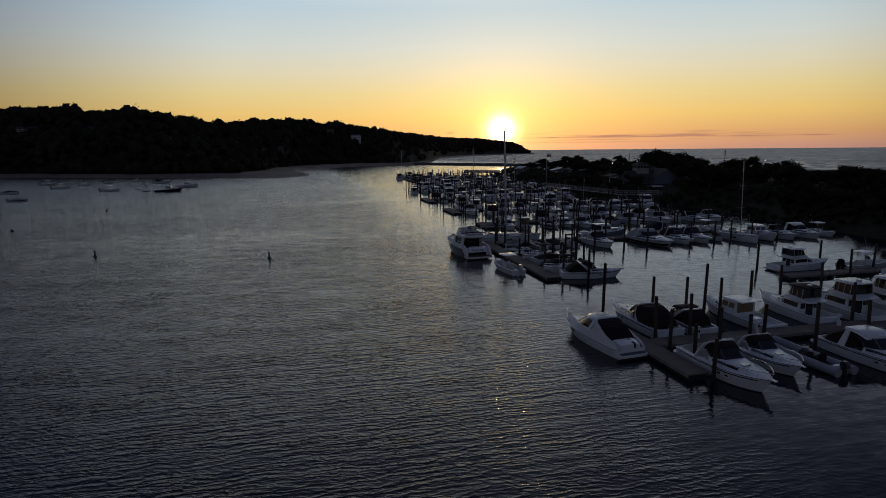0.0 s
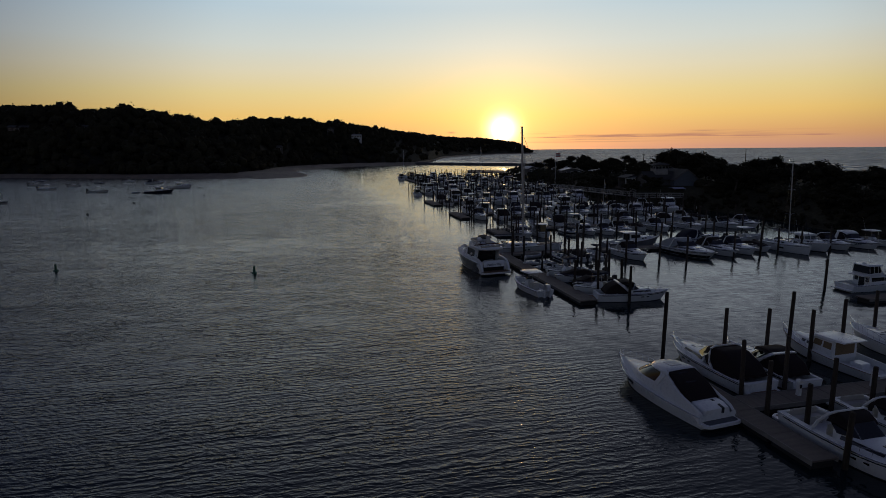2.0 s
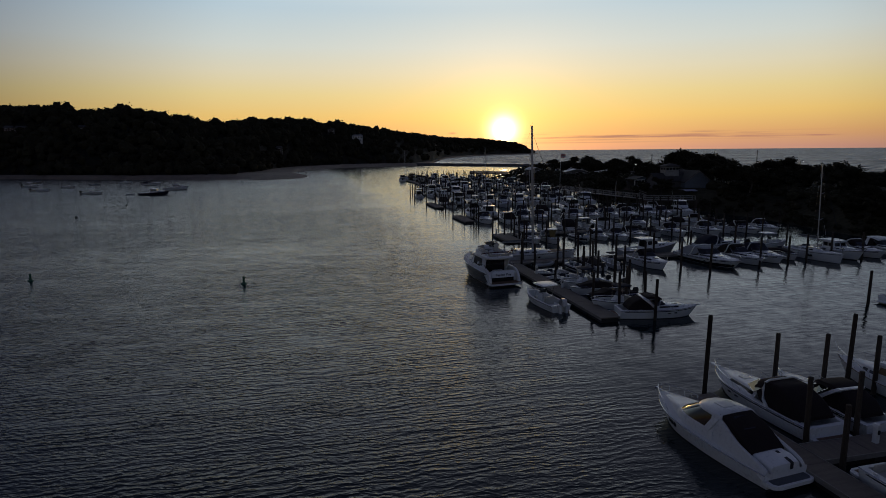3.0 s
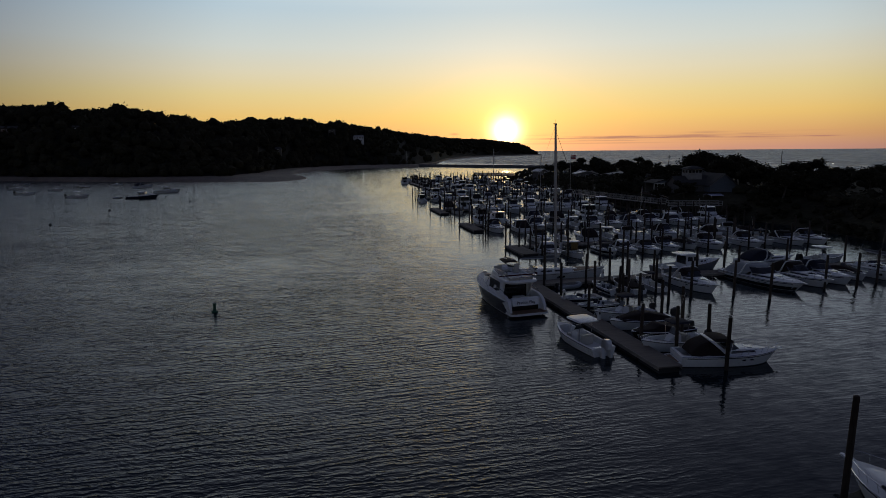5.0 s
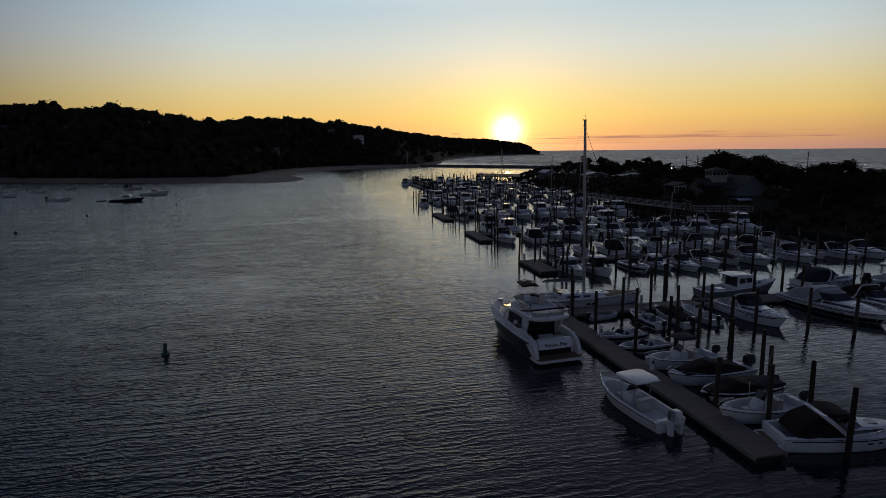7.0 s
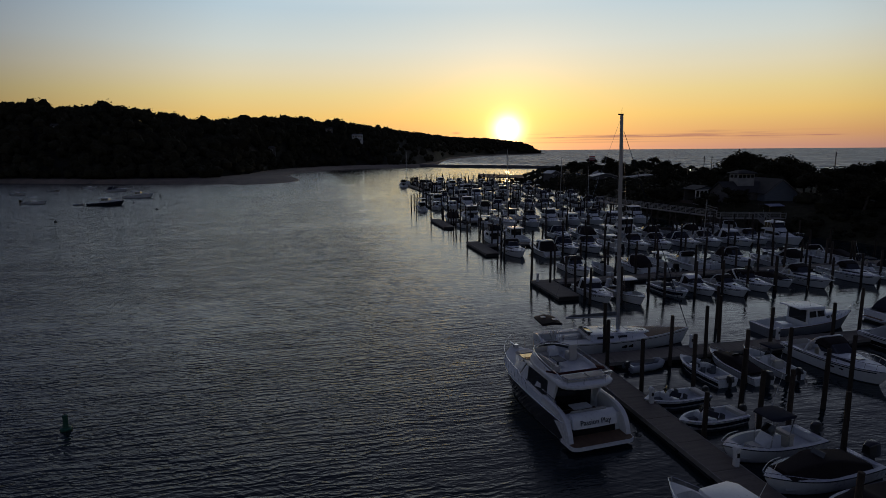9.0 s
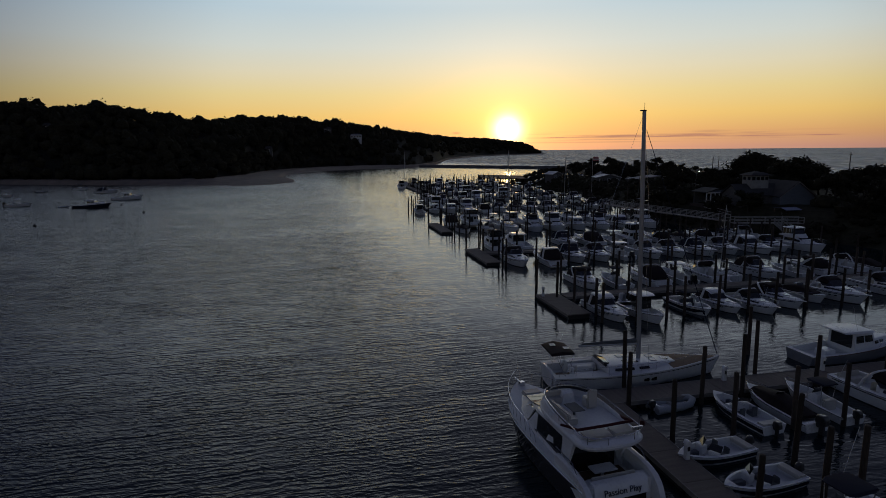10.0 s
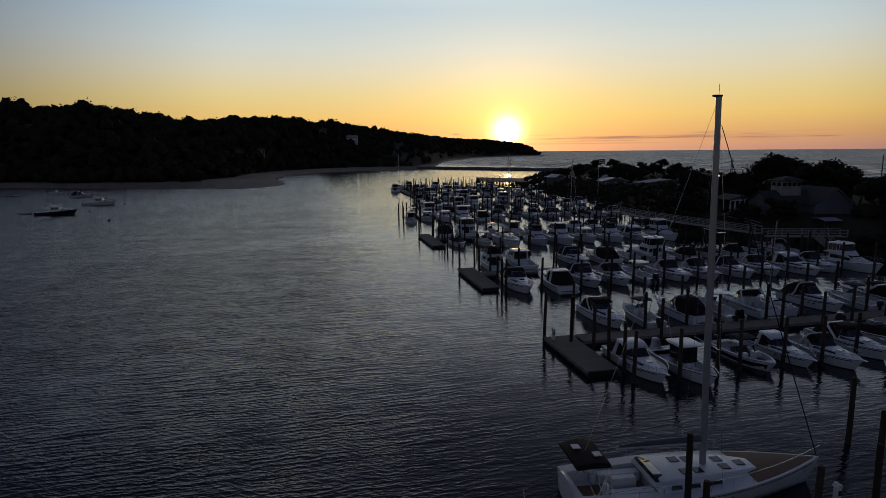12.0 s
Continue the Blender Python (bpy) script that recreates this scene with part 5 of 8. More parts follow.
def runabout(label, L=6.0, B=2.35, hull=GEL, stripe=NAVY, cover=None, top=None, group=BERTH, engine=True):
    """A small bowrider with a split screen, seats and, at times, a fitted cover."""
    root = thing("runabout", label, "motorboat", group)
    h = Hull(L, B, 0.66, 0.86, power=2.6)
    part("hull", h.body(), hull, root, smooth=True)
    part("side_stripe", h.band(0.28, 0.72, 0.0, 0.95), stripe, root, "dark band along the topsides")
    part("foredeck", h.deck(0.88, 0.995, 0.05), GELDECK, root, smooth=True)
    part("cockpit", h.cockpit(0.1, 0.88, 0.2, 0.22, 10), GELDECK, root)
    part("sun_pad", box(-B * 0.36, B * 0.36, -L / 2 + 0.1, -L / 2 + 0.75, 0.5, h.fs + 0.1), VINYL, root, bevel=0.05)
    if cover:
        part("boat_cover", cabin([(h.y(0.03), B * 0.44, B * 0.4, h.fs - 0.02, h.fs + 0.12, 0), (-0.5, B * 0.47, B * 0.38, h.fs, h.fs + 0.4, 0), (0.35, B * 0.46, B * 0.3, h.fs, h.fs + 0.62, 0),
                                  (1.2, B * 0.4, B * 0.28, h.sheer(0.7), h.sheer(0.7) + 0.25, 0), (h.y(0.95), B * 0.14, B * 0.08, h.sheer(0.95), h.sheer(0.95) + 0.06, 0)], 0.16, 4), cover, root, "dark fitted canvas cover", smooth=True)
    else:
        for sx in (1, -1):
            part("dash", box(sx * 0.28 if sx > 0 else -B * 0.4, B * 0.4 if sx > 0 else -0.28, 0.2, 0.75, 0.22, h.sheer(0.6) + 0.12), GEL, root, bevel=0.05)
            part("bucket_seat", seat_shape(sx * 0.55, -0.35, 0.22, 0.5, 0.5, 0.35, 0.42), GREYCOVER, root, "slate grey helm seat", bevel=0.05)
            part("windscreen", loft([[(sx * 0.24, 0.72, 0.92), (sx * B * 0.43, 0.3, 0.9), (sx * B * 0.43, 0.27, 0.9), (sx * 0.24, 0.69, 0.92)], [(sx * 0.24, 0.42, 1.3), (sx * B * 0.38, 0.02, 1.28), (sx * B * 0.38, 0.0, 1.28), (sx * 0.24, 0.4, 1.3)]]), GLASS, root, "smoked windscreen pane")
            part("bow_seat", box(sx * 0.2 if sx > 0 else -0.62, 0.62 if sx > 0 else -0.2, 0.95, 1.9, 0.22, 0.55), GREYCOVER, root, "slate grey bow cushion", bevel=0.05)
    if top:
        part("bimini_top", cabin([(-1.2, B * 0.38, B * 0.34, 1.78, 1.86, 0), (-0.4, B * 0.42, B * 0.36, 1.82, 1.95, 0), (0.3, B * 0.38, B * 0.34, 1.78, 1.86, 0)], 0.05), top, root, "folded-out canvas sunshade", smooth=True)
        for sx in (1, -1):
            part("top_leg", tube([(sx * B * 0.44, -0.4, h.fs), (sx * B * 0.4, -1.1, 1.8)], 0.015, 4), STEEL, root)
            part("top_leg", tube([(sx * B * 0.44, -0.4, h.fs), (sx * B * 0.4, 0.25, 1.8)], 0.015, 4), STEEL, root)
    if engine:
        outboard(root, 0, -L / 2 - 0.02, h.fs - 0.05, COWLBLACK, 0.85)
    part("rub_rail", h.rub_rail(), STEEL, root, smooth=True)
    return root


def flybridge_cruiser(label, L=10.5, B=3.7, enclosed=BLACKCANVAS, hull=GEL, group=BERTH, roof=GEL):
    """A two-deck cruiser: saloon with side windows, and a flying bridge under a top with clear curtains."""
    root = thing("flybridge_boat", label, "motorboat", group)
    h = Hull(L, B, 0.95, 1.6, power=2.8, draft=0.6, flare=0.84)
    part("hull", h.body(), hull, root, smooth=True)
    part("boot_stripe", h.band(0.0, 0.08), BOOT, root, "dark antifouling stripe")
    part("foredeck", h.deck(0.28, 0.995, 0.1), GELDECK, root, smooth=True)
    part("cockpit", h.cockpit(0.03, 0.28, 0.22, 0.45), GELDECK, root)
    y0, y1 = h.y(0.27), h.y(0.66)
    z0 = h.sheer(0.3)
    st = [(y0, B * 0.40, B * 0.36, z0 - 0.3, z0 + 1.12, 0), (y0 + (y1 - y0) * 0.60, B * 0.40, B * 0.35, z0 - 0.1, z0 + 1.10, -0.1), (y1, B * 0.36, B * 0.28, z0 + 0.1, z0 + 0.82, -0.8), (h.y(0.82), B * 0.22, B * 0.10, h.sheer(0.8) - 0.1, h.sheer(0.8) + 0.2, -0.4)]
    saloon = part("saloon", cabin(st, 0.16), GEL, root, smooth=True)
    side_window("saloon_window", between(st[0], st[1], 0.10), between(st[0], st[1], 0.97), 0.46, 0.84, GLASS, saloon, "long dark side window")
    side_window("forward_window", between(st[1], st[2], 0.04), between(st[1], st[2], 0.85), 0.42, 0.80, GLASS, saloon, "dark tapering side window")
    part("front_window", loft([[(-B * 0.27, y1 - 0.35, z0 + 0.62), (B * 0.27, y1 - 0.35, z0 + 0.62), (B * 0.27, y1 - 0.45, z0 + 0.56), (-B * 0.27, y1 - 0.45, z0 + 0.56)],
                               [(-B * 0.25, y1 - 1.25, z0 + 1.12), (B * 0.25, y1 - 1.25, z0 + 1.12), (B * 0.25, y1 - 1.35, z0 + 1.06), (-B * 0.25, y1 - 1.35, z0 + 1.06)]]), GLASS, saloon, "raked dark front window")
    part("aft_door", box(-0.45, 0.45, y0 - 0.03, y0 + 0.03, 0.48, z0 + 0.95), GLASS, saloon, "dark glass saloon door")
    for sx in (1, -1):
        part("aft_window", box(sx * B * 0.24 - 0.3, sx * B * 0.24 + 0.3, y0 - 0.025, y0 + 0.025, z0 + 0.25, z0 + 0.85), GLASS, saloon, "dark window beside the door", bevel=0.02)
    for x in (B * 0.26 - 0.22, B * 0.26 + 0.22):
        part("ladder_stile", tube([(x, y0 - 0.40, 0.46), (x, y0 - 0.02, z0 + 1.12)], 0.02, 5), STEEL, root)
    for k in range(5):
        part("ladder_rung", box(B * 0.26 - 0.2, B * 0.26 + 0.2, y0 - 0.35 + 0.06 * k, y0 - 0.28 + 0.06 * k, 0.75 + 0.27 * k, 0.79 + 0.27 * k), STEEL, root)
    part("transom_door", box(B * 0.14, B * 0.30, -L / 2 - 0.03, -L / 2 - 0.008, 0.45, 0.95), GELDECK, root)
    part("fish_box", box(-B * 0.28, B * 0.05, h.y(0.045), h.y(0.10), 0.46, 0.92), VINYL, root, "pale cushioned stern seat", bevel=0.05)
    zb = z0 + 1.08
    fb = [(y0 - 1.1, B * 0.36, B * 0.37, zb, zb + 0.12, 0), (y0 + 0.1, B * 0.38, B * 0.40, zb, zb + 0.42, 0), (y0 + (y1 - y0) * 0.48, B * 0.36, B * 0.36, zb, zb + 0.55, 0), (y0 + (y1 - y0) * 0.70, B * 0.27, B * 0.22, zb, zb + 0.42, -0.3), (y0 + (y1 - y0) * 0.80, B * 0.16, B * 0.1, zb - 0.1, zb + 0.12, -0.2)]
    bridge = part("flying_bridge", cabin(fb, 0.1), GEL, root, smooth=True)
    yb, ye = y0 - 0.2, y0 + (y1 - y0) * 0.52
    part("curtain", cabin([(yb, B * 0.37, B * 0.33, zb + 0.38, zb + 1.46, 0), (ye - 0.5, B * 0.36, B * 0.32, zb + 0.48, zb + 1.46, -0.1), (ye + 0.15, B * 0.26, B * 0.22, zb + 0.48, zb + 1.44, -0.5)], 0.08), GLASS, bridge, "smoky plastic curtain enclosing the bridge")
    part("bridge_top", cabin([(yb - 0.35, B * 0.33, B * 0.28, zb + 1.44, zb + 1.53, 0), (yb + 0.3, B * 0.40, B * 0.34, zb + 1.44, zb + 1.62, 0), (ye - 0.5, B * 0.39, B * 0.33, zb + 1.44, zb + 1.61, 0), (ye + 0.05, B * 0.28, B * 0.22, zb + 1.43, zb + 1.52, 0)], 0.08),
         roof if roof else enclosed, root, smooth=True)
    for sx in (1, -1):
        for yy in (yb, yb + (ye - yb) * 0.3, yb + (ye - yb) * 0.6, ye - 0.5):
            part("top_leg", tube([(sx * B * 0.378, yy, zb + 0.36), (sx * B * 0.338, yy - (0.2 if yy == ye - 0.1 else 0), zb + 1.46)], 0.03, 5), PAINT, bridge)
    part("radar_dome", loft([[(0.28 * math.cos(a) * k, yb + 0.4 + 0.28 * math.sin(a) * k, zb + 1.58 + z) for a in [math.pi * j / 5 for j in range(10)]] for k, z in ((0.8, 0), (1, 0.06), (1, 0.14), (0.7, 0.21))]), GEL, root, smooth=True)
    part("aerial", tube([(B * 0.34, yb, zb + 1.5), (B * 0.36, yb - 0.7, zb + 4.0)], 0.014, 4), PAINT, root)
    part("swim_platform", box(-B * 0.40, B * 0.40, -L / 2 - 0.7, -L / 2, 0.25, 0.36), GEL, root, bevel=0.04)
    part("rub_rail", h.rub_rail(), STEEL, root, smooth=True)
    part("bow_rail", h.rail(0.48, 0.985, 0.65, 9), STEEL, root, smooth=True)
    return root


def pilothouse_boat(label, L=9.5, B=3.1, hull=GEL, group=BERTH, window=GLASS):
    """A downeast workboat: high bow, wheelhouse with upright windows, long open cockpit aft."""
    root = thing("downeast_boat", label, "motorboat", group)
    h = Hull(L, B, 0.78, 1.52, power=2.5, draft=0.6, transom=0.84)
    part("hull", h.body(), hull, root, smooth=True)
    part("boot_stripe", h.band(0.0, 0.12), BOOT, root, "antifouling stripe at the waterline")
    part("foredeck", h.deck(0.42, 0.995, 0.1), GELDECK, root, smooth=True)
    part("cockpit", h.cockpit(0.04, 0.42, 0.2, 0.3), GELDECK, root)
    y0, y1, z0 = h.y(0.40), h.y(0.63), h.sheer(0.45)
    st = [(y0, B * 0.40, B * 0.36, z0 - 0.3, z0 + 1.35, 0), (y1 - 0.1, B * 0.38, B * 0.33, z0 - 0.1, z0 + 1.3, -0.35)]
    house = part("wheelhouse", cabin(st, 0.1), GEL, root, smooth=True)
    for a, b in ((0.08, 0.46), (0.54, 0.92)):
        side_window("side_window", between(st[0], st[1], a), between(st[0], st[1], b), 0.5, 0.84, window, house, "framed side window")
    for x0, x1 in ((-0.30, -0.03), (0.03, 0.30)):
        part("front_window", loft([[(B * x0, y1 - 0.24, z0 + 0.66), (B * x1, y1 - 0.24, z0 + 0.66), (B * x1, y1 - 0.3, z0 + 0.66), (B * x0, y1 - 0.3, z0 + 0.66)],
                                   [(B * x0, y1 - 0.37, z0 + 1.12), (B * x1, y1 - 0.37, z0 + 1.12), (B * x1, y1 - 0.43, z0 + 1.12), (B * x0, y1 - 0.43, z0 + 1.12)]]), window, house, "upright front pane")
    part("aft_curtain", box(-B * 0.30, B * 0.30, y0 - 0.03, y0 + 0.02, z0 + 0.1, z0 + 1.15), window, house, "closed curtain at the back of the wheelhouse")
    part("wheelhouse_roof", cabin([(y0 - 0.9, B * 0.38, B * 0.36, z0 + 1.33, z0 + 1.42, 0), (y0 + 0.3, B * 0.41, B * 0.38, z0 + 1.33, z0 + 1.48, 0), (y1 - 0.35, B * 0.37, B * 0.33, z0 + 1.28, z0 + 1.4, 0)], 0.06), GEL, root, smooth=True)
    tr = [(y1 - 0.2, B * 0.34, B * 0.28, h.sheer(0.62), h.sheer(0.62) + 0.5, 0), (h.y(0.74), B * 0.27, B * 0.2, h.sheer(0.74), h.sheer(0.74) + 0.42, 0), (h.y(0.84), B * 0.15, B * 0.1, h.sheer(0.84), h.sheer(0.84) + 0.3, 0)]
    part("trunk_cabin", cabin(tr, 0.12), GEL, root, smooth=True)
    for a, b in ((0.15, 0.45), (0.6, 0.9)):
        side_window("trunk_port", between(tr[0], tr[1], a), between(tr[0], tr[1], b), 0.3, 0.7, GLASS, root, "small dark port")
    part("engine_box", box(-0.5, 0.5, y0 - 1.9, y0 - 0.9, 0.3, 0.85), GEL, root, bevel=0.05)
    part("aerial", tube([(B * 0.3, y0 + 0.4, z0 + 1.4), (B * 0.3, y0 - 0.2, z0 + 3.4)], 0.014, 4), PAINT, root)
    part("rub_rail", h.rub_rail(), TEAK, root, smooth=True)
    part("bow_rail", h.rail(0.62, 0.985, 0.6, 6), STEEL, root, smooth=True)
    part("bow_staff", tube([(0, h.y(0.99), h.fb), (0, h.y(1) + 0.3, h.fb + 0.9)], 0.014, 4), STEEL, root)
    return root


def sail_yacht(label, L=13.0, B=4.0, mast=17.62, detailed=True, hull=GEL, group=BERTH, bimini=BLACKCANVAS, step=0.515):
    """A sloop with furled mainsail on the boom, coachroof with windows, stern arch cover, teak foredeck."""
    root = thing("sailing_yacht", label, "sailboat", group)
    h = Hull(L, B, 1.03, 1.30, power=1.85, draft=0.7, transom=0.84, full=0.40, rake=0.05)
    part("hull", h.body(22), hull, root, smooth=True)
    part("boot_stripe", h.band(0.0, 0.07), BOOT, root, "dark stripe at the waterline")
    part("sheer_stripe", h.band(0.86, 0.90, 0.02, 0.97), NAVY, root, "thin dark stripe below the sheer")
    part("side_deck", h.deck(0.30, 0.995, 0.08), GELDECK, root, smooth=True)
    part("cockpit", h.cockpit(0.02, 0.30, B * 0.17, 0.55), GELDECK, root)
    part("cockpit_sole", box(-B * 0.13, B * 0.13, h.y(0.03), h.y(0.295), 0.555, 0.575), TEAK, root, "teak cockpit sole")
    for sx in (1, -1):
        part("cockpit_bench", box(min(sx * B * 0.14, sx * B * 0.27), max(sx * B * 0.14, sx * B * 0.27), h.y(0.13), h.y(0.293), 0.56, 0.98), GELDECK, root, bevel=0.04)
        part("helm_pedestal", box(sx * 0.75 - 0.14, sx * 0.75 + 0.14, h.y(0.10) + 0.05, h.y(0.10) + 0.3, 0.56, 1.4), GEL, root, bevel=0.04)
    part("cockpit_table", box(-0.2, 0.2, h.y(0.16), h.y(0.25), 0.56, 1.2), PAINT, root, bevel=0.04)
    if detailed:
        part("teak_foredeck", h.deck(0.66, 0.975, 0.09, 0.012, inset=0.12), TEAK, root, "brown teak foredeck", smooth=True)
    z = h.sheer(0.4)
    st = [(h.y(0.29), B * 0.38, B * 0.33, z, z + 0.42, 0.15), (h.y(0.45), B * 0.38, B * 0.30, z, z + 0.42, 0), (h.y(0.60), B * 0.31, B * 0.23, z + 0.03, z + 0.36, 0), (h.y(0.71), B * 0.20, B * 0.12, z + 0.06, z + 0.22, 0)]
    roof = part("coachroof", cabin(st, 0.18), GEL, root, smooth=True)
    for a, b, i in ((0.25, 0.5, 0), (0.6, 0.95, 0), (0.15, 0.55, 1)):
        side_window("coachroof_window", between(st[i], st[i + 1], a), between(st[i], st[i + 1], b), 0.28, 0.62, GLASS, roof, "dark coachroof window")
    for x, s, dz in ((-0.55, 0.42, 0.40), (0.55, 0.42, 0.40), (-0.5, 0.47, 0.385), (0.5, 0.47, 0.385), (-0.35, 0.585, 0.345), (0.35, 0.585, 0.345), (0, 0.66, 0.27)):
        part("deck_hatch", box(x - 0.24, x + 0.24, h.y(s) - 0.24, h.y(s) + 0.24, z + dz, z + dz + 0.06), GLASS, roof, "tinted deck hatch", bevel=0.02)
    for s in (0.50, 0.545):
        for sx in (1, -1):
            x, y, zz = h.side(s, 0.55, sx, 0.006)
            part("hull_port", shifted(box(-0.02, 0.02, -0.2, 0.2, -0.13, 0.13), x, y, zz), GLASS, root, "square hull window", bevel=0.02)
    part("mast", loft([[((0.11 if detailed else 0.055) * k * math.cos(a), h.y(step) - 0.42 * (zz - z) / mast + (0.17 if detailed else 0.08) * k * math.sin(a), zz) for a in [2 * math.pi * j / 12 for j in range(12)]] for k, zz in ((1, z + 0.35), (1, z + mast * 0.6), (0.78, z + mast))]), ALU, root, "tall grey aluminium mast", smooth=True)
    ym = h.y(step)
    for f in (0.36, 0.66):
        part("spreader", join(*[loft([[(0, ym - 0.06, z + mast * f), (0, ym + 0.06, z + mast * f), (0, ym, z + mast * f + 0.04)], [(sx * B * 0.27 * (1.1 - f * 0.5), ym - 0.25, z + mast * f + 0.12), (sx * B * 0.27 * (1.1 - f * 0.5), ym - 0.18, z + mast * f + 0.12), (sx * B * 0.27 * (1.1 - f * 0.5), ym - 0.2, z + mast * f + 0.14)]]) for sx in (1, -1)]), ALU, root)
    boom_y = h.y(0.17)
    part("boom", tube([(0, ym - 0.2, z + 1.5), (0, boom_y, z + 1.55)], 0.085, 8), ALU, root, smooth=True)
    sail = [[(0.14 * k * math.cos(a), y, zz + 0.20 * k * math.sin(a)) for a in [2 * math.pi * j / 8 for j in range(8)]] for y, zz, k in ((ym - 0.25, z + 1.72, 0.8), (ym - 1.5, z + 1.70, 0.7), (ym - 3.2, z + 1.68, 0.55), (boom_y + 0.2, z + 1.66, 0.3))]
    part("furled_mainsail", loft(sail), GREYCOVER, root, "sail furled along the boom under a grey cover", smooth=True)
    top = (0, ym - 0.42, z + mast - 0.1)
    part("forestay_sail", tube([(0, h.y(0.985), h.fb + 0.1), (0, ym - 0.2, z + mast * 0.93)], [0.032, 0.02] if detailed else [0.022, 0.014], 6), NAVYCANVAS, root, "rolled foresail in a dark sleeve", smooth=True)
    part("backstay", tube([(0, h.y(0.01), h.fs), top], 0.008, 4), STEEL, root)
    for sx in (1, -1):
        part("shroud", tube([(sx * B * 0.45, ym - 0.1, z), (sx * B * 0.24, ym - 0.2, z + mast * 0.36 + 0.12), (sx * B * 0.19, ym - 0.2, z + mast * 0.66 + 0.12), top], 0.008, 4), STEEL, root)
    part("masthead_gear", join(tube([(0, ym - 0.42, z + mast), (0.0, ym - 0.42, z + mast + 0.55)], 0.012, 4), box(-0.1, 0.1, ym - 0.67, ym - 0.3, z + mast - 0.02, z + mast + 0.06)), RUBBER, root)
    for sx in (1, -1):
        part("wheel", tube([(sx * 0.75 + 0.42 * math.cos(a), h.y(0.10), 1.45 + 0.42 * math.sin(a)) for a in [2 * math.pi * j / 16 for j in range(16)]], 0.018, 5, True), STEEL, root, smooth=True)
    if bimini:
        bm_ = cabin([(h.y(-0.01), B * 0.31, B * 0.28, z + 1.36, z + 1.48, 0), (h.y(0.055), B * 0.34, B * 0.30, z + 1.46, z + 1.64, 0), (h.y(0.115), B * 0.31, B * 0.28, z + 1.36, z + 1.48, 0)], 0.06)
        part("bimini_top", bm_, bimini, root, "black canvas sunshade over the wheels", smooth=True)
        if detailed:
            for k, sx in ((0.03, -0.55), (0.085, 0.25)):
                part("solar_panel", box(sx, sx + 0.4, h.y(k) - 0.18, h.y(k) + 0.18, z + 1.64, z + 1.67), PAINT, root, "small pale panel on the sunshade")
        for sx in (1, -1):
            for s in (0.01, 0.11):
                part("top_leg", tube([(sx * B * 0.34, h.y(0.06), h.fs), (sx * B * 0.31, h.y(s), z + 1.42)], 0.016, 4), STEEL, root)
    spray = cabin([(h.y(0.285), B * 0.28, B * 0.23, z + 0.36, z + 0.60, 0), (h.y(0.325), B * 0.25, B * 0.17, z + 0.38, z + 0.47, 0)], 0.12)
    part("spray_hood", spray, GLASS if detailed else NAVYCANVAS, root, "low spray hood over the companionway", smooth=True)
    part("guard_rail", h.rail(0.02, 0.985, 0.6, 12, 0.011, 0.0), STEEL, root, smooth=True)
    if detailed:
        panel = [(B * 0.30 * math.copysign(abs(math.cos(a)) ** 0.7, math.cos(a)), 0.72 + 0.62 * math.copysign(abs(math.sin(a)) ** 0.7, math.sin(a))) for a in [2 * math.pi * j / 20 for j in range(20)]]
        part("stern_board", loft([[(x * k, -L / 2 - 0.04 - d, z_) for x, z_ in panel] for k, d in ((1.0, 0.0), (1.0, 0.08), (0.94, 0.11))]), GEL, root, "raised white rounded swim board", smooth=True)
    part("swim_ladder", join(*[tube([(sx * 0.25, -L / 2 - 0.03, 0.2), (sx * 0.25, -L / 2 - 0.03, 1.2)], 0.014, 4) for sx in (1, -1)]), STEEL, root)
    for s in (0.2, 0.42, 0.62):
        x, y, zz = h.side(s, 0.55, -1, 0.12)
        part("fender", loft([[(x + 0.11 * k * math.cos(a), y + 0.11 * k * math.sin(a), zz + q) for a in [math.pi * j / 4 for j in range(8)]] for k, q in ((0.3, -0.42), (1, -0.3), (1, 0.3), (0.3, 0.42))]), NAVYCANVAS, root, "dark hanging fender", smooth=True)
    return root


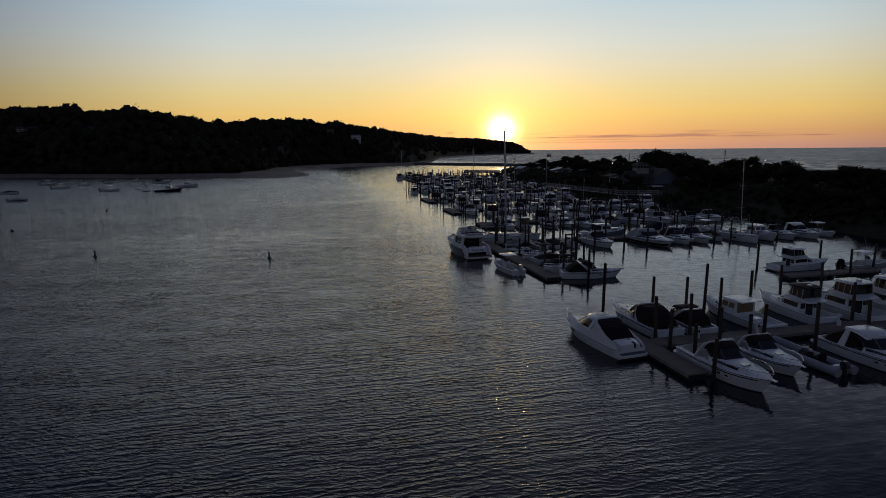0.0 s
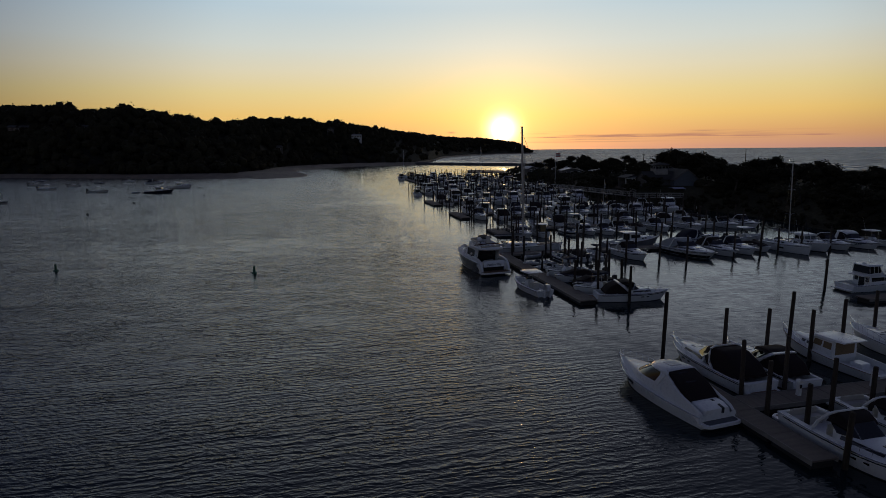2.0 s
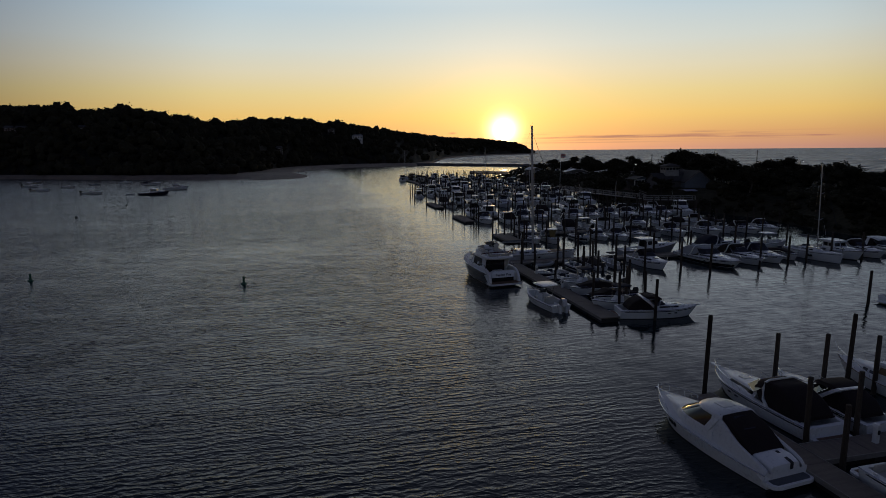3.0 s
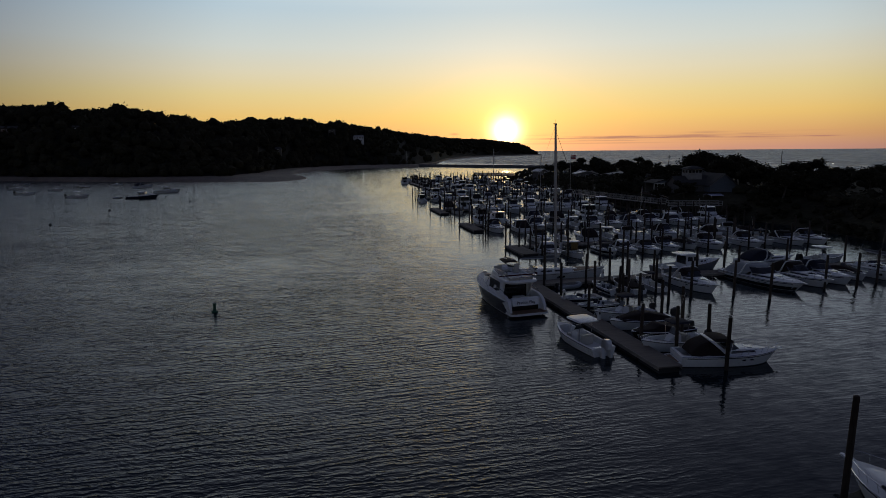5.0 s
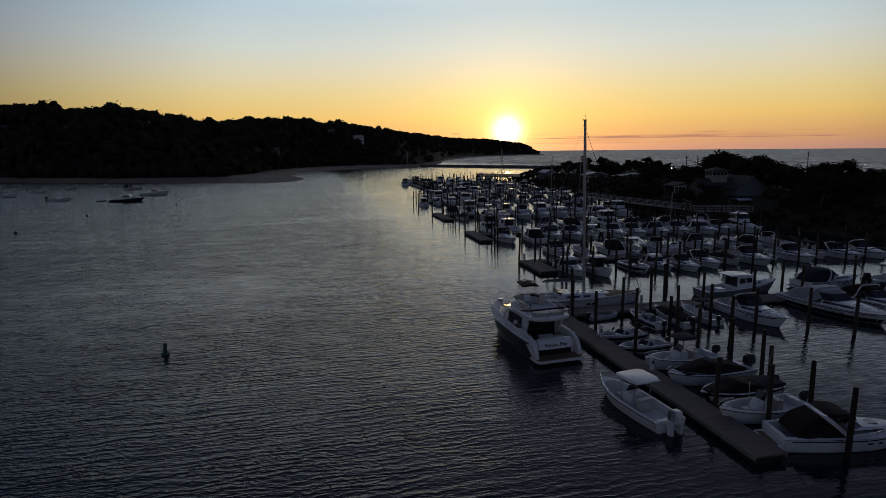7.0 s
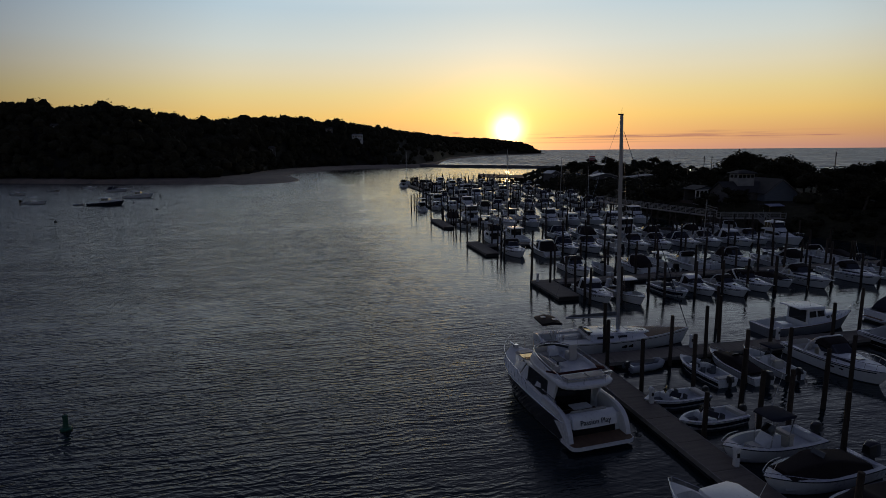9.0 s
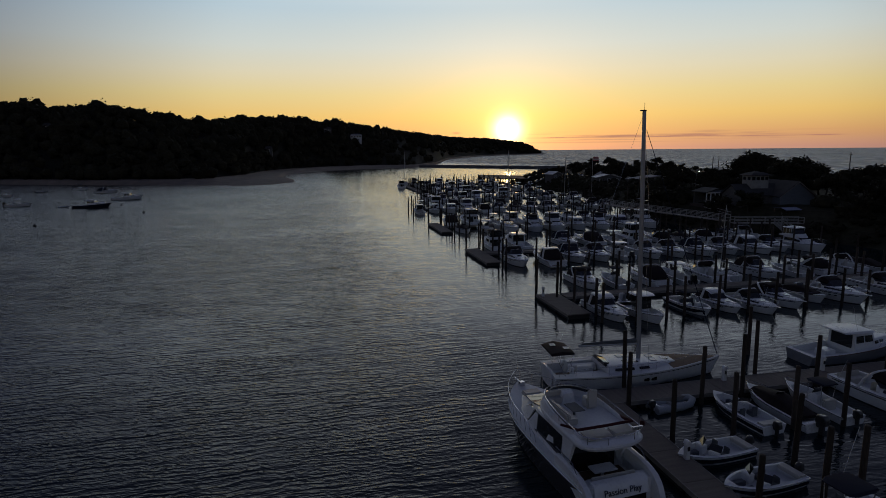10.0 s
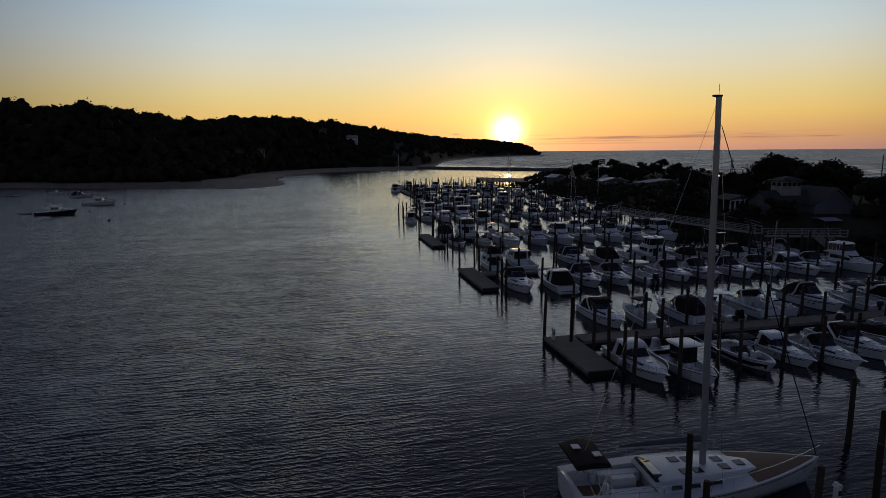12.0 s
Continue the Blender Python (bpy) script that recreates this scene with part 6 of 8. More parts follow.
def inflatable(label, L=3.4, B=1.6, group=BERTH, engine=True, console=False):
    """A rigid inflatable: horseshoe tube, floor, thwart and small engine."""
    root = thing("inflatable_boat", label, "dinghy", group)
    r = B * 0.15
    pts = [(B / 2 - r, -L / 2, r * 0.9), (B / 2 - r, L * 0.15, r * 0.95), (B * 0.30, L * 0.36, r * 1.3), (B * 0.12, L * 0.48, r * 1.8)]
    pts = pts + [(-x, y, z) for x, y, z in pts[::-1]]
    part("air_tube", tube(pts, r, 10), HYPALON, root, "grey inflated side tube", smooth=True)
    part("floor", loft([[(-B * 0.3, -L * 0.45, 0.0), (B * 0.3, -L * 0.45, 0.0), (B * 0.3, -L * 0.45, 0.12), (-B * 0.3, -L * 0.45, 0.12)], [(-B * 0.1, L * 0.4, 0.05), (B * 0.1, L * 0.4, 0.05), (B * 0.1, L * 0.4, 0.2), (-B * 0.1, L * 0.4, 0.2)]]), GELDECK, root)
    part("thwart", box(-B * 0.3, B * 0.3, -0.15, 0.15, r * 1.0, r * 1.3), VINYL, root, bevel=0.03)
    part("transom", box(-B * 0.3, B * 0.3, -L * 0.44, -L * 0.40, 0.0, r * 2.0), GEL, root)
    if console:
        part("console", cabin([(-0.4, 0.4, 0.34, 0.1, 0.9, 0), (0.2, 0.38, 0.3, 0.1, 1.05, 0), (0.55, 0.3, 0.22, 0.1, 0.7, 0)], 0.08), GREYHULL, root, smooth=True)
        part("jockey_seat", seat_shape(0, -1.1, 0.1, 0.9, 0.7, 0.6, 0.45), BLACKCANVAS, root, bevel=0.05)
        part("floor_mat", box(-B * 0.28, B * 0.28, -L * 0.4, L * 0.2, 0.14, 0.17), BLACKCANVAS, root)
    if engine:
        outboard(root, 0, -L * 0.44, r * 1.7, COWLBLACK, 0.6 if not console else 0.95)
    return root


def motor_yacht():
    """The flybridge yacht at the end of the long dock: dark-sided hull, glazed saloon, open bridge, name on the transom."""
    root = thing("motor_yacht", "white flybridge yacht with dark grey hull sides moored at a dock", "yacht", BERTH)
    L, B = 10.8, 4.2
    h = Hull(L, B, 1.50, 2.15, power=3.1, draft=0.7, transom=0.92, flare=0.84)
    part("hull", h.body(22), GEL, root, smooth=True)
    part("boot_stripe", h.band(0.0, 0.05), BOOT, root, "dark stripe at the waterline")
    part("hull_panel", h.band(0.07, 0.93, 0.03, 0.995), GREYHULL, root, "dark grey hull side", smooth=True)
    for sgn in (1, -1):
        part("hull_window", h.band(0.50, 0.70, 0.40, 0.72, 0.016, only=sgn), GLASS, root, "long dark hull window")
    part("foredeck", h.deck(0.22, 0.995, 0.08), GELDECK, root, smooth=True)
    part("cockpit", h.cockpit(0.06, 0.22, 0.25, 0.85), GELDECK, root)
    part("cockpit_sole", box(-B * 0.36, B * 0.36, h.y(0.065), h.y(0.215), 0.855, 0.875), TEAK, root, "teak cockpit sole")
    ys = h.y(0.0)
    # curved white panel that carries the name, over a dark plate that stands in for the recess's shade
    rows = []
    for z, dy in ((0.98, 0.0), (1.22, 0.07), (1.46, 0.14), (1.60, 0.22), (1.66, 0.34)):
        rows.append([(x, ys - 0.30 + dy + 0.06 * (x / (B * 0.33)) ** 2, z) for x in [B * 0.33 * k / 4 for k in range(-4, 5)]] + [(B * 0.33, ys + 0.3, z), (-B * 0.33, ys + 0.3, z)])
    part("transom", loft(rows), GEL, root, "white curved name panel", smooth=True)
    part("recess_shade", box(-B * 0.33, B * 0.33, ys - 0.05, ys - 0.012, 0.47, 0.97), GLASS, root, "dark plate standing in for shade under the name panel")
    for sx in (1, -1):
        prof = [(-0.75, 0.46, 0.50), (-0.62, 0.46, 0.98), (-0.40, 0.46, 1.36), (-0.12, 0.5, 1.62), (0.35, 0.8, 1.80), (0.9, 1.1, 1.90), (1.7, 1.3, 1.93), (2.5, 1.4, 1.95)]
        part("quarter_fin", loft([[(sx * B * 0.462, ys + dy, lo), (sx * B * 0.395, ys + dy, lo), (sx * B * 0.395, ys + dy, hi), (sx * B * 0.425, ys + dy, hi + 0.05), (sx * B * 0.462, ys + dy, hi)] for dy, lo, hi in prof]), GEL, root, smooth=True)
    b0 = B * 0.47
    part("swim_platform", loft([[(-b0 * k, ys + dy, 0.24), (b0 * k, ys + dy, 0.24), (b0 * k, ys + dy, 0.45), (-b0 * k, ys + dy, 0.45)] for dy, k in ((0.1, 1.0), (-0.85, 1.0), (-1.05, 0.97), (-1.17, 0.90), (-1.22, 0.78))]), GEL, root, smooth=False)
    part("platform_tread", loft([[(-b0 * k, ys + dy, 0.455), (b0 * k, ys + dy, 0.455), (b0 * k, ys + dy, 0.48), (-b0 * k, ys + dy, 0.48)] for dy, k in ((-0.04, 0.97), (-0.84, 0.97), (-1.03, 0.94), (-1.14, 0.87), (-1.18, 0.76))]), TEAK, root, "brown teak platform tread")
    z0 = h.sheer(0.3)
    st = [(h.y(0.22), B * 0.40, B * 0.37, z0 - 0.5, z0 + 1.45, 0), (h.y(0.46), B * 0.40, B * 0.36, z0 - 0.2, z0 + 1.45, 0), (h.y(0.60), B * 0.37, B * 0.31, z0, z0 + 1.35, -0.9), (h.y(0.74), B * 0.28, B * 0.18, h.sheer(0.74) - 0.05, h.sheer(0.74) + 0.55, -0.8), (h.y(0.86), B * 0.14, B * 0.07, h.sheer(0.86) - 0.05, h.sheer(0.86) + 0.18, -0.2)]
    saloon = part("saloon", cabin(st, 0.16), GEL, root, smooth=True)
    side_window("saloon_window", between(st[0], st[1], 0.03), between(st[0], st[1], 0.995), 0.34, 0.89, GLASS, saloon, "long curved saloon window")
    side_window("forward_window", between(st[1], st[2], 0.0), between(st[1], st[2], 0.995), 0.28, 0.88, GLASS, saloon, "dark forward side window")
    side_window("quarter_light", between(st[2], st[3], 0.0), between(st[2], st[3], 0.9), 0.24, 0.82, GLASS, saloon, "dark tapering side window")
    part("windscreen", loft([[(-B * 0.19, h.y(0.672), z0 + 0.90), (B * 0.19, h.y(0.672), z0 + 0.90), (B * 0.19, h.y(0.665), z0 + 0.84), (-B * 0.19, h.y(0.665), z0 + 0.84)],
                             [(-B * 0.28, h.y(0.52), z0 + 1.40), (B * 0.28, h.y(0.52), z0 + 1.40), (B * 0.28, h.y(0.515), z0 + 1.34), (-B * 0.28, h.y(0.515), z0 + 1.34)]]), GLASS, saloon, "raked dark windscreen")
    part("lower_windscreen", loft([[(-B * 0.15, h.y(0.765), z0 + 0.775), (B * 0.15, h.y(0.765), z0 + 0.775), (B * 0.15, h.y(0.765), z0 + 0.70), (-B * 0.15, h.y(0.765), z0 + 0.70)],
                                   [(-B * 0.19, h.y(0.676), z0 + 0.895), (B * 0.19, h.y(0.676), z0 + 0.895), (B * 0.19, h.y(0.676), z0 + 0.83), (-B * 0.19, h.y(0.676), z0 + 0.83)]]), GLASS, saloon, "dark glass panel ahead of the windscreen")
    part("aft_door", box(-B * 0.30, B * 0.30, h.y(0.215), h.y(0.222), 0.9, z0 + 1.2), GLASS, saloon, "wide dark glass saloon doors")
    part("cockpit_table", join(box(-0.6, 0.6, h.y(0.10), h.y(0.16), 1.45, 1.52), box(-0.06, 0.06, h.y(0.125), h.y(0.135), 0.86, 1.45)), PAINT, root)
    part("cockpit_bench", seat_shape(0, h.y(0.08), 0.86, B * 0.55, 0.5, 0.42, 0.4), VINYL, root, bevel=0.05)
    zb = z0 + 1.45
    y0, y1 = h.y(0.015), h.y(0.575)
    over = [egg_ring(z, B * w, y1 - d, y0 + d * 0.6, 3.3 - d, 0.9) for z, w, d in ((zb - 0.10, 0.36, 0.5), (zb - 0.02, 0.395, 0.12), (zb + 0.10, 0.405, 0.0), (zb + 0.20, 0.40, 0.03), (zb + 0.26, 0.385, 0.15))]
    fly = part("flying_bridge", loft(over), GEL, root, "rounded white bridge deck", smooth=True)
    plan = egg_ring(0, B * 0.388, y1 - 0.06, h.y(0.16), 3.2, n=18)
    plan = [plan[-1]] + plan[:-1]
    climb = lambda y: 0.14 + 0.24 * smooth01((y - h.y(0.12)) / (h.y(0.46) - h.y(0.12)))
    lean = lambda p, k, dz: (p[0] * k, (p[1] - y0) * (0.5 + 0.5 * k) + y0, zb + dz)
    part("bridge_coaming", loft([[lean(p, 1.0, 0.22), lean(p, 0.90, 0.25), lean(p, 0.88, 0.21 + climb(p[1])), lean(p, 0.905, 0.25 + climb(p[1])), lean(p, 0.945, 0.22 + climb(p[1]))] for p in plan]), GEL, fly, "white coaming curving round the bridge", smooth=True)
    brow = plan[5:15]
    part("bridge_screen", loft([[lean(p, 0.91, 0.24 + climb(p[1])), lean(p, 0.90, 0.24 + climb(p[1])), lean(p, 0.84, 0.46 + climb(p[1])), lean(p, 0.85, 0.46 + climb(p[1]))] for p in brow]), GLASS, fly, "low tinted wind deflector", smooth=True)
    part("bridge_sole", box(-B * 0.335, B * 0.335, h.y(0.10), h.y(0.44), zb + 0.262, zb + 0.285), GELDECK, fly, "pale bridge deck")
    part("bridge_lounge", join(box(-B * 0.325, -B * 0.18, h.y(0.22), h.y(0.40), zb + 0.288, zb + 0.60), box(-B * 0.325, -B * 0.27, h.y(0.22), h.y(0.40), zb + 0.60, zb + 0.86)), VINYL, fly, "pale settee along the bridge side", bevel=0.06)
    part("forward_settee", join(box(-B * 0.28, B * 0.04, h.y(0.435), h.y(0.475), zb + 0.288, zb + 0.60), box(-B * 0.27, B * 0.03, h.y(0.468), h.y(0.48), zb + 0.60, zb + 0.90)), VINYL, fly, bevel=0.05)
    part("bridge_table", join(box(-B * 0.17, -B * 0.02, h.y(0.27), h.y(0.36), zb + 0.66, zb + 0.70), pillar(-B * 0.095, h.y(0.315), zb + 0.288, zb + 0.66, 0.06)), GREYCOVER, fly, "small grey table")
    part("sun_pad", join(box(-B * 0.31, B * 0.02, h.y(0.065), h.y(0.14), zb + 0.288, zb + 0.46), box(B * 0.03, B * 0.31, h.y(0.065), h.y(0.14), zb + 0.288, zb + 0.46)), VINYL, fly, "grey sun pads", bevel=0.08)
    part("helm_console", cabin([(h.y(0.43), 0.36, 0.3, zb + 0.28, zb + 0.85, 0), (h.y(0.46), 0.36, 0.28, zb + 0.28, zb + 0.95, 0)], 0.06), GEL, fly)
    part("helm_seat", seat_shape(B * 0.2, h.y(0.38), zb + 0.28, 0.55, 0.5, 0.5, 0.5), VINYL, fly, bevel=0.05)
    hoop = [(B * 0.375, h.y(0.24), zb + 0.32), (B * 0.345, h.y(0.17), zb + 0.50), (B * 0.345, h.y(0.125), zb + 0.62), (0, h.y(0.115), zb + 0.66), (-B * 0.345, h.y(0.125), zb + 0.62), (-B * 0.345, h.y(0.17), zb + 0.50), (-B * 0.375, h.y(0.24), zb + 0.32)]
    part("folded_bimini", tube(hoop, 0.07, 7), WINE, fly, "folded dark red sunshade", smooth=True)
    loop = egg_ring(0, B * 0.37, y1 - 0.35, y0 + 0.08, 3.0, 0.8, 12)
    lift = lambda y: zb + 0.60 + 0.26 * smooth01((y - h.y(0.1)) / (h.y(0.45) - h.y(0.1)))
    rail = [(x, y, lift(y)) for x, y, _ in loop]
    part("bridge_rail", join(tube(rail, 0.024, 5, True), *[tube([p, (p[0], p[1], zb + 0.26)], 0.018, 4) for p in rail[::3]]), STEEL, fly, smooth=True)
    part("aft_flag_staff", join(tube([(B * 0.30, h.y(0.06), zb + 0.2), (B * 0.30, h.y(0.05), zb + 1.3)], 0.014, 4), box(B * 0.24, B * 0.36, h.y(0.055), h.y(0.065), zb + 0.55, zb + 0.7)), STEEL, fly)
    part("ensign", loft([[(B * 0.30 + x, h.y(0.05) - 0.05 + 0.05 * math.sin(x * 9), zb + 0.85 - 0.4 * x + dz) for dz in (0, 0.2)] + [(B * 0.30 + x, h.y(0.05) - 0.035 + 0.05 * math.sin(x * 9), zb + 0.85 - 0.4 * x + dz) for dz in (0.2, 0)] for x in (0.0, 0.1, 0.2, 0.28)]), WINE, fly, "small limp flag on the stern staff")
    for sx in (1, -1):
        part("bridge_support", loft([[(sx * B * 0.36, h.y(0.20), z0 - 0.3), (sx * B * 0.33, h.y(0.20), z0 - 0.3), (sx * B * 0.33, h.y(0.225), z0 - 0.3), (sx * B * 0.36, h.y(0.225), z0 - 0.3)], [(sx * B * 0.38, h.y(0.13), zb - 0.05), (sx * B * 0.34, h.y(0.13), zb - 0.05), (sx * B * 0.34, h.y(0.225), zb - 0.05), (sx * B * 0.38, h.y(0.225), zb - 0.05)]]), GEL, root)
        part("stern_rail", tube([(sx * B * 0.44, h.y(0.06), 1.9), (sx * B * 0.44, h.y(0.10), 2.25), (sx * B * 0.44, h.y(0.24), 2.3)], 0.02, 5), STEEL, root, smooth=True)
    part("fore_lounge", box(-B * 0.13, B * 0.13, h.y(0.785), h.y(0.85), h.sheer(0.8) + 0.15, h.sheer(0.8) + 0.38), VINYL, root, "pale sun lounge on the foredeck", bevel=0.08)
    part("anchor_windlass", join(box(-0.15, 0.15, h.y(0.93), h.y(0.955), h.sheer(0.94) + 0.05, h.sheer(0.94) + 0.3), tube([(0, h.y(0.955), h.sheer(0.95) + 0.15), (0, h.y(1.0) + 0.3, h.fb + 0.12)], 0.05, 6)), STEEL, root, smooth=True)
    part("bow_rail", h.rail(0.40, 0.985, 0.75, 12), STEEL, root, smooth=True)
    part("bow_staff", tube([(0, h.y(0.99), h.fb + 0.7), (0, h.y(1.0) + 0.2, h.fb + 1.5)], 0.014, 4), STEEL, root)
    part("rub_rail", h.rub_rail(0.93), STEEL, root, smooth=True)
    # the name across the transom
    cu = bpy.data.curves.new("boat_name", "FONT")
    cu.body, cu.size, cu.extrude, cu.align_x = "Passion Play", 0.40, 0.012, "CENTER"
    text = bpy.data.objects.new("boat_name", cu)
    scene.collection.objects.link(text)
    bpy.context.view_layer.update()
    dg = bpy.context.evaluated_depsgraph_get()
    me = bpy.data.meshes.new_from_object(text.evaluated_get(dg))
    bpy.data.objects.remove(text)
    me.materials.clear()
    me.materials.append(LETTER)
    name = new("boat_name", me)
    name.parent = root
    name["label"] = "dark serif-like lettering on the transom"
    name.matrix_basis = pose(0, ys - 0.272, 1.16, 73.0, 0, 0)
    return root

# ---------------------------------------------------------------- the fleet
KINDS = {
    "black": lambda: express_cruiser("white cabin cruiser with a black canvas cockpit cover"),
    "black_small": lambda: express_cruiser("small white cabin cruiser with black canvas cover", 7.5, 2.65),
    "raked": lambda: express_cruiser("white cabin cruiser with raked arch and black canvas", 8.2, 2.8, BLACKCANVAS, aft_arch=True),
    "navy": lambda: express_cruiser("white cabin cruiser with a navy canvas cockpit cover", 8.2, 3.0, NAVYCANVAS),
    "open": lambda: express_cruiser("white open-cockpit cruiser with a smoked windscreen", 8.0, 3.0, None),
    "hard": lambda: express_cruiser("white sport cruiser with hardtop and black aft curtain", 9.0, 3.05, BLACKCANVAS, True),
    "darkhull": lambda: express_cruiser("large white cruiser with broad black side band and grey cover", 10.8, 4.0, HYPALON, False, GEL, NAVY, broad_band=BLACKHULL),
    "console": lambda: center_console("white centre-console fishing boat with hard top"),
    "console_one": lambda: center_console("small white centre-console boat with dark canvas top", 6.2, 2.3, NAVYCANVAS, 1),
    "console_dark": lambda: center_console("white fishing boat with white top and dark side curtains", 7.0, 2.4, GEL, 2, COWLWHITE, curtains=True),
    "console_covered": lambda: center_console("white open fishing boat under a dark fitted cover", 6.8, 2.4, None, 1, COWLBLACK, GEL, BLACKCANVAS),
    "console_white": lambda: center_console("white centre-console boat with twin white outboards", 6.5, 2.4, GEL, 2, COWLWHITE),
    "bowrider": lambda: runabout("small white bowrider with dark side band"),
    "bowrider_covered": lambda: runabout("small dark-sided runabout under a fitted black cover", 6.0, 2.35, BLACKHULL, GEL, BLACKCANVAS),
    "bowrider_top": lambda: runabout("small white runabout with dark sunshade", 6.2, 2.4, GEL, NAVY, None, NAVYCANVAS),
    "fly": lambda: flybridge_cruiser("white flybridge cruiser with curtained upper bridge"),
    "fly_dark": lambda: flybridge_cruiser("white flybridge cruiser with black canvas bridge top", 10.0, 3.5, BLACKCANVAS, GEL, BERTH, BLACKCANVAS),
    "pilot": lambda: pilothouse_boat("white downeast boat with wheelhouse and trunk cabin"),
    "sloop": lambda: sail_yacht("small white sloop with furled sails and bare mast", 8.0, 2.7, 11.0, False, GEL, BERTH, None),
}
STOCK, PLAIN = {}, {}


def berth(kind, u, v, turn, label=""):
    """Puts a boat of a kind at (u, v), its middle there; turn 0 has the bow up the channel."""
    m = at(u, v, 0.0, turn)
    if kind not in STOCK:
        ob = STOCK[kind] = KINDS[kind]()
        PLAIN[kind] = ob["label"]
        ob.matrix_basis = m
    else:
        ob = copy_thing(STOCK[kind], m)
        ob["label"] = PLAIN[kind]
    if label:
        ob["label"] = label
    return ob


# ---------------------------------------------------------------- docks and piles
SECTION = {}


def dock(u0, u1, v0, v1, label, along_v, z=0.52, step=3.05):
    """A floating dock of boarded sections on dark floats, with an edge board."""
    root = thing("floating_dock", label, "dock", "floating docks of the marina")
    root.matrix_basis = at(u0, v0)
    length, width = ((v1 - v0), (u1 - u0)) if along_v else ((u1 - u0), (v1 - v0))
    n = max(1, round(length / step))
    d = length / n
    key = (round(d, 3), round(width, 3))
    if key not in SECTION:
        def mesh_of(name, shape, m):
            ob = part(name, shape, m)
            me = ob.data
            bpy.data.objects.remove(ob)
            return me
        SECTION[key] = (mesh_of("deck_section", box(0.03, width - 0.03, 0.012, d - 0.012, -0.09, 0), BOARDS),
                        mesh_of("edge_board", join(box(0, 0.05, 0.0, d - 0.02, -0.24, 0.03), box(width - 0.05, width, 0.0, d - 0.02, -0.24, 0.03)), GREYWOOD),
                        mesh_of("float", box(0.12, width - 0.12, 0.15, d - 0.15, -0.75, -0.1), RUBBER))
    for i in range(n):
        for name, me in zip(("deck_section", "edge_board", "float"), SECTION[key]):
            ob = new(name, me)
            ob.parent = root
            ob.matrix_basis = pose(0, i * d, z) if along_v else pose(i * d, width, z, 0, 0, -90)
    return root


def make_pile(seed, h, r=0.14):
    rng = random.Random(seed)
    rings = []
    for k, z in enumerate((-1.2, 0.0, 0.6, h * 0.5, h - 0.12, h - 0.02, h)):
        f = (1.12, 1.08, 1.03, 1.0, 0.95, 0.9, 0.7)[k]
        rings.append([(r * f * math.cos(a) * rng.uniform(0.94, 1.05) + 0.02 * z * (seed % 3 - 1) * 0.4, r * f * math.sin(a) * rng.uniform(0.94, 1.05), z) for a in [2 * math.pi * j / 10 for j in range(10)]])
    ob = part("mooring_post", loft(rings), PILE, smooth=True)
    me = ob.data
    bpy.data.objects.remove(ob)
    return me


PILES = {h: [make_pile(s + int(h * 10), h) for s in range(3)] for h in (3.0, 3.5, 3.9, 4.4, 5.0, 5.4)}
prng = random.Random(21)
PILE_SPOTS, FAR_PILES = [], []


def pile(u, v, h=3.9):
    h = min(PILES, key=lambda k: abs(k - h))
    for a, b in PILE_SPOTS:
        if abs(a - u) + abs(b - v) < 0.5:
            return
    PILE_SPOTS.append((u, v))
    if v > 195:
        FAR_PILES.append((u, v, h))
        return
    ob = new("mooring_post", prng.choice(PILES[h]))
    ob.matrix_basis = at(u, v, 0, prng.uniform(0, 360), prng.uniform(-1.5, 1.5))
    tagged(ob, "weathered dark timber mooring pile standing in the water", "pile", "mooring piles")


def make_pedestal():
    root = thing("power_pedestal", "small white power post standing on the dock", "power post", "dock power posts")
    part("post", cabin([(-0.12, 0.11, 0.1, 0, 0.85, 0), (0.12, 0.11, 0.1, 0, 0.85, 0)], 0.03), PAINT, root)
    part("cap", cabin([(-0.16, 0.15, 0.1, 0.85, 1.02, 0), (0.16, 0.15, 0.1, 0.85, 1.02, 0)], 0.05), PAINT, root)
    part("socket", box(-0.06, 0.06, -0.16, -0.115, 0.5, 0.72), RUBBER, root)
    return root


PEDESTAL = []


def pedestal(u, v, z=0.52):
    m = at(u, v, z)
    if not PEDESTAL:
        PEDESTAL.append(make_pedestal())
        PEDESTAL[0].matrix_basis = m
    else:
        copy_thing(PEDESTAL[0], m)


# first pier
dock(24.8, 26.4, 33.4, 47.6, "grey boarded floating dock end beside a white cruiser", True)
dock(26.42, 80.0, 39.2, 40.9, "long grey boarded floating dock between two rows of boats", False)
C = sport_coupe("white sport cruiser with black aft curtain moored outside the dock")
C.matrix_basis = at(23.05, 43.0, 0, 6.5)
berth("black", 28.8, 45.9, 2, "white cabin cruiser with a large black canvas cockpit cover")
berth("raked", 32.2, 45.0, 0).scale = (0.92, 0.92, 0.92)
D = pilothouse_boat("white trawler-style boat with tan window covers", 10.2, 3.4, GEL, BERTH, TANCANVAS)
D.matrix_basis = at(38.4, 45.4, 0, 4)
D.scale = (0.87, 0.87, 0.87)
berth("fly_dark", 44.6, 45.6, 0).scale = (0.84, 0.84, 0.84)
berth("fly", 49.3, 45.2, 0).scale = (0.93, 0.93, 0.93)
berth("fly", 54.2, 45.4, 0)
berth("open", 28.25, 33.9, 181)
berth("open", 32.5, 35.3, 178).scale = (0.88, 0.88, 0.88)
R = inflatable("large grey inflatable with console and outboard engine", 7.4, 2.5, BERTH, True, True)
R.matrix_basis = at(35.8, 34.9, 0, 4)
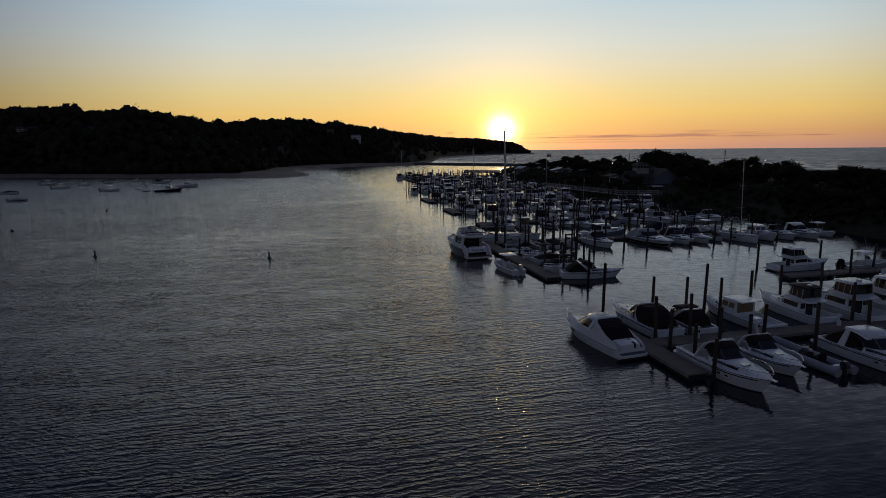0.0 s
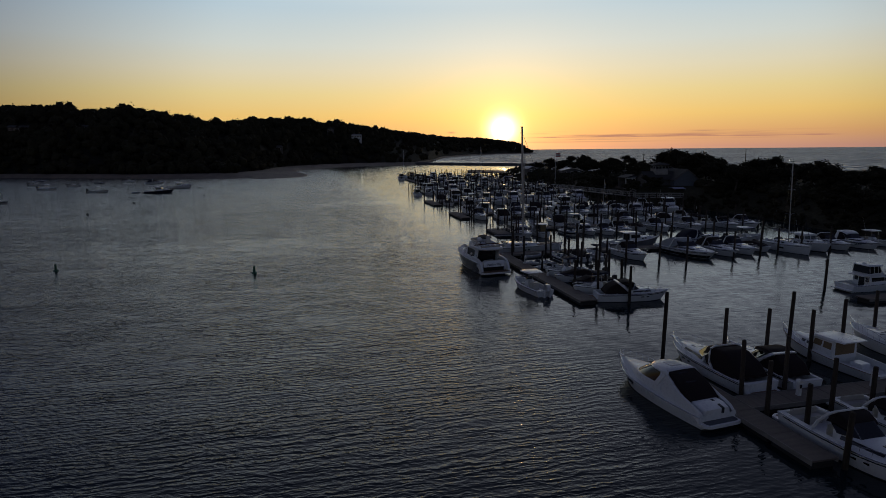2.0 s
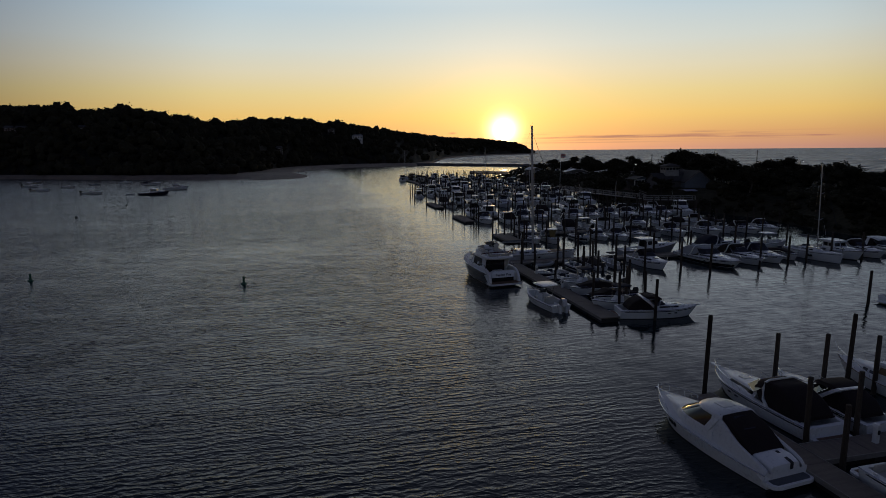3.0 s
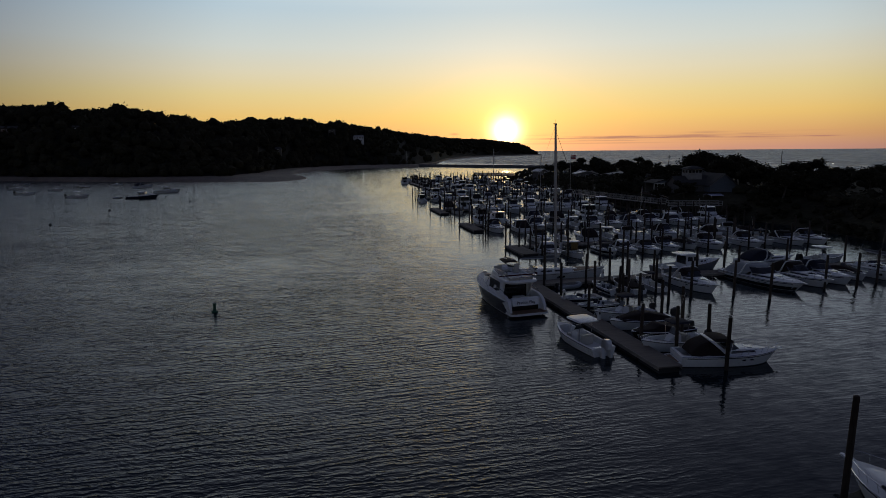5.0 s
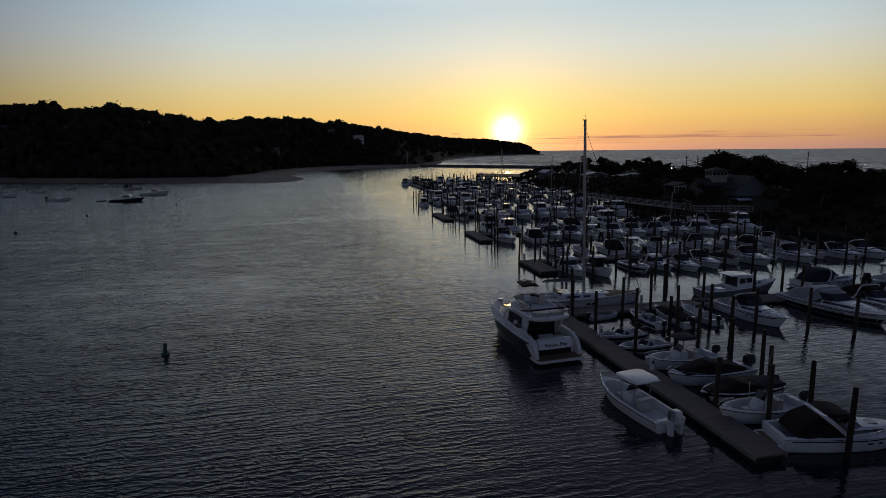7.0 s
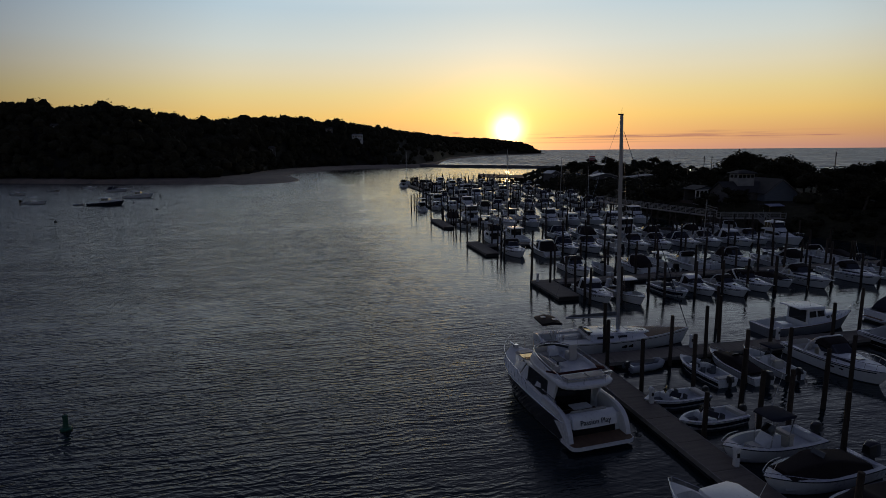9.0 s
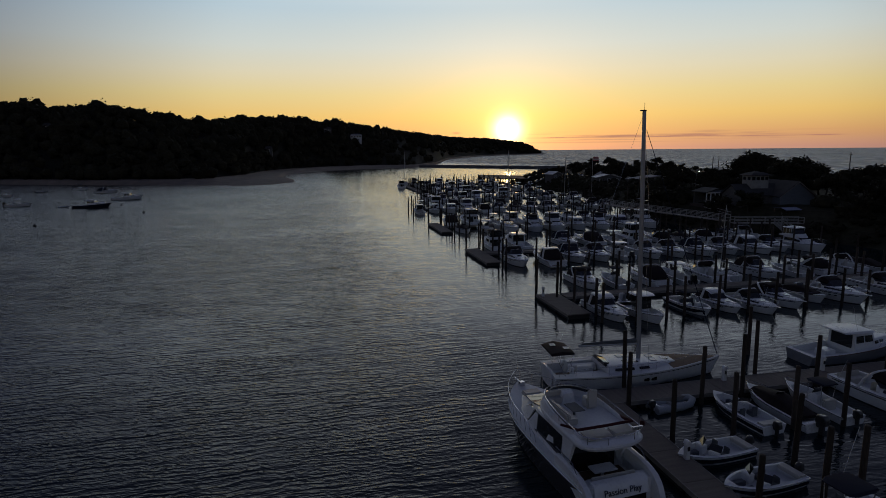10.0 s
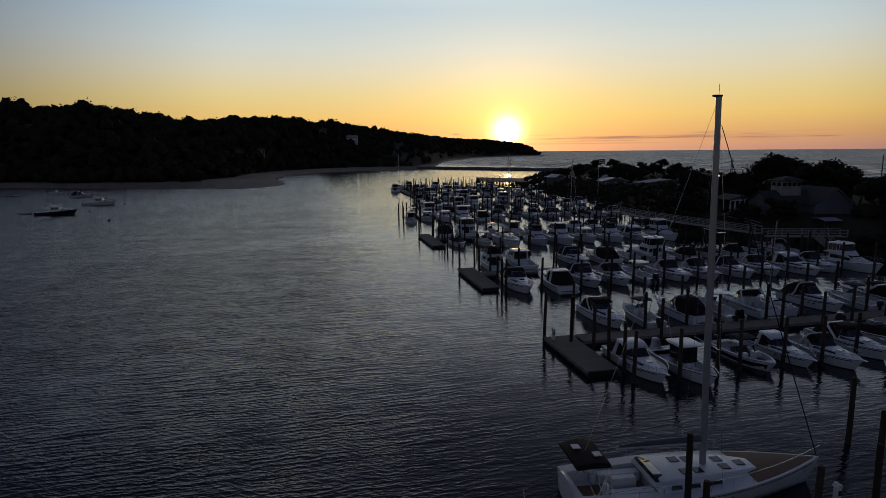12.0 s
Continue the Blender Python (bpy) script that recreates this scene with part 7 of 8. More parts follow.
R.scale = (0.88, 0.88, 0.88)
berth("hard", 40.3, 32.9, 180, "white cruiser with pale hardtop and dark windscreen")
berth("open", 44.6, 33.6, 180)
for u, v, h in ((26.3, 48.2, 5.4), (36.3, 47.3, 5.0), (31.3, 48.0, 3.9), (27.4, 41.4, 3.9), (34.2, 47.1, 3.9), (37.0, 46.0, 3.9), (41.9, 47.9, 3.9), (27.5, 36.5, 3.0), (30.6, 41.4, 3.9),
                (33.2, 37.7, 3.0), (31.0, 38.3, 3.5), (27.0, 38.8, 3.5), (38.1, 36.4, 3.9), (35.0, 38.3, 3.5), (46.9, 41.3, 3.9), (42.6, 36.0, 3.9), (51.8, 41.3, 3.9), (46.8, 49.5, 3.9), (51.8, 49.5, 3.9), (26.6, 33.2, 3.0)):
    pile(u, v, h)
for u in (30.4, 36.0, 44.2, 50.0):
    pedestal(u, 40.1)

# the sport boat in the wide fairway, with its finger dock
dock(55.5, 82.0, 57.6, 59.2, "grey finger dock across the fairway", False)
berth("fly", 62.2, 62.9, -92, "white sport fishing boat with tall bridge").scale = (0.78, 0.78, 0.78)
berth("console", 70.5, 61.0, -90)
berth("open", 72.0, 55.6, -88)
for u, v in ((56.2, 63.6), (66.0, 63.8), (70.0, 59.6), (76.0, 63.0), (64.0, 57.3)):
    pile(u, v, 3.5)

# second pier with its long outer dock
dock(27.6, 29.5, 64.4, 90.9, "long grey boarded floating dock beside a yacht", True)
dock(27.6, 92.0, 90.92, 93.0, "grey boarded floating dock with small boats along it", False)
Y = motor_yacht()
Y.matrix_basis = at(23.4, 86.65, 0, 5.6)
berth("console_white", 25.2, 72.0, 9, "white centre-console boat with hard top and twin white outboards")
berth("raked", 33.9, 65.45, -102, "white cabin cruiser with raked arch and dark canvas across dock end")
berth("console_one", 32.0, 69.2, 95, "small white boat with pale top, bow at the dock")
berth("bowrider_covered", 32.6, 72.0, 98)
berth("console_covered", 32.6, 75.0, 97)
berth("console_one", 32.4, 77.9, 96)
berth("bowrider", 31.6, 81.6, 97).scale = (0.76, 0.76, 0.76)
berth("bowrider", 31.2, 84.6, 96).scale = (0.76, 0.76, 0.76)
I = inflatable("small grey inflatable dinghy tied by the dock", 3.0, 1.5)
I.matrix_basis = at(32.7, 90.6, 0, -84)
berth("bowrider", 36.1, 88.5, 4).scale = (0.82, 0.82, 0.82)
berth("console_covered", 38.8, 88.5, 2).scale = (0.82, 0.82, 0.82)
berth("console_one", 41.6, 88.5, 2).scale = (0.82, 0.82, 0.82)
berth("open", 46.4, 87.2, 182, "white cruiser with open cockpit and dark deck hatch")
berth("darkhull", 55.6, 86.9, -175)
berth("black", 60.4, 86.8, 180)
berth("navy", 63.9, 87.0, 180)
berth("console_covered", 67.6, 87.8, 180)
berth("sloop", 71.5, 85.4, 180).scale = (1.1, 1.1, 1.1)
berth("pilot", 75.8, 86.6, 180)
berth("open", 80.0, 86.4, 180)
berth("hard", 84.6, 86.4, 180)
berth("console", 89.0, 87.0, 180)
S = sail_yacht("large white sailing yacht with black stern sunshade and teak foredeck")
S.matrix_basis = at(33.05, 95.6, 0, -94)
W = pilothouse_boat("downeast workboat, hull toned grey for shade, white wheelhouse, along dock", 9.5, 3.1, SHADEDHULL)
W.matrix_basis = at(51.6, 95.6, 0, -90)
berth("navy", 64.0, 96.2, -90)
berth("console", 73.0, 96.0, -88)
for u, v, h in ((29.75, 90.7, 3.9), (30.9, 93.3, 4.4), (34.9, 90.7, 3.9), (37.9, 90.7, 4.4), (41.0, 93.25, 4.4), (43.6, 90.7, 3.9), (49.4, 90.7, 3.9), (29.85, 86.2, 3.9), (33.8, 86.3, 3.9), (37.9, 86.4, 3.9), (41.0, 86.0, 3.9), (33.4, 79.8, 3.9), (35.0, 79.4, 3.9), (35.4, 76.2, 3.9), (35.6, 73.4, 3.9), (33.6, 70.5, 3.9), (29.8, 70.4, 3.5), (31.3, 67.8, 3.9)):
    pile(u, v, h)
for u, v, h in ((34.0, 67.7, 3.9), (32.8, 64.0, 3.9), (34.9, 83.1, 3.9), (39.8, 81.8, 3.9), (43.7, 83.6, 3.9), (48.2, 82.6, 3.9), (51.0, 80.6, 3.9), (29.8, 79.7, 3.0), (44.3, 97.9, 3.9), (55.6, 91.2, 3.9), (60.3, 83.0, 3.9), (64.7, 83.0, 3.9), (68.6, 84.0, 3.9), (72.6, 84.0, 3.9), (76.8, 83.0, 3.9), (56.0, 94.3, 3.9), (65.5, 94.3, 3.9), (74.8, 94.3, 3.9)):
    pile(u, v, h)
for u, v in ((29.2, 76.4), (29.2, 84.0), (38.0, 92.6), (46.0, 92.6), (58.0, 92.6)):
    pedestal(u, v)


def row(pv, us, side, rng, kinds, edge, gap=0.95, tall=3.9):
    """Boats in slips along a pier at v = pv; side 1 lies beyond it, bow away, side -1 before it, bow towards the channel's mouth."""
    length = {"black": 9.4, "raked": 8.8, "navy": 8.8, "black_small": 8.0, "open": 8.6, "hard": 9.6, "console": 7.9, "console_one": 6.6, "console_dark": 7.4, "console_covered": 7.2, "console_white": 7.0, "bowrider": 6.4,
              "bowrider_covered": 6.4, "bowrider_top": 6.6, "fly": 11.0, "fly_dark": 10.6, "pilot": 9.8, "sloop": 8.2, "darkhull": 12}
    for k, u in enumerate(us):
        kind = kinds[k] if k < len(kinds) and kinds[k] else rng.choice(["black", "navy", "open", "hard", "console", "console_one", "console_covered", "console_white", "bowrider_top", "fly", "raked", "pilot", "open", "black", "console", "raked", "bowrider_top"])
        if kind == "gap":
            continue
        turned = rng.random() < 0.16 or kind.endswith("<")
        kind = kind.rstrip("<")
        off = gap + length[kind] / 2 + rng.uniform(-0.2, 0.3)
        if side < 0:
            berth(kind, u, pv - off, (0 if turned else 180) + rng.uniform(-2.5, 2.5))
        else:
            berth(kind, u, pv + edge + off, (180 if turned else 0) + rng.uniform(-2.5, 2.5))
    mids = [us[0] - 1.9] + [(a + b) / 2 for a, b in zip(us, us[1:])] + [us[-1] + 1.9]
    for m in mids:
        reach = rng.uniform(7.2, 8.6)
        for q in (reach, rng.uniform(0.2, 0.4)) if rng.random() < 0.75 else (reach,):
            pile(m + rng.uniform(-0.25, 0.25), pv - q if side < 0 else pv + edge + q, rng.choice((3.5, 3.9, 3.9, tall)))


def spaced(a, b, step, rng):
    out, u = [], a
    while u < b:
        out.append(u)
        u += step * rng.uniform(0.92, 1.12)
    return out


rng = random.Random(33)
# third pier, with its end platform
dock(34.4, 36.9, 110.2, 118.5, "grey boarded end platform of a floating dock", True)
dock(37.22, 90.0, 116.6, 118.4, "grey boarded floating dock between two rows of small boats", False)
for kind, u, bow, size in (("hard", 39.0, 107.4, 0.82), ("console_dark", 42.0, 106.1, 1.0), ("bowrider_top", 48.0, 107.6, 1.0), ("hard", 51.4, 107.5, 0.74), ("open", 54.4, 106.3, 0.84), ("raked", 58.3, 107.4, 0.88)):
    long = {"hard": 9.0, "console_dark": 7.0, "bowrider_top": 6.2, "open": 8.0, "raked": 8.2}[kind] * size
    berth(kind, u, bow + long / 2, 180 + rng.uniform(-2.5, 2.5)).scale = (size, size, size)
for u, v in ((37.2, 108.6), (40.6, 108.2), (44.0, 108.6), (46.2, 109.0), (49.8, 108.8), (52.9, 108.4), (56.2, 108.6), (60.2, 108.8), (44.2, 116.2), (49.9, 116.3), (56.3, 116.2)):
    pile(u, v, 3.9)
row(116.6, [62.4, 66.0, 69.6, 73.2, 77.0, 81.0, 85.2], -1, rng, ["console_covered", "open", "bowrider", "open", "console_one", "raked", "open"], 1.8)
row(116.6, [42.6, 46.0, 50.6, 54.6, 58.6, 62.4, 66.4, 70.6, 74.6, 78.8, 83.0], 1, rng, ["raked", "console_one", "black_small", "console", "open", "gap", "black_small", "console_one", "raked", "open", "console_covered"], 1.8)
for u, v, h in ((34.6, 118.9, 4.4), (36.2, 116.9, 4.4), (37.5, 112.8, 4.4), (37.4, 115.2, 3.9), (37.6, 110.6, 3.9)):
    pile(u, v, h)
pedestal(34.9, 117.6)
berth("sloop", 61.2, 123.4, 0).scale = (0.76, 0.76, 0.76)
# fourth pier
dock(34.4, 36.6, 137.4, 149.6, "grey boarded outer dock at the head of a pier", True)
dock(36.62, 92.0, 144.6, 146.4, "grey boarded floating dock between two rows of cruisers", False)
row(144.6, [39.3, 43.9, 48.2, 52.0, 55.8, 60.2, 64.2, 69.0, 73.4, 78.4, 82.2, 87.0], -1, rng, ["black", "hard", "navy", "open", "console", "open", "open", "navy", "open", "hard", "open", "fly"], 1.8)
row(144.6, spaced(40.0, 90, 4.2, rng), 1, rng, ["fly_dark", "pilot", "gap", "navy", "black"], 1.8)
for u, v, h in ((34.8, 149.9, 3.9), (36.9, 147.5, 3.9), (36.9, 139.5, 3.9), (36.9, 137.7, 3.9)):
    pile(u, v, h)
# fifth pier
dock(35.0, 37.2, 169.4, 183.6, "grey boarded outer dock with piles along it", True)
dock(37.22, 84.0, 176.4, 178.2, "grey boarded floating dock between rows of larger boats", False)
row(176.4, [39.9, 44.6, 49.4, 54.2, 58.6, 63.4, 68.4, 73.8, 78.6], -1, rng, ["console_covered", "console", "gap", "fly_dark", "fly", "pilot", "fly_dark", "hard", "fly"], 1.8)
row(176.4, spaced(40.0, 83, 4.4, rng), 1, rng, ["black", "fly", "console"], 1.8)
for u, v, h in ((35.3, 184.0, 3.9), (37.6, 181.5, 3.5), (37.6, 171.5, 3.9), (37.6, 169.7, 3.9)):
    pile(u, v, h)
berth("sloop", 48.4, 169.0, 180).scale = (1.32, 1.32, 1.32)
berth("sloop", 66.6, 184.0, 0).scale = (1.15, 1.15, 1.15)
# sixth pier
dock(37.4, 92.0, 213.6, 215.4, "grey boarded floating dock far up the marina", False)
row(213.6, spaced(37.6, 92, 4.3, rng), -1, rng, ["console_dark", "console", "pilot", "fly", "hard"], 1.8)
row(213.6, spaced(40.0, 92, 4.5, rng), 1, rng, ["console", "fly"], 1.8)
# the far piers, and the long dock along the channel
dock(49.9, 52.1, 262.0, 318.0, "long grey boarded dock along the channel", True)
for pv, u0 in ((243.0, 44.0), (272.0, 53.0), (298.0, 53.0), (322.0, 54.0)):
    dock(u0, 96.0, pv, pv + 1.8, "grey boarded floating dock at the far end of the marina", False)
    row(pv, spaced(u0 + 2, 95, 4.8, rng), -1, rng, ["console", "navy", "fly"], 1.8)
    row(pv, spaced(u0 + 3, 95, 5.2, rng), 1, rng, ["fly_dark", "console"], 1.8)
for k in range(18):
    pile(52.5, 263 + k * 3.2, prng.choice((3.5, 3.9)))
berth("fly_dark", 47.9, 310.0, 4, "dark-windowed boat moored outside the far dock")
berth("sloop", 51.8, 324.0, 0).scale = (1.25, 1.25, 1.25)
for k in range(16):
    pile(62 + k * 3.0, 346 + prng.uniform(-2, 2), 3.9)

# the piles of the far piers, too small to tell apart
shapes = [tube([(*xy(u, v), -1.0), (*xy(u, v), h)], [0.17, 0.14], 7) for u, v, h in FAR_PILES]
tagged(part("far_piles", join(*shapes), PILE), "dark mooring piles crowding the far piers", "piles", kind="stuff")

# ---------------------------------------------------------------- out in the channel
def channel_buoy(x, y, label):
    root = thing("channel_buoy", label, "buoy", "channel buoys")
    root.matrix_basis = pose(x, y, 0, 2, 1, 20)
    root.scale = (0.5, 0.5, 0.52)
    ring = lambda r, z, n=14: [(r * math.cos(2 * math.pi * j / n), r * math.sin(2 * math.pi * j / n), z) for j in range(n)]
    part("float_body", loft([ring(0.3, -0.5), ring(0.62, -0.2), ring(0.66, 0.22), ring(0.5, 0.36)]), BUOYGREEN, root, smooth=True)
    part("tower", loft([ring(0.36, 0.34), ring(0.3, 0.6), ring(0.27, 1.55), ring(0.33, 1.58), ring(0.33, 1.74), ring(0.2, 1.8)]), BUOYGREEN, root, smooth=True)
    part("top_light", loft([ring(0.09, 1.79, 8), ring(0.1, 1.92, 8), ring(0.05, 1.98, 8)]), GLASS, root)
    return root


channel_buoy(-25.7, 86.2, "dark green channel buoy floating upright in the water")
channel_buoy(-53.0, 88.7, "dark green channel buoy floating far across the channel")


def mooring_ball(x, y):
    n = 10
    rings = [[(0.32 * math.sin(t) * math.cos(2 * math.pi * j / n), 0.32 * math.sin(t) * math.sin(2 * math.pi * j / n), 0.12 + 0.32 * math.cos(t)) for j in range(n)] for t in (2.9, 2.3, 1.6, 0.9, 0.3)]
    rings.append([(0.04 * math.cos(2 * math.pi * j / n), 0.04 * math.sin(2 * math.pi * j / n), 0.55) for j in range(n)])
    ob = part("mooring_ball", loft(rings), RUBBER, smooth=True)
    ob.matrix_basis = pose(x, y, 0)
    tagged(ob, "dark round mooring ball floating on the water", "buoy", "mooring balls")


for x, y in ((-90.4, 158.6), (-95.2, 190.5), (-84.8, 218), (-103.2, 240.6), (-106.8, 265.5), (-99, 303), (-72, 307), (-87.3, 118.8)):
    mooring_ball(x, y)

MOOR = "boats on moorings off the beach"


def moored(ob, x, y, turn):
    ob.matrix_basis = pose(x, y, 0, 0, 0, turn)
    ob["group"] = MOOR
    return ob


moored(pilothouse_boat("navy-hulled downeast boat riding on a mooring", 10.5, 3.3, NAVY, MOOR), -107.8, 233.5, -82)
moored(pilothouse_boat("white downeast boat riding on a mooring", 10.0, 3.2, GEL, MOOR), -113.0, 262.5, -78)
for kind, x, y, turn in (("console", -134.5, 240, -80), ("console", -166, 258, -84), ("bowrider_top", -138.5, 193, -80), ("console_covered", -166, 227.5, -85), ("console_one", -168.5, 280, -95),
                         ("bowrider", -169, 301, -75), ("console_one", -163, 317, -85), ("bowrider_top", -214, 325, -90), ("navy", -140, 297, -70), ("console", -191, 288, -88)):
    ob = copy_thing(STOCK[kind], pose(x, y, 0, 0, 0, turn))
    ob["group"] = MOOR
    ob["label"] = PLAIN[kind] + " on a mooring"
dd = inflatable("small dinghy trailing from a moored boat", 2.8, 1.4, MOOR, False)
dd.matrix_basis = pose(-117.3, 234.8, 0, 0, 0, -85)

# ---------------------------------------------------------------- on the land
def gable_house(label, w, d, wall, ridge, m, walls=SHINGLE, roof=ROOF, windows=((0.0, 1.0),), lantern=False, ground=0.6):
    """A house with gable ends on its two short sides (along local y), windows let in as panes and frames."""
    root = thing("house", label, "house", "buildings by the marina")
    root.matrix_basis = m
    w2, d2 = w / 2, d / 2
    body = [[(-w2, y, -ground), (w2, y, -ground), (w2, y, wall), (0, y, ridge), (-w2, y, wall)] for y in (-d2, d2)]
    part("wall", loft(body), walls, root)
    e = 0.35
    k = (ridge - wall) / w2
    slabs = []
    for sx in (1, -1):
        a, b = (sx * (w2 + e), wall - e * k), (0, ridge)
        slabs.append(loft([[(a[0], y, a[1] + 0.02), (b[0], y, b[1] + 0.02), (b[0], y, b[1] + 0.22), (a[0], y, a[1] + 0.2)] for y in (-d2 - e, d2 + e)]))
        part("roof", slabs[-1], roof, root)
        part("barge_board", loft([[(a[0], y, a[1] - 0.06), (b[0], y, b[1] - 0.06), (b[0], y, b[1] + 0.13), (a[0], y, a[1] + 0.11)] for y in (-d2 - e - 0.06, -d2 - e - 0.01)]), GREYWOOD, root)
    for x, z in windows:
        win = part("window", join(box(x - 0.55, x + 0.55, -d2 - 0.07, -d2 - 0.004, z, z + 0.1), box(x - 0.55, x + 0.55, -d2 - 0.07, -d2 - 0.004, z + 1.3, z + 1.4), box(x - 0.55, x - 0.45, -d2 - 0.07, -d2 - 0.004, z + 0.1, z + 1.3),
                                  box(x + 0.45, x + 0.55, -d2 - 0.07, -d2 - 0.004, z + 0.1, z + 1.3), box(x - 0.03, x + 0.03, -d2 - 0.06, -d2 - 0.004, z + 0.1, z + 1.3)), PAINT, root, "white window frame")
        part("pane", box(x - 0.45, x + 0.45, -d2 - 0.03, -d2 - 0.006, z + 0.1, z + 1.3), GLASS, win)
    if lantern:
        # a lantern room astride the ridge, glazed on its sides, under a low hipped roof
        w, q2, hgt = 1.95, 1.5, 1.9
        c = part("lantern_room", box(-q2, q2, -w, w, wall - 0.5, ridge + hgt), FENCE, root, "pale glazed lantern room above the roof")
        for k in range(4):
            y = -w + (k + 0.5) * w / 2
            part("pane", box(-q2 - 0.04, -q2 - 0.005, y - 0.36, y + 0.36, ridge + 1.0, ridge + 1.65), GLASS, c)
        for x in (-0.7, 0.7):
            part("pane", box(x - 0.45, x + 0.45, w + 0.005, w + 0.04, ridge + 1.0, ridge + 1.65), GLASS, c)
        eave = [(1, hgt), (1, hgt + 0.12), (0.5, hgt + 0.62), (0.08, hgt + 0.85)]
        part("lantern_roof", loft([[(-q * (q2 + 0.45), -q * (w + 0.45), ridge + z), (q * (q2 + 0.45), -q * (w + 0.45), ridge + z), (q * (q2 + 0.45), q * (w + 0.45), ridge + z), (-q * (q2 + 0.45), q * (w + 0.45), ridge + z)] for q, z in eave]), roof, c)
    return root


gable_house("blue-grey gabled clubhouse above the berths", 7.6, 11.6, 2.3, 5.1, at(107.2, 166.4, 4.0, -4), SHINGLEBLUE, ROOF, (), False, 2.5)
gable_house("dark-roofed clubhouse wing with a glazed lantern room", 6.4, 10.5, 2.4, 4.4, at(101.7, 166.6, 4.0, 86), SHINGLE, ROOF, (), True, 2.5)
gable_house("grey shingled house with white dormer windows", 6.0, 6.0, 4.2, 5.6, at(113.0, 181.0, 3.8, -4), SHINGLE, ROOF, ((-2, 2.5), (0, 2.5), (2, 2.5)), False, 2)
gable_house("low pale-roofed beach hut", 6.0, 6.0, 2.2, 3.6, at(126.0, 278.0, 3.0, 10), PAINT, ROOFGREY, ((-1, 0.5),), False, 1.5)
gable_house("low grey beach building", 18.0, 7.0, 2.4, 3.4, at(128.0, 246.0, 3.0, -6), SHINGLE, ROOFGREY, ((-6, 0.6), (-3, 0.6), (0, 0.6), (3, 0.6), (6, 0.6)), False, 1.5)
gable_house("small pale-roofed beach cabin", 5.0, 5.0, 2.2, 3.2, at(113.0, 300.0, 3.0, 20), SHINGLE, PAINT, ((-1, 0.5), (1, 0.5)), False, 1.5)
gable_house("pale-roofed snack bar by the beach", 9.0, 6.0, 2.3, 3.3, at(119.0, 264.0, 3.0, -10), SHINGLE, PAINT, ((-3, 0.5), (0, 0.5), (3, 0.5)), False, 1.5)


def pavilion():
    """An open-fronted shelter on a low deck: pale posts and beam, a dark back wall, a pitched roof."""
    root = thing("pavilion", "open pavilion with pale posts and grey gabled roof", "pavilion")
    root.matrix_basis = at(96.4, 173.6, 4.0, 2)
    part("deck", box(-3.2, 3.2, -2.9, 2.4, -1.6, 0.0), STAIN, root)
    part("back_wall", box(-2.6, 2.6, 1.9, 2.1, 0.004, 2.5), SHINGLE, root)
    part("beam", box(-2.75, 2.75, -2.3, -2.1, 2.34, 2.62), PAINT, root, "pale front beam")
    for k in range(6):
        x = -2.65 + 1.06 * k
        part("post", box(x - 0.09, x + 0.09, -2.29, -2.11, 0.004, 2.336), PAINT, root)
    for a, b in ((-3.0, 0), (3.0, 0)):
        part("roof", loft([[(a, y, 2.5), (b, y, 3.3), (b, y, 3.48), (a, y, 2.68)] for y in (-2.6, 2.5)]), ROOF, root)
    part("gable", loft([[(-2.6, y, 2.624), (2.6, y, 2.624), (0, y, 3.24)] for y in (-2.25, -2.15)]), SHINGLEBLUE, root)
    part("handrail", box(-3.15, 3.15, -2.86, -2.78, 0.9, 1.0), FENCE, root, "pale weathered handrail")
    for k in range(5):
        x = -3.1 + 1.55 * k
        part("baluster", box(x - 0.05, x + 0.05, -2.87, -2.77, 0.004, 0.9), FENCE, root)


pavilion()


def awning():
    root = thing("awning", "pale blue tarpaulin awning beside the clubhouse", "awning")
    root.matrix_basis = at(100.3, 155.6, 2.3, -4)
    part("tarpaulin", loft([[(-1.7, -1.6, 1.95), (1.7, -1.6, 1.95), (1.7, -1.6, 2.0), (-1.7, -1.6, 2.0)], [(-1.7, 0, 2.3), (1.7, 0, 2.3), (1.7, 0, 2.36), (-1.7, 0, 2.36)], [(-1.7, 1.9, 2.1), (1.7, 1.9, 2.1), (1.7, 1.9, 2.15), (-1.7, 1.9, 2.15)]]), TARP, root)
    for x in (-1.6, 1.6):
        for y in (-1.5, 1.8):
            part("leg", pillar(x, y, -1.0, 2.0, 0.04, n=6), STEEL, root)


awning()


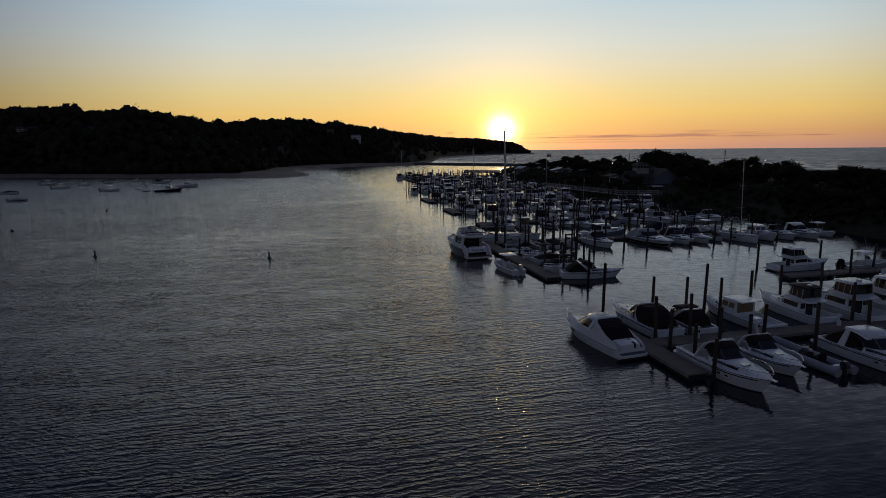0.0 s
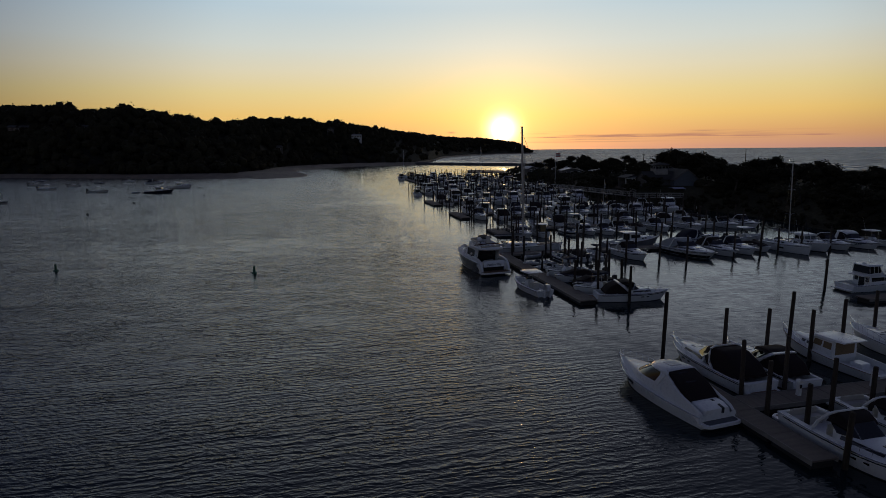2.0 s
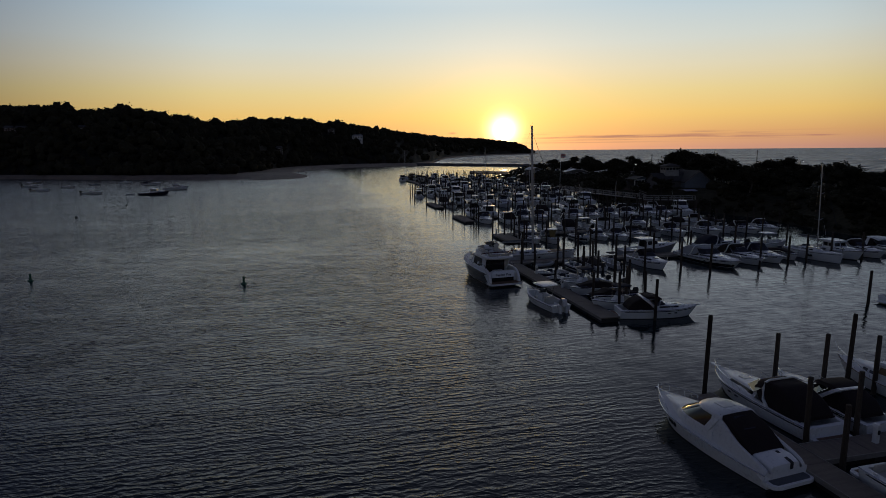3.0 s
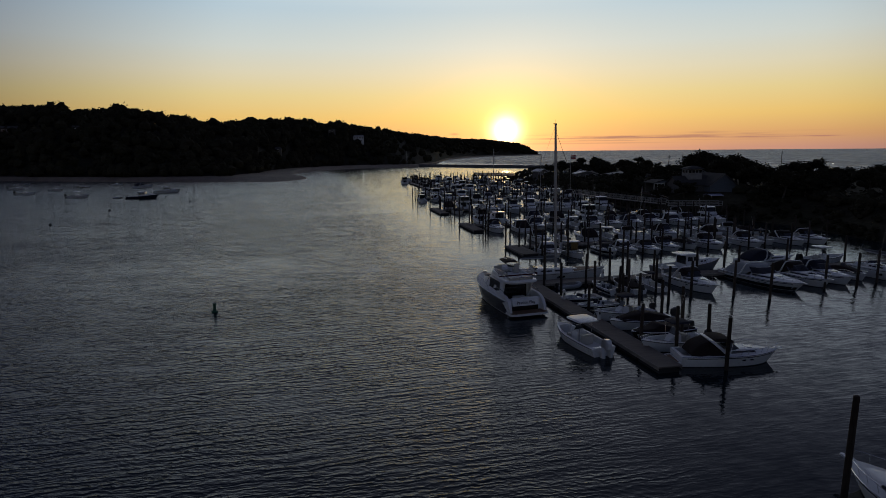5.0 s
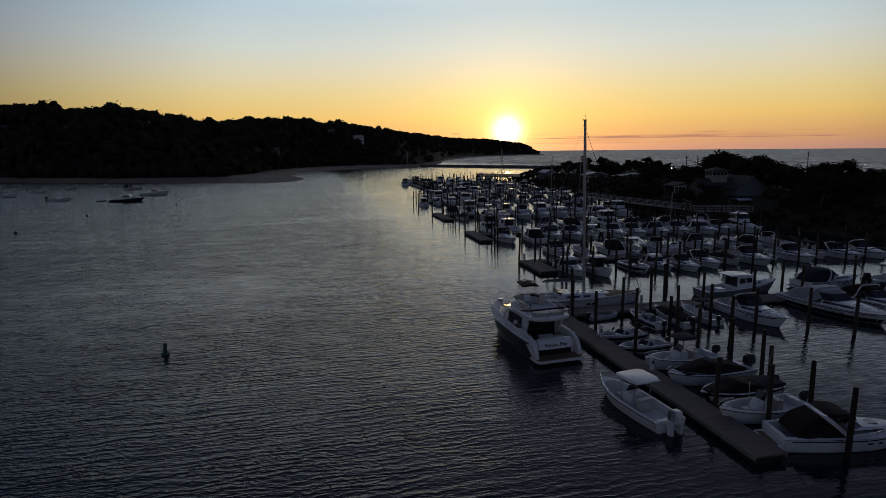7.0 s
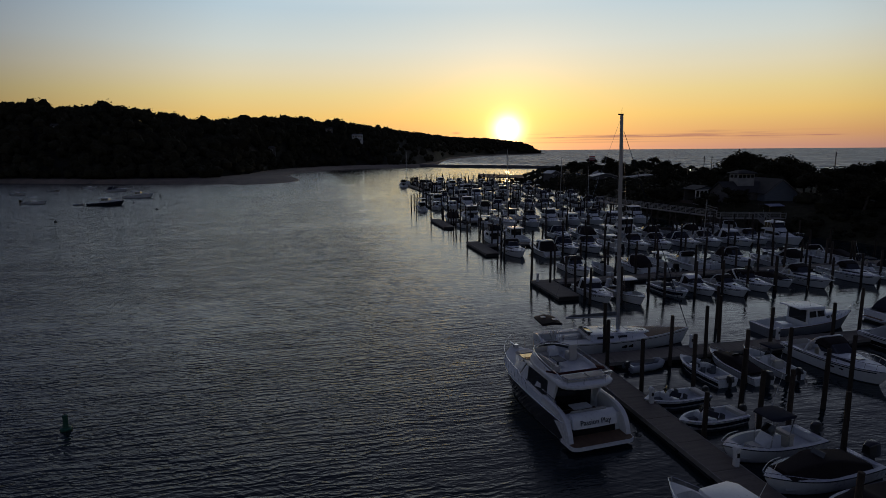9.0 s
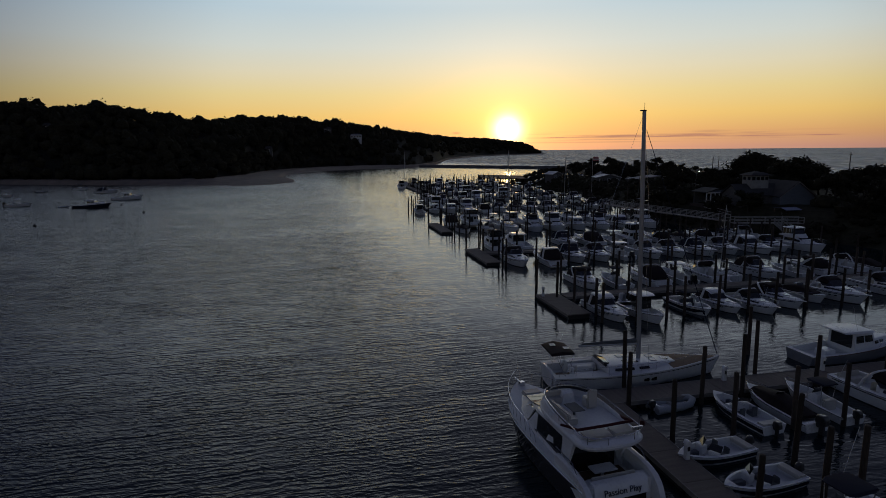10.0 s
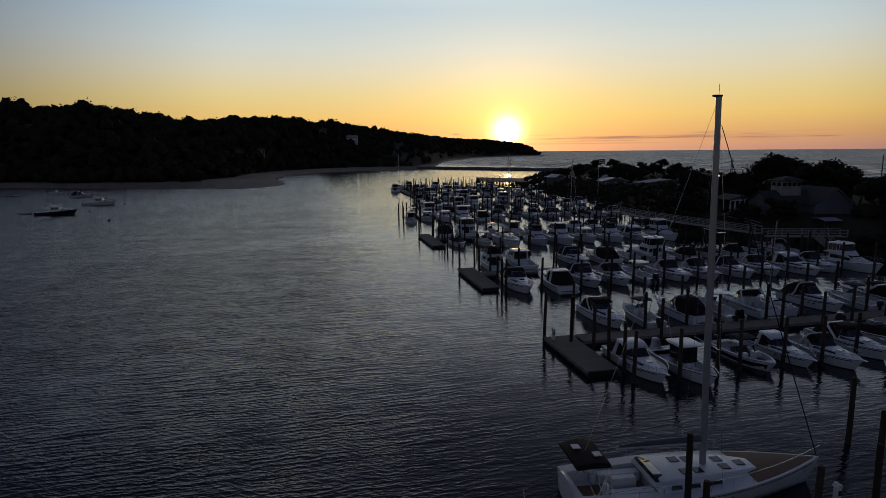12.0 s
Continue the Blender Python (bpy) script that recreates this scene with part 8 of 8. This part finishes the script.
def boardwalk(points, label):
    """A raised walk on posts with pale two-bar railings, through points (u, v, height of the walk)."""
    root = thing("boardwalk", label, "boardwalk")
    up = Vector((0, 0, 1))
    for (u0, v0, z0), (u1, v1, z1) in zip(points, points[1:]):
        a, b = Vector((*xy(u0, v0), z0)), Vector((*xy(u1, v1), z1))
        d = (b - a)
        n = Vector((-d.y, d.x, 0)).normalized() * 0.9
        part("walkway", loft([[tuple(p - n), tuple(p + n), tuple(p + n + up * 0.12), tuple(p - n + up * 0.12)] for p in (a, b)]), GREYWOOD, root)
        count = max(2, int(d.length / 2.2))
        for s in (1, -1):
            for hh in (0.55, 1.08):
                part("rail", loft([[tuple(p + n * s - n * 0.04 + up * hh), tuple(p + n * s + n * 0.04 + up * hh), tuple(p + n * s + n * 0.04 + up * (hh + 0.11)), tuple(p + n * s - n * 0.04 + up * (hh + 0.11))] for p in (a, b)]), FENCE, root, "pale weathered rail")
            for k in range(count + 1):
                p = a + d * (k / count) + n * s
                part("baluster", box(p.x - 0.06, p.x + 0.06, p.y - 0.06, p.y + 0.06, p.z + 0.124, p.z + 1.2), FENCE, root)
                if k % 2 == 0:
                    part("post", box(p.x - 0.09, p.x + 0.09, p.y - 0.09, p.y + 0.09, -0.8, p.z - 0.004), STAIN, root)


boardwalk([(79.0, 188.0, 3.0), (78.7, 177.0, 3.1), (86.0, 154.4, 2.6)], "raised boardwalk with pale weathered railings along the bank")
boardwalk([(85.7, 152.6, 2.45), (91.8, 151.0, 2.4), (97.8, 149.7, 2.35)], "level boardwalk with pale weathered railings above the berths")
boardwalk([(93.0, 149.7, 2.35), (93.1, 146.5, 0.62)], "sloping gangway with pale railings down to the docks")


def terrace_fence(points):
    """A pale fence of two bars along the edge of the terrace."""
    root = thing("fence", "pale two-bar fence along the terrace edge", "fence")
    for (u0, v0, z0), (u1, v1, z1) in zip(points, points[1:]):
        a, b = Vector((*xy(u0, v0), z0)), Vector((*xy(u1, v1), z1))
        for hh in (0.35, 0.85):
            part("bar", tube([(a.x, a.y, a.z + hh), (b.x, b.y, b.z + hh)], 0.06, 5), FENCE, root)
        for k in range(6):
            p = a.lerp(b, k / 5)
            part("post", box(p.x - 0.06, p.x + 0.06, p.y - 0.06, p.y + 0.06, -0.6, p.z + 0.95), STAIN, root)


terrace_fence([(92.6, 170.4, 3.3), (90.6, 163.5, 3.2), (88.8, 156.9, 3.1)])


def street_lamp(u, v, h):
    root = thing("street_lamp", "lit lamp on a tall pole among the trees", "street lamp", "lit lamps on the shore")
    root.matrix_basis = at(u, v, land_height(u, v))
    part("pole", tube([(0, 0, -0.3), (0, 0, h - 0.3), (0, -0.25, h), (0, -0.9, h + 0.05)], [0.09, 0.06, 0.05, 0.04], 7), STEEL, root, smooth=True)
    head = part("lamp_head", box(-0.16, 0.16, -1.3, -0.75, h - 0.02, h + 0.12), GREYHULL, root, bevel=0.03)
    n = 8
    part("globe", loft([[(0.08 * k * math.cos(2 * math.pi * j / n), -1.05 + 0.09 * k * math.sin(2 * math.pi * j / n), h - 0.02 - z) for j in range(n)] for k, z in ((0.7, 0), (1, 0.1), (0.8, 0.22), (0.3, 0.28))]), LAMP, head, "glowing lamp globe", smooth=True)


for u, v, h in ((104.2, 189.8, 5.9), (148.8, 216.0, 4.8), (153.8, 175.6, 6.4)):
    street_lamp(u, v, h)


def utility_pole(u, v, h):
    root = thing("utility_pole", "bare timber utility pole with crossarm", "pole", "utility poles")
    root.matrix_basis = at(u, v, land_height(u, v), 20)
    part("shaft", tube([(0, 0, -0.5), (0, 0, h)], [0.15, 0.1], 8), PILE, root, smooth=True)
    part("crossarm", box(-0.9, 0.9, -0.05, 0.05, h - 0.7, h - 0.58), PILE, root)


for u, v, h in ((83.5, 186.0, 8.0), (120, 205, 9), (150, 190, 10), (156, 250, 10), (108, 255, 9)):
    utility_pole(u, v, h)


def flagpole():
    root = thing("flagpole", "white flagpole flying a red and white flag", "flagpole")
    root.matrix_basis = at(101.5, 240.5, land_height(101.5, 240.5) - 0.1, 0)
    part("pole", pillar(0, 0, -0.8, 13.9, 0.07, 0.04, 8), PAINT, root, smooth=True)
    for k in range(5):
        z = 12.2 + k * 0.28
        wave = [[(0.05 + x, 0.18 * math.sin(x * 3.0) - 0.02 + dy, z + dz) for dy, dz in ((0, 0), (0.03, 0), (0.03, 0.28), (0, 0.28))] for x in (0, 0.4, 0.8, 1.2, 1.6, 2.0)]
        part("flag_stripe", loft(wave), FLAGRED if k % 2 == 0 else PAINT, root)


flagpole()


def parked_car(label, paint):
    root = thing("car", label, "car", "cars parked by the beach")
    ring = lambda y, w, z0, z1: house_ring(y, w, w * 0.94, z0, z1, 0.12)
    part("body", loft([ring(-2.2, 0.8, 0.35, 0.85), ring(-1.9, 0.88, 0.25, 0.95), ring(1.5, 0.88, 0.25, 0.92), ring(2.2, 0.78, 0.35, 0.75)]), paint, root, smooth=True)
    part("cabin", cabin([(-1.75, 0.8, 0.6, 0.9, 1.2, 0), (-1.2, 0.82, 0.64, 0.9, 1.5, 0), (0.3, 0.82, 0.64, 0.9, 1.5, 0), (1.1, 0.8, 0.6, 0.9, 1.0, 0)], 0.1), GLASS, root, "dark window glass", smooth=True)
    part("roof", cabin([(-1.25, 0.64, 0.6, 1.49, 1.55, 0), (0.35, 0.64, 0.6, 1.49, 1.55, 0)], 0.03), paint, root)
    for x in (-0.8, 0.8):
        for y in (-1.35, 1.35):
            w = part("wheel", loft([[(x + dx, y + 0.32 * math.cos(a), 0.32 + 0.32 * math.sin(a)) for a in [2 * math.pi * j / 12 for j in range(12)]] for dx in (-0.1, 0.1)]), RUBBER, root)
            part("rim", loft([[(x + dx, y + 0.19 * math.cos(a), 0.32 + 0.19 * math.sin(a)) for a in [2 * math.pi * j / 10 for j in range(10)]] for dx in (-0.108, 0.108)]), STEEL, w)
    return root


CARS = [parked_car("white car parked by the beach", GEL), parked_car("dark car parked by the beach", BLACKHULL), parked_car("grey car parked by the beach", GREYHULL)]
crng = random.Random(4)
lot = [(107 + 3.1 * k, 312 + crng.uniform(-1, 1)) for k in range(9)] + [(112 + 3.2 * k, 333 + crng.uniform(-1, 1)) for k in range(7)]
for k, (u, v) in enumerate(lot):
    m = at(u, v, land_height(u, v) + 0.02, crng.choice((0, 180)) + crng.uniform(-4, 4))
    if k < 3:
        CARS[k].matrix_basis = m
    else:
        copy_thing(CARS[crng.randrange(3)], m)


def pile_deck():
    """A timber deck on rows of piles, jutting from the shore at the head of the marina."""
    root = thing("timber_deck", "dark timber deck on rows of piles at the inlet", "pier")
    z = 2.3
    corners = [xy(92, 338), xy(108, 322), xy(118, 352), xy(100, 372)]
    part("deck", loft([[(*c, z + dz) for c in corners] for dz in (-0.35, 0)]), STAIN, root)
    for i in range(4):
        (x0, y0), (x1, y1) = corners[i], corners[(i + 1) % 4]
        for k in range(8):
            f = k / 8
            part("support_post", pillar(x0 + (x1 - x0) * f, y0 + (y1 - y0) * f, -1.5, z - 0.36, 0.17, n=7), PILE, root)


pile_deck()


def hill_house(bearing, depth, label, w, wall, walls, roofm):
    g = hill_ground(bearing, depth)
    x, y = HX + depth * math.tan(radians(bearing)), HY + depth
    root = thing("house", label, "house", "houses on the hill")
    root.matrix_basis = pose(x, y, g, 0, 0, -bearing * 0.9)
    part("wall", box(-w / 2, w / 2, -4, 4, -3, wall), walls, root)
    part("roof", loft([[(-w / 2 - 0.4, s * 4.4, wall + 0.01), (w / 2 + 0.4, s * 4.4, wall + 0.01), (w / 2 - 0.5, s * 0.3, wall + 1.6), (-w / 2 + 0.5, s * 0.3, wall + 1.6)] for s in (-1, 1)]), roofm, root)
    n = int(w / 2.6)
    for k in range(n):
        cx = -w / 2 + w * (k + 0.5) / n
        win = part("window", join(box(cx - 0.8, cx + 0.8, -4.09, -4.01, wall - 2.0, wall - 1.85), box(cx - 0.8, cx + 0.8, -4.09, -4.01, wall - 0.6, wall - 0.45), box(cx - 0.8, cx - 0.7, -4.09, -4.01, wall - 1.85, wall - 0.6), box(cx + 0.7, cx + 0.8, -4.09, -4.01, wall - 1.85, wall - 0.6)), PAINT, root, "white window frame")
        part("pane", box(cx - 0.7, cx + 0.7, -4.06, -4.02, wall - 1.85, wall - 0.6), GLASS, win)
    return root


hill_house(-8.4, 640, "white house high on the wooded hill", 11, 5.6, PAINT, ROOFGREY)
hill_house(-10.9, 600, "grey house among trees on the hill", 7, 6.5, SHINGLE, ROOF)
hill_house(-15.9, 470, "small pale house among trees on the hill", 5, 6.0, SHINGLE, ROOF)
hill_house(-36.2, 400, "long dark timber house low on the wooded hillside", 20, 4.5, STAIN, ROOF)
hill_house(-31.6, 400, "dark timber house low on the wooded hillside", 12, 4.5, STAIN, ROOF)
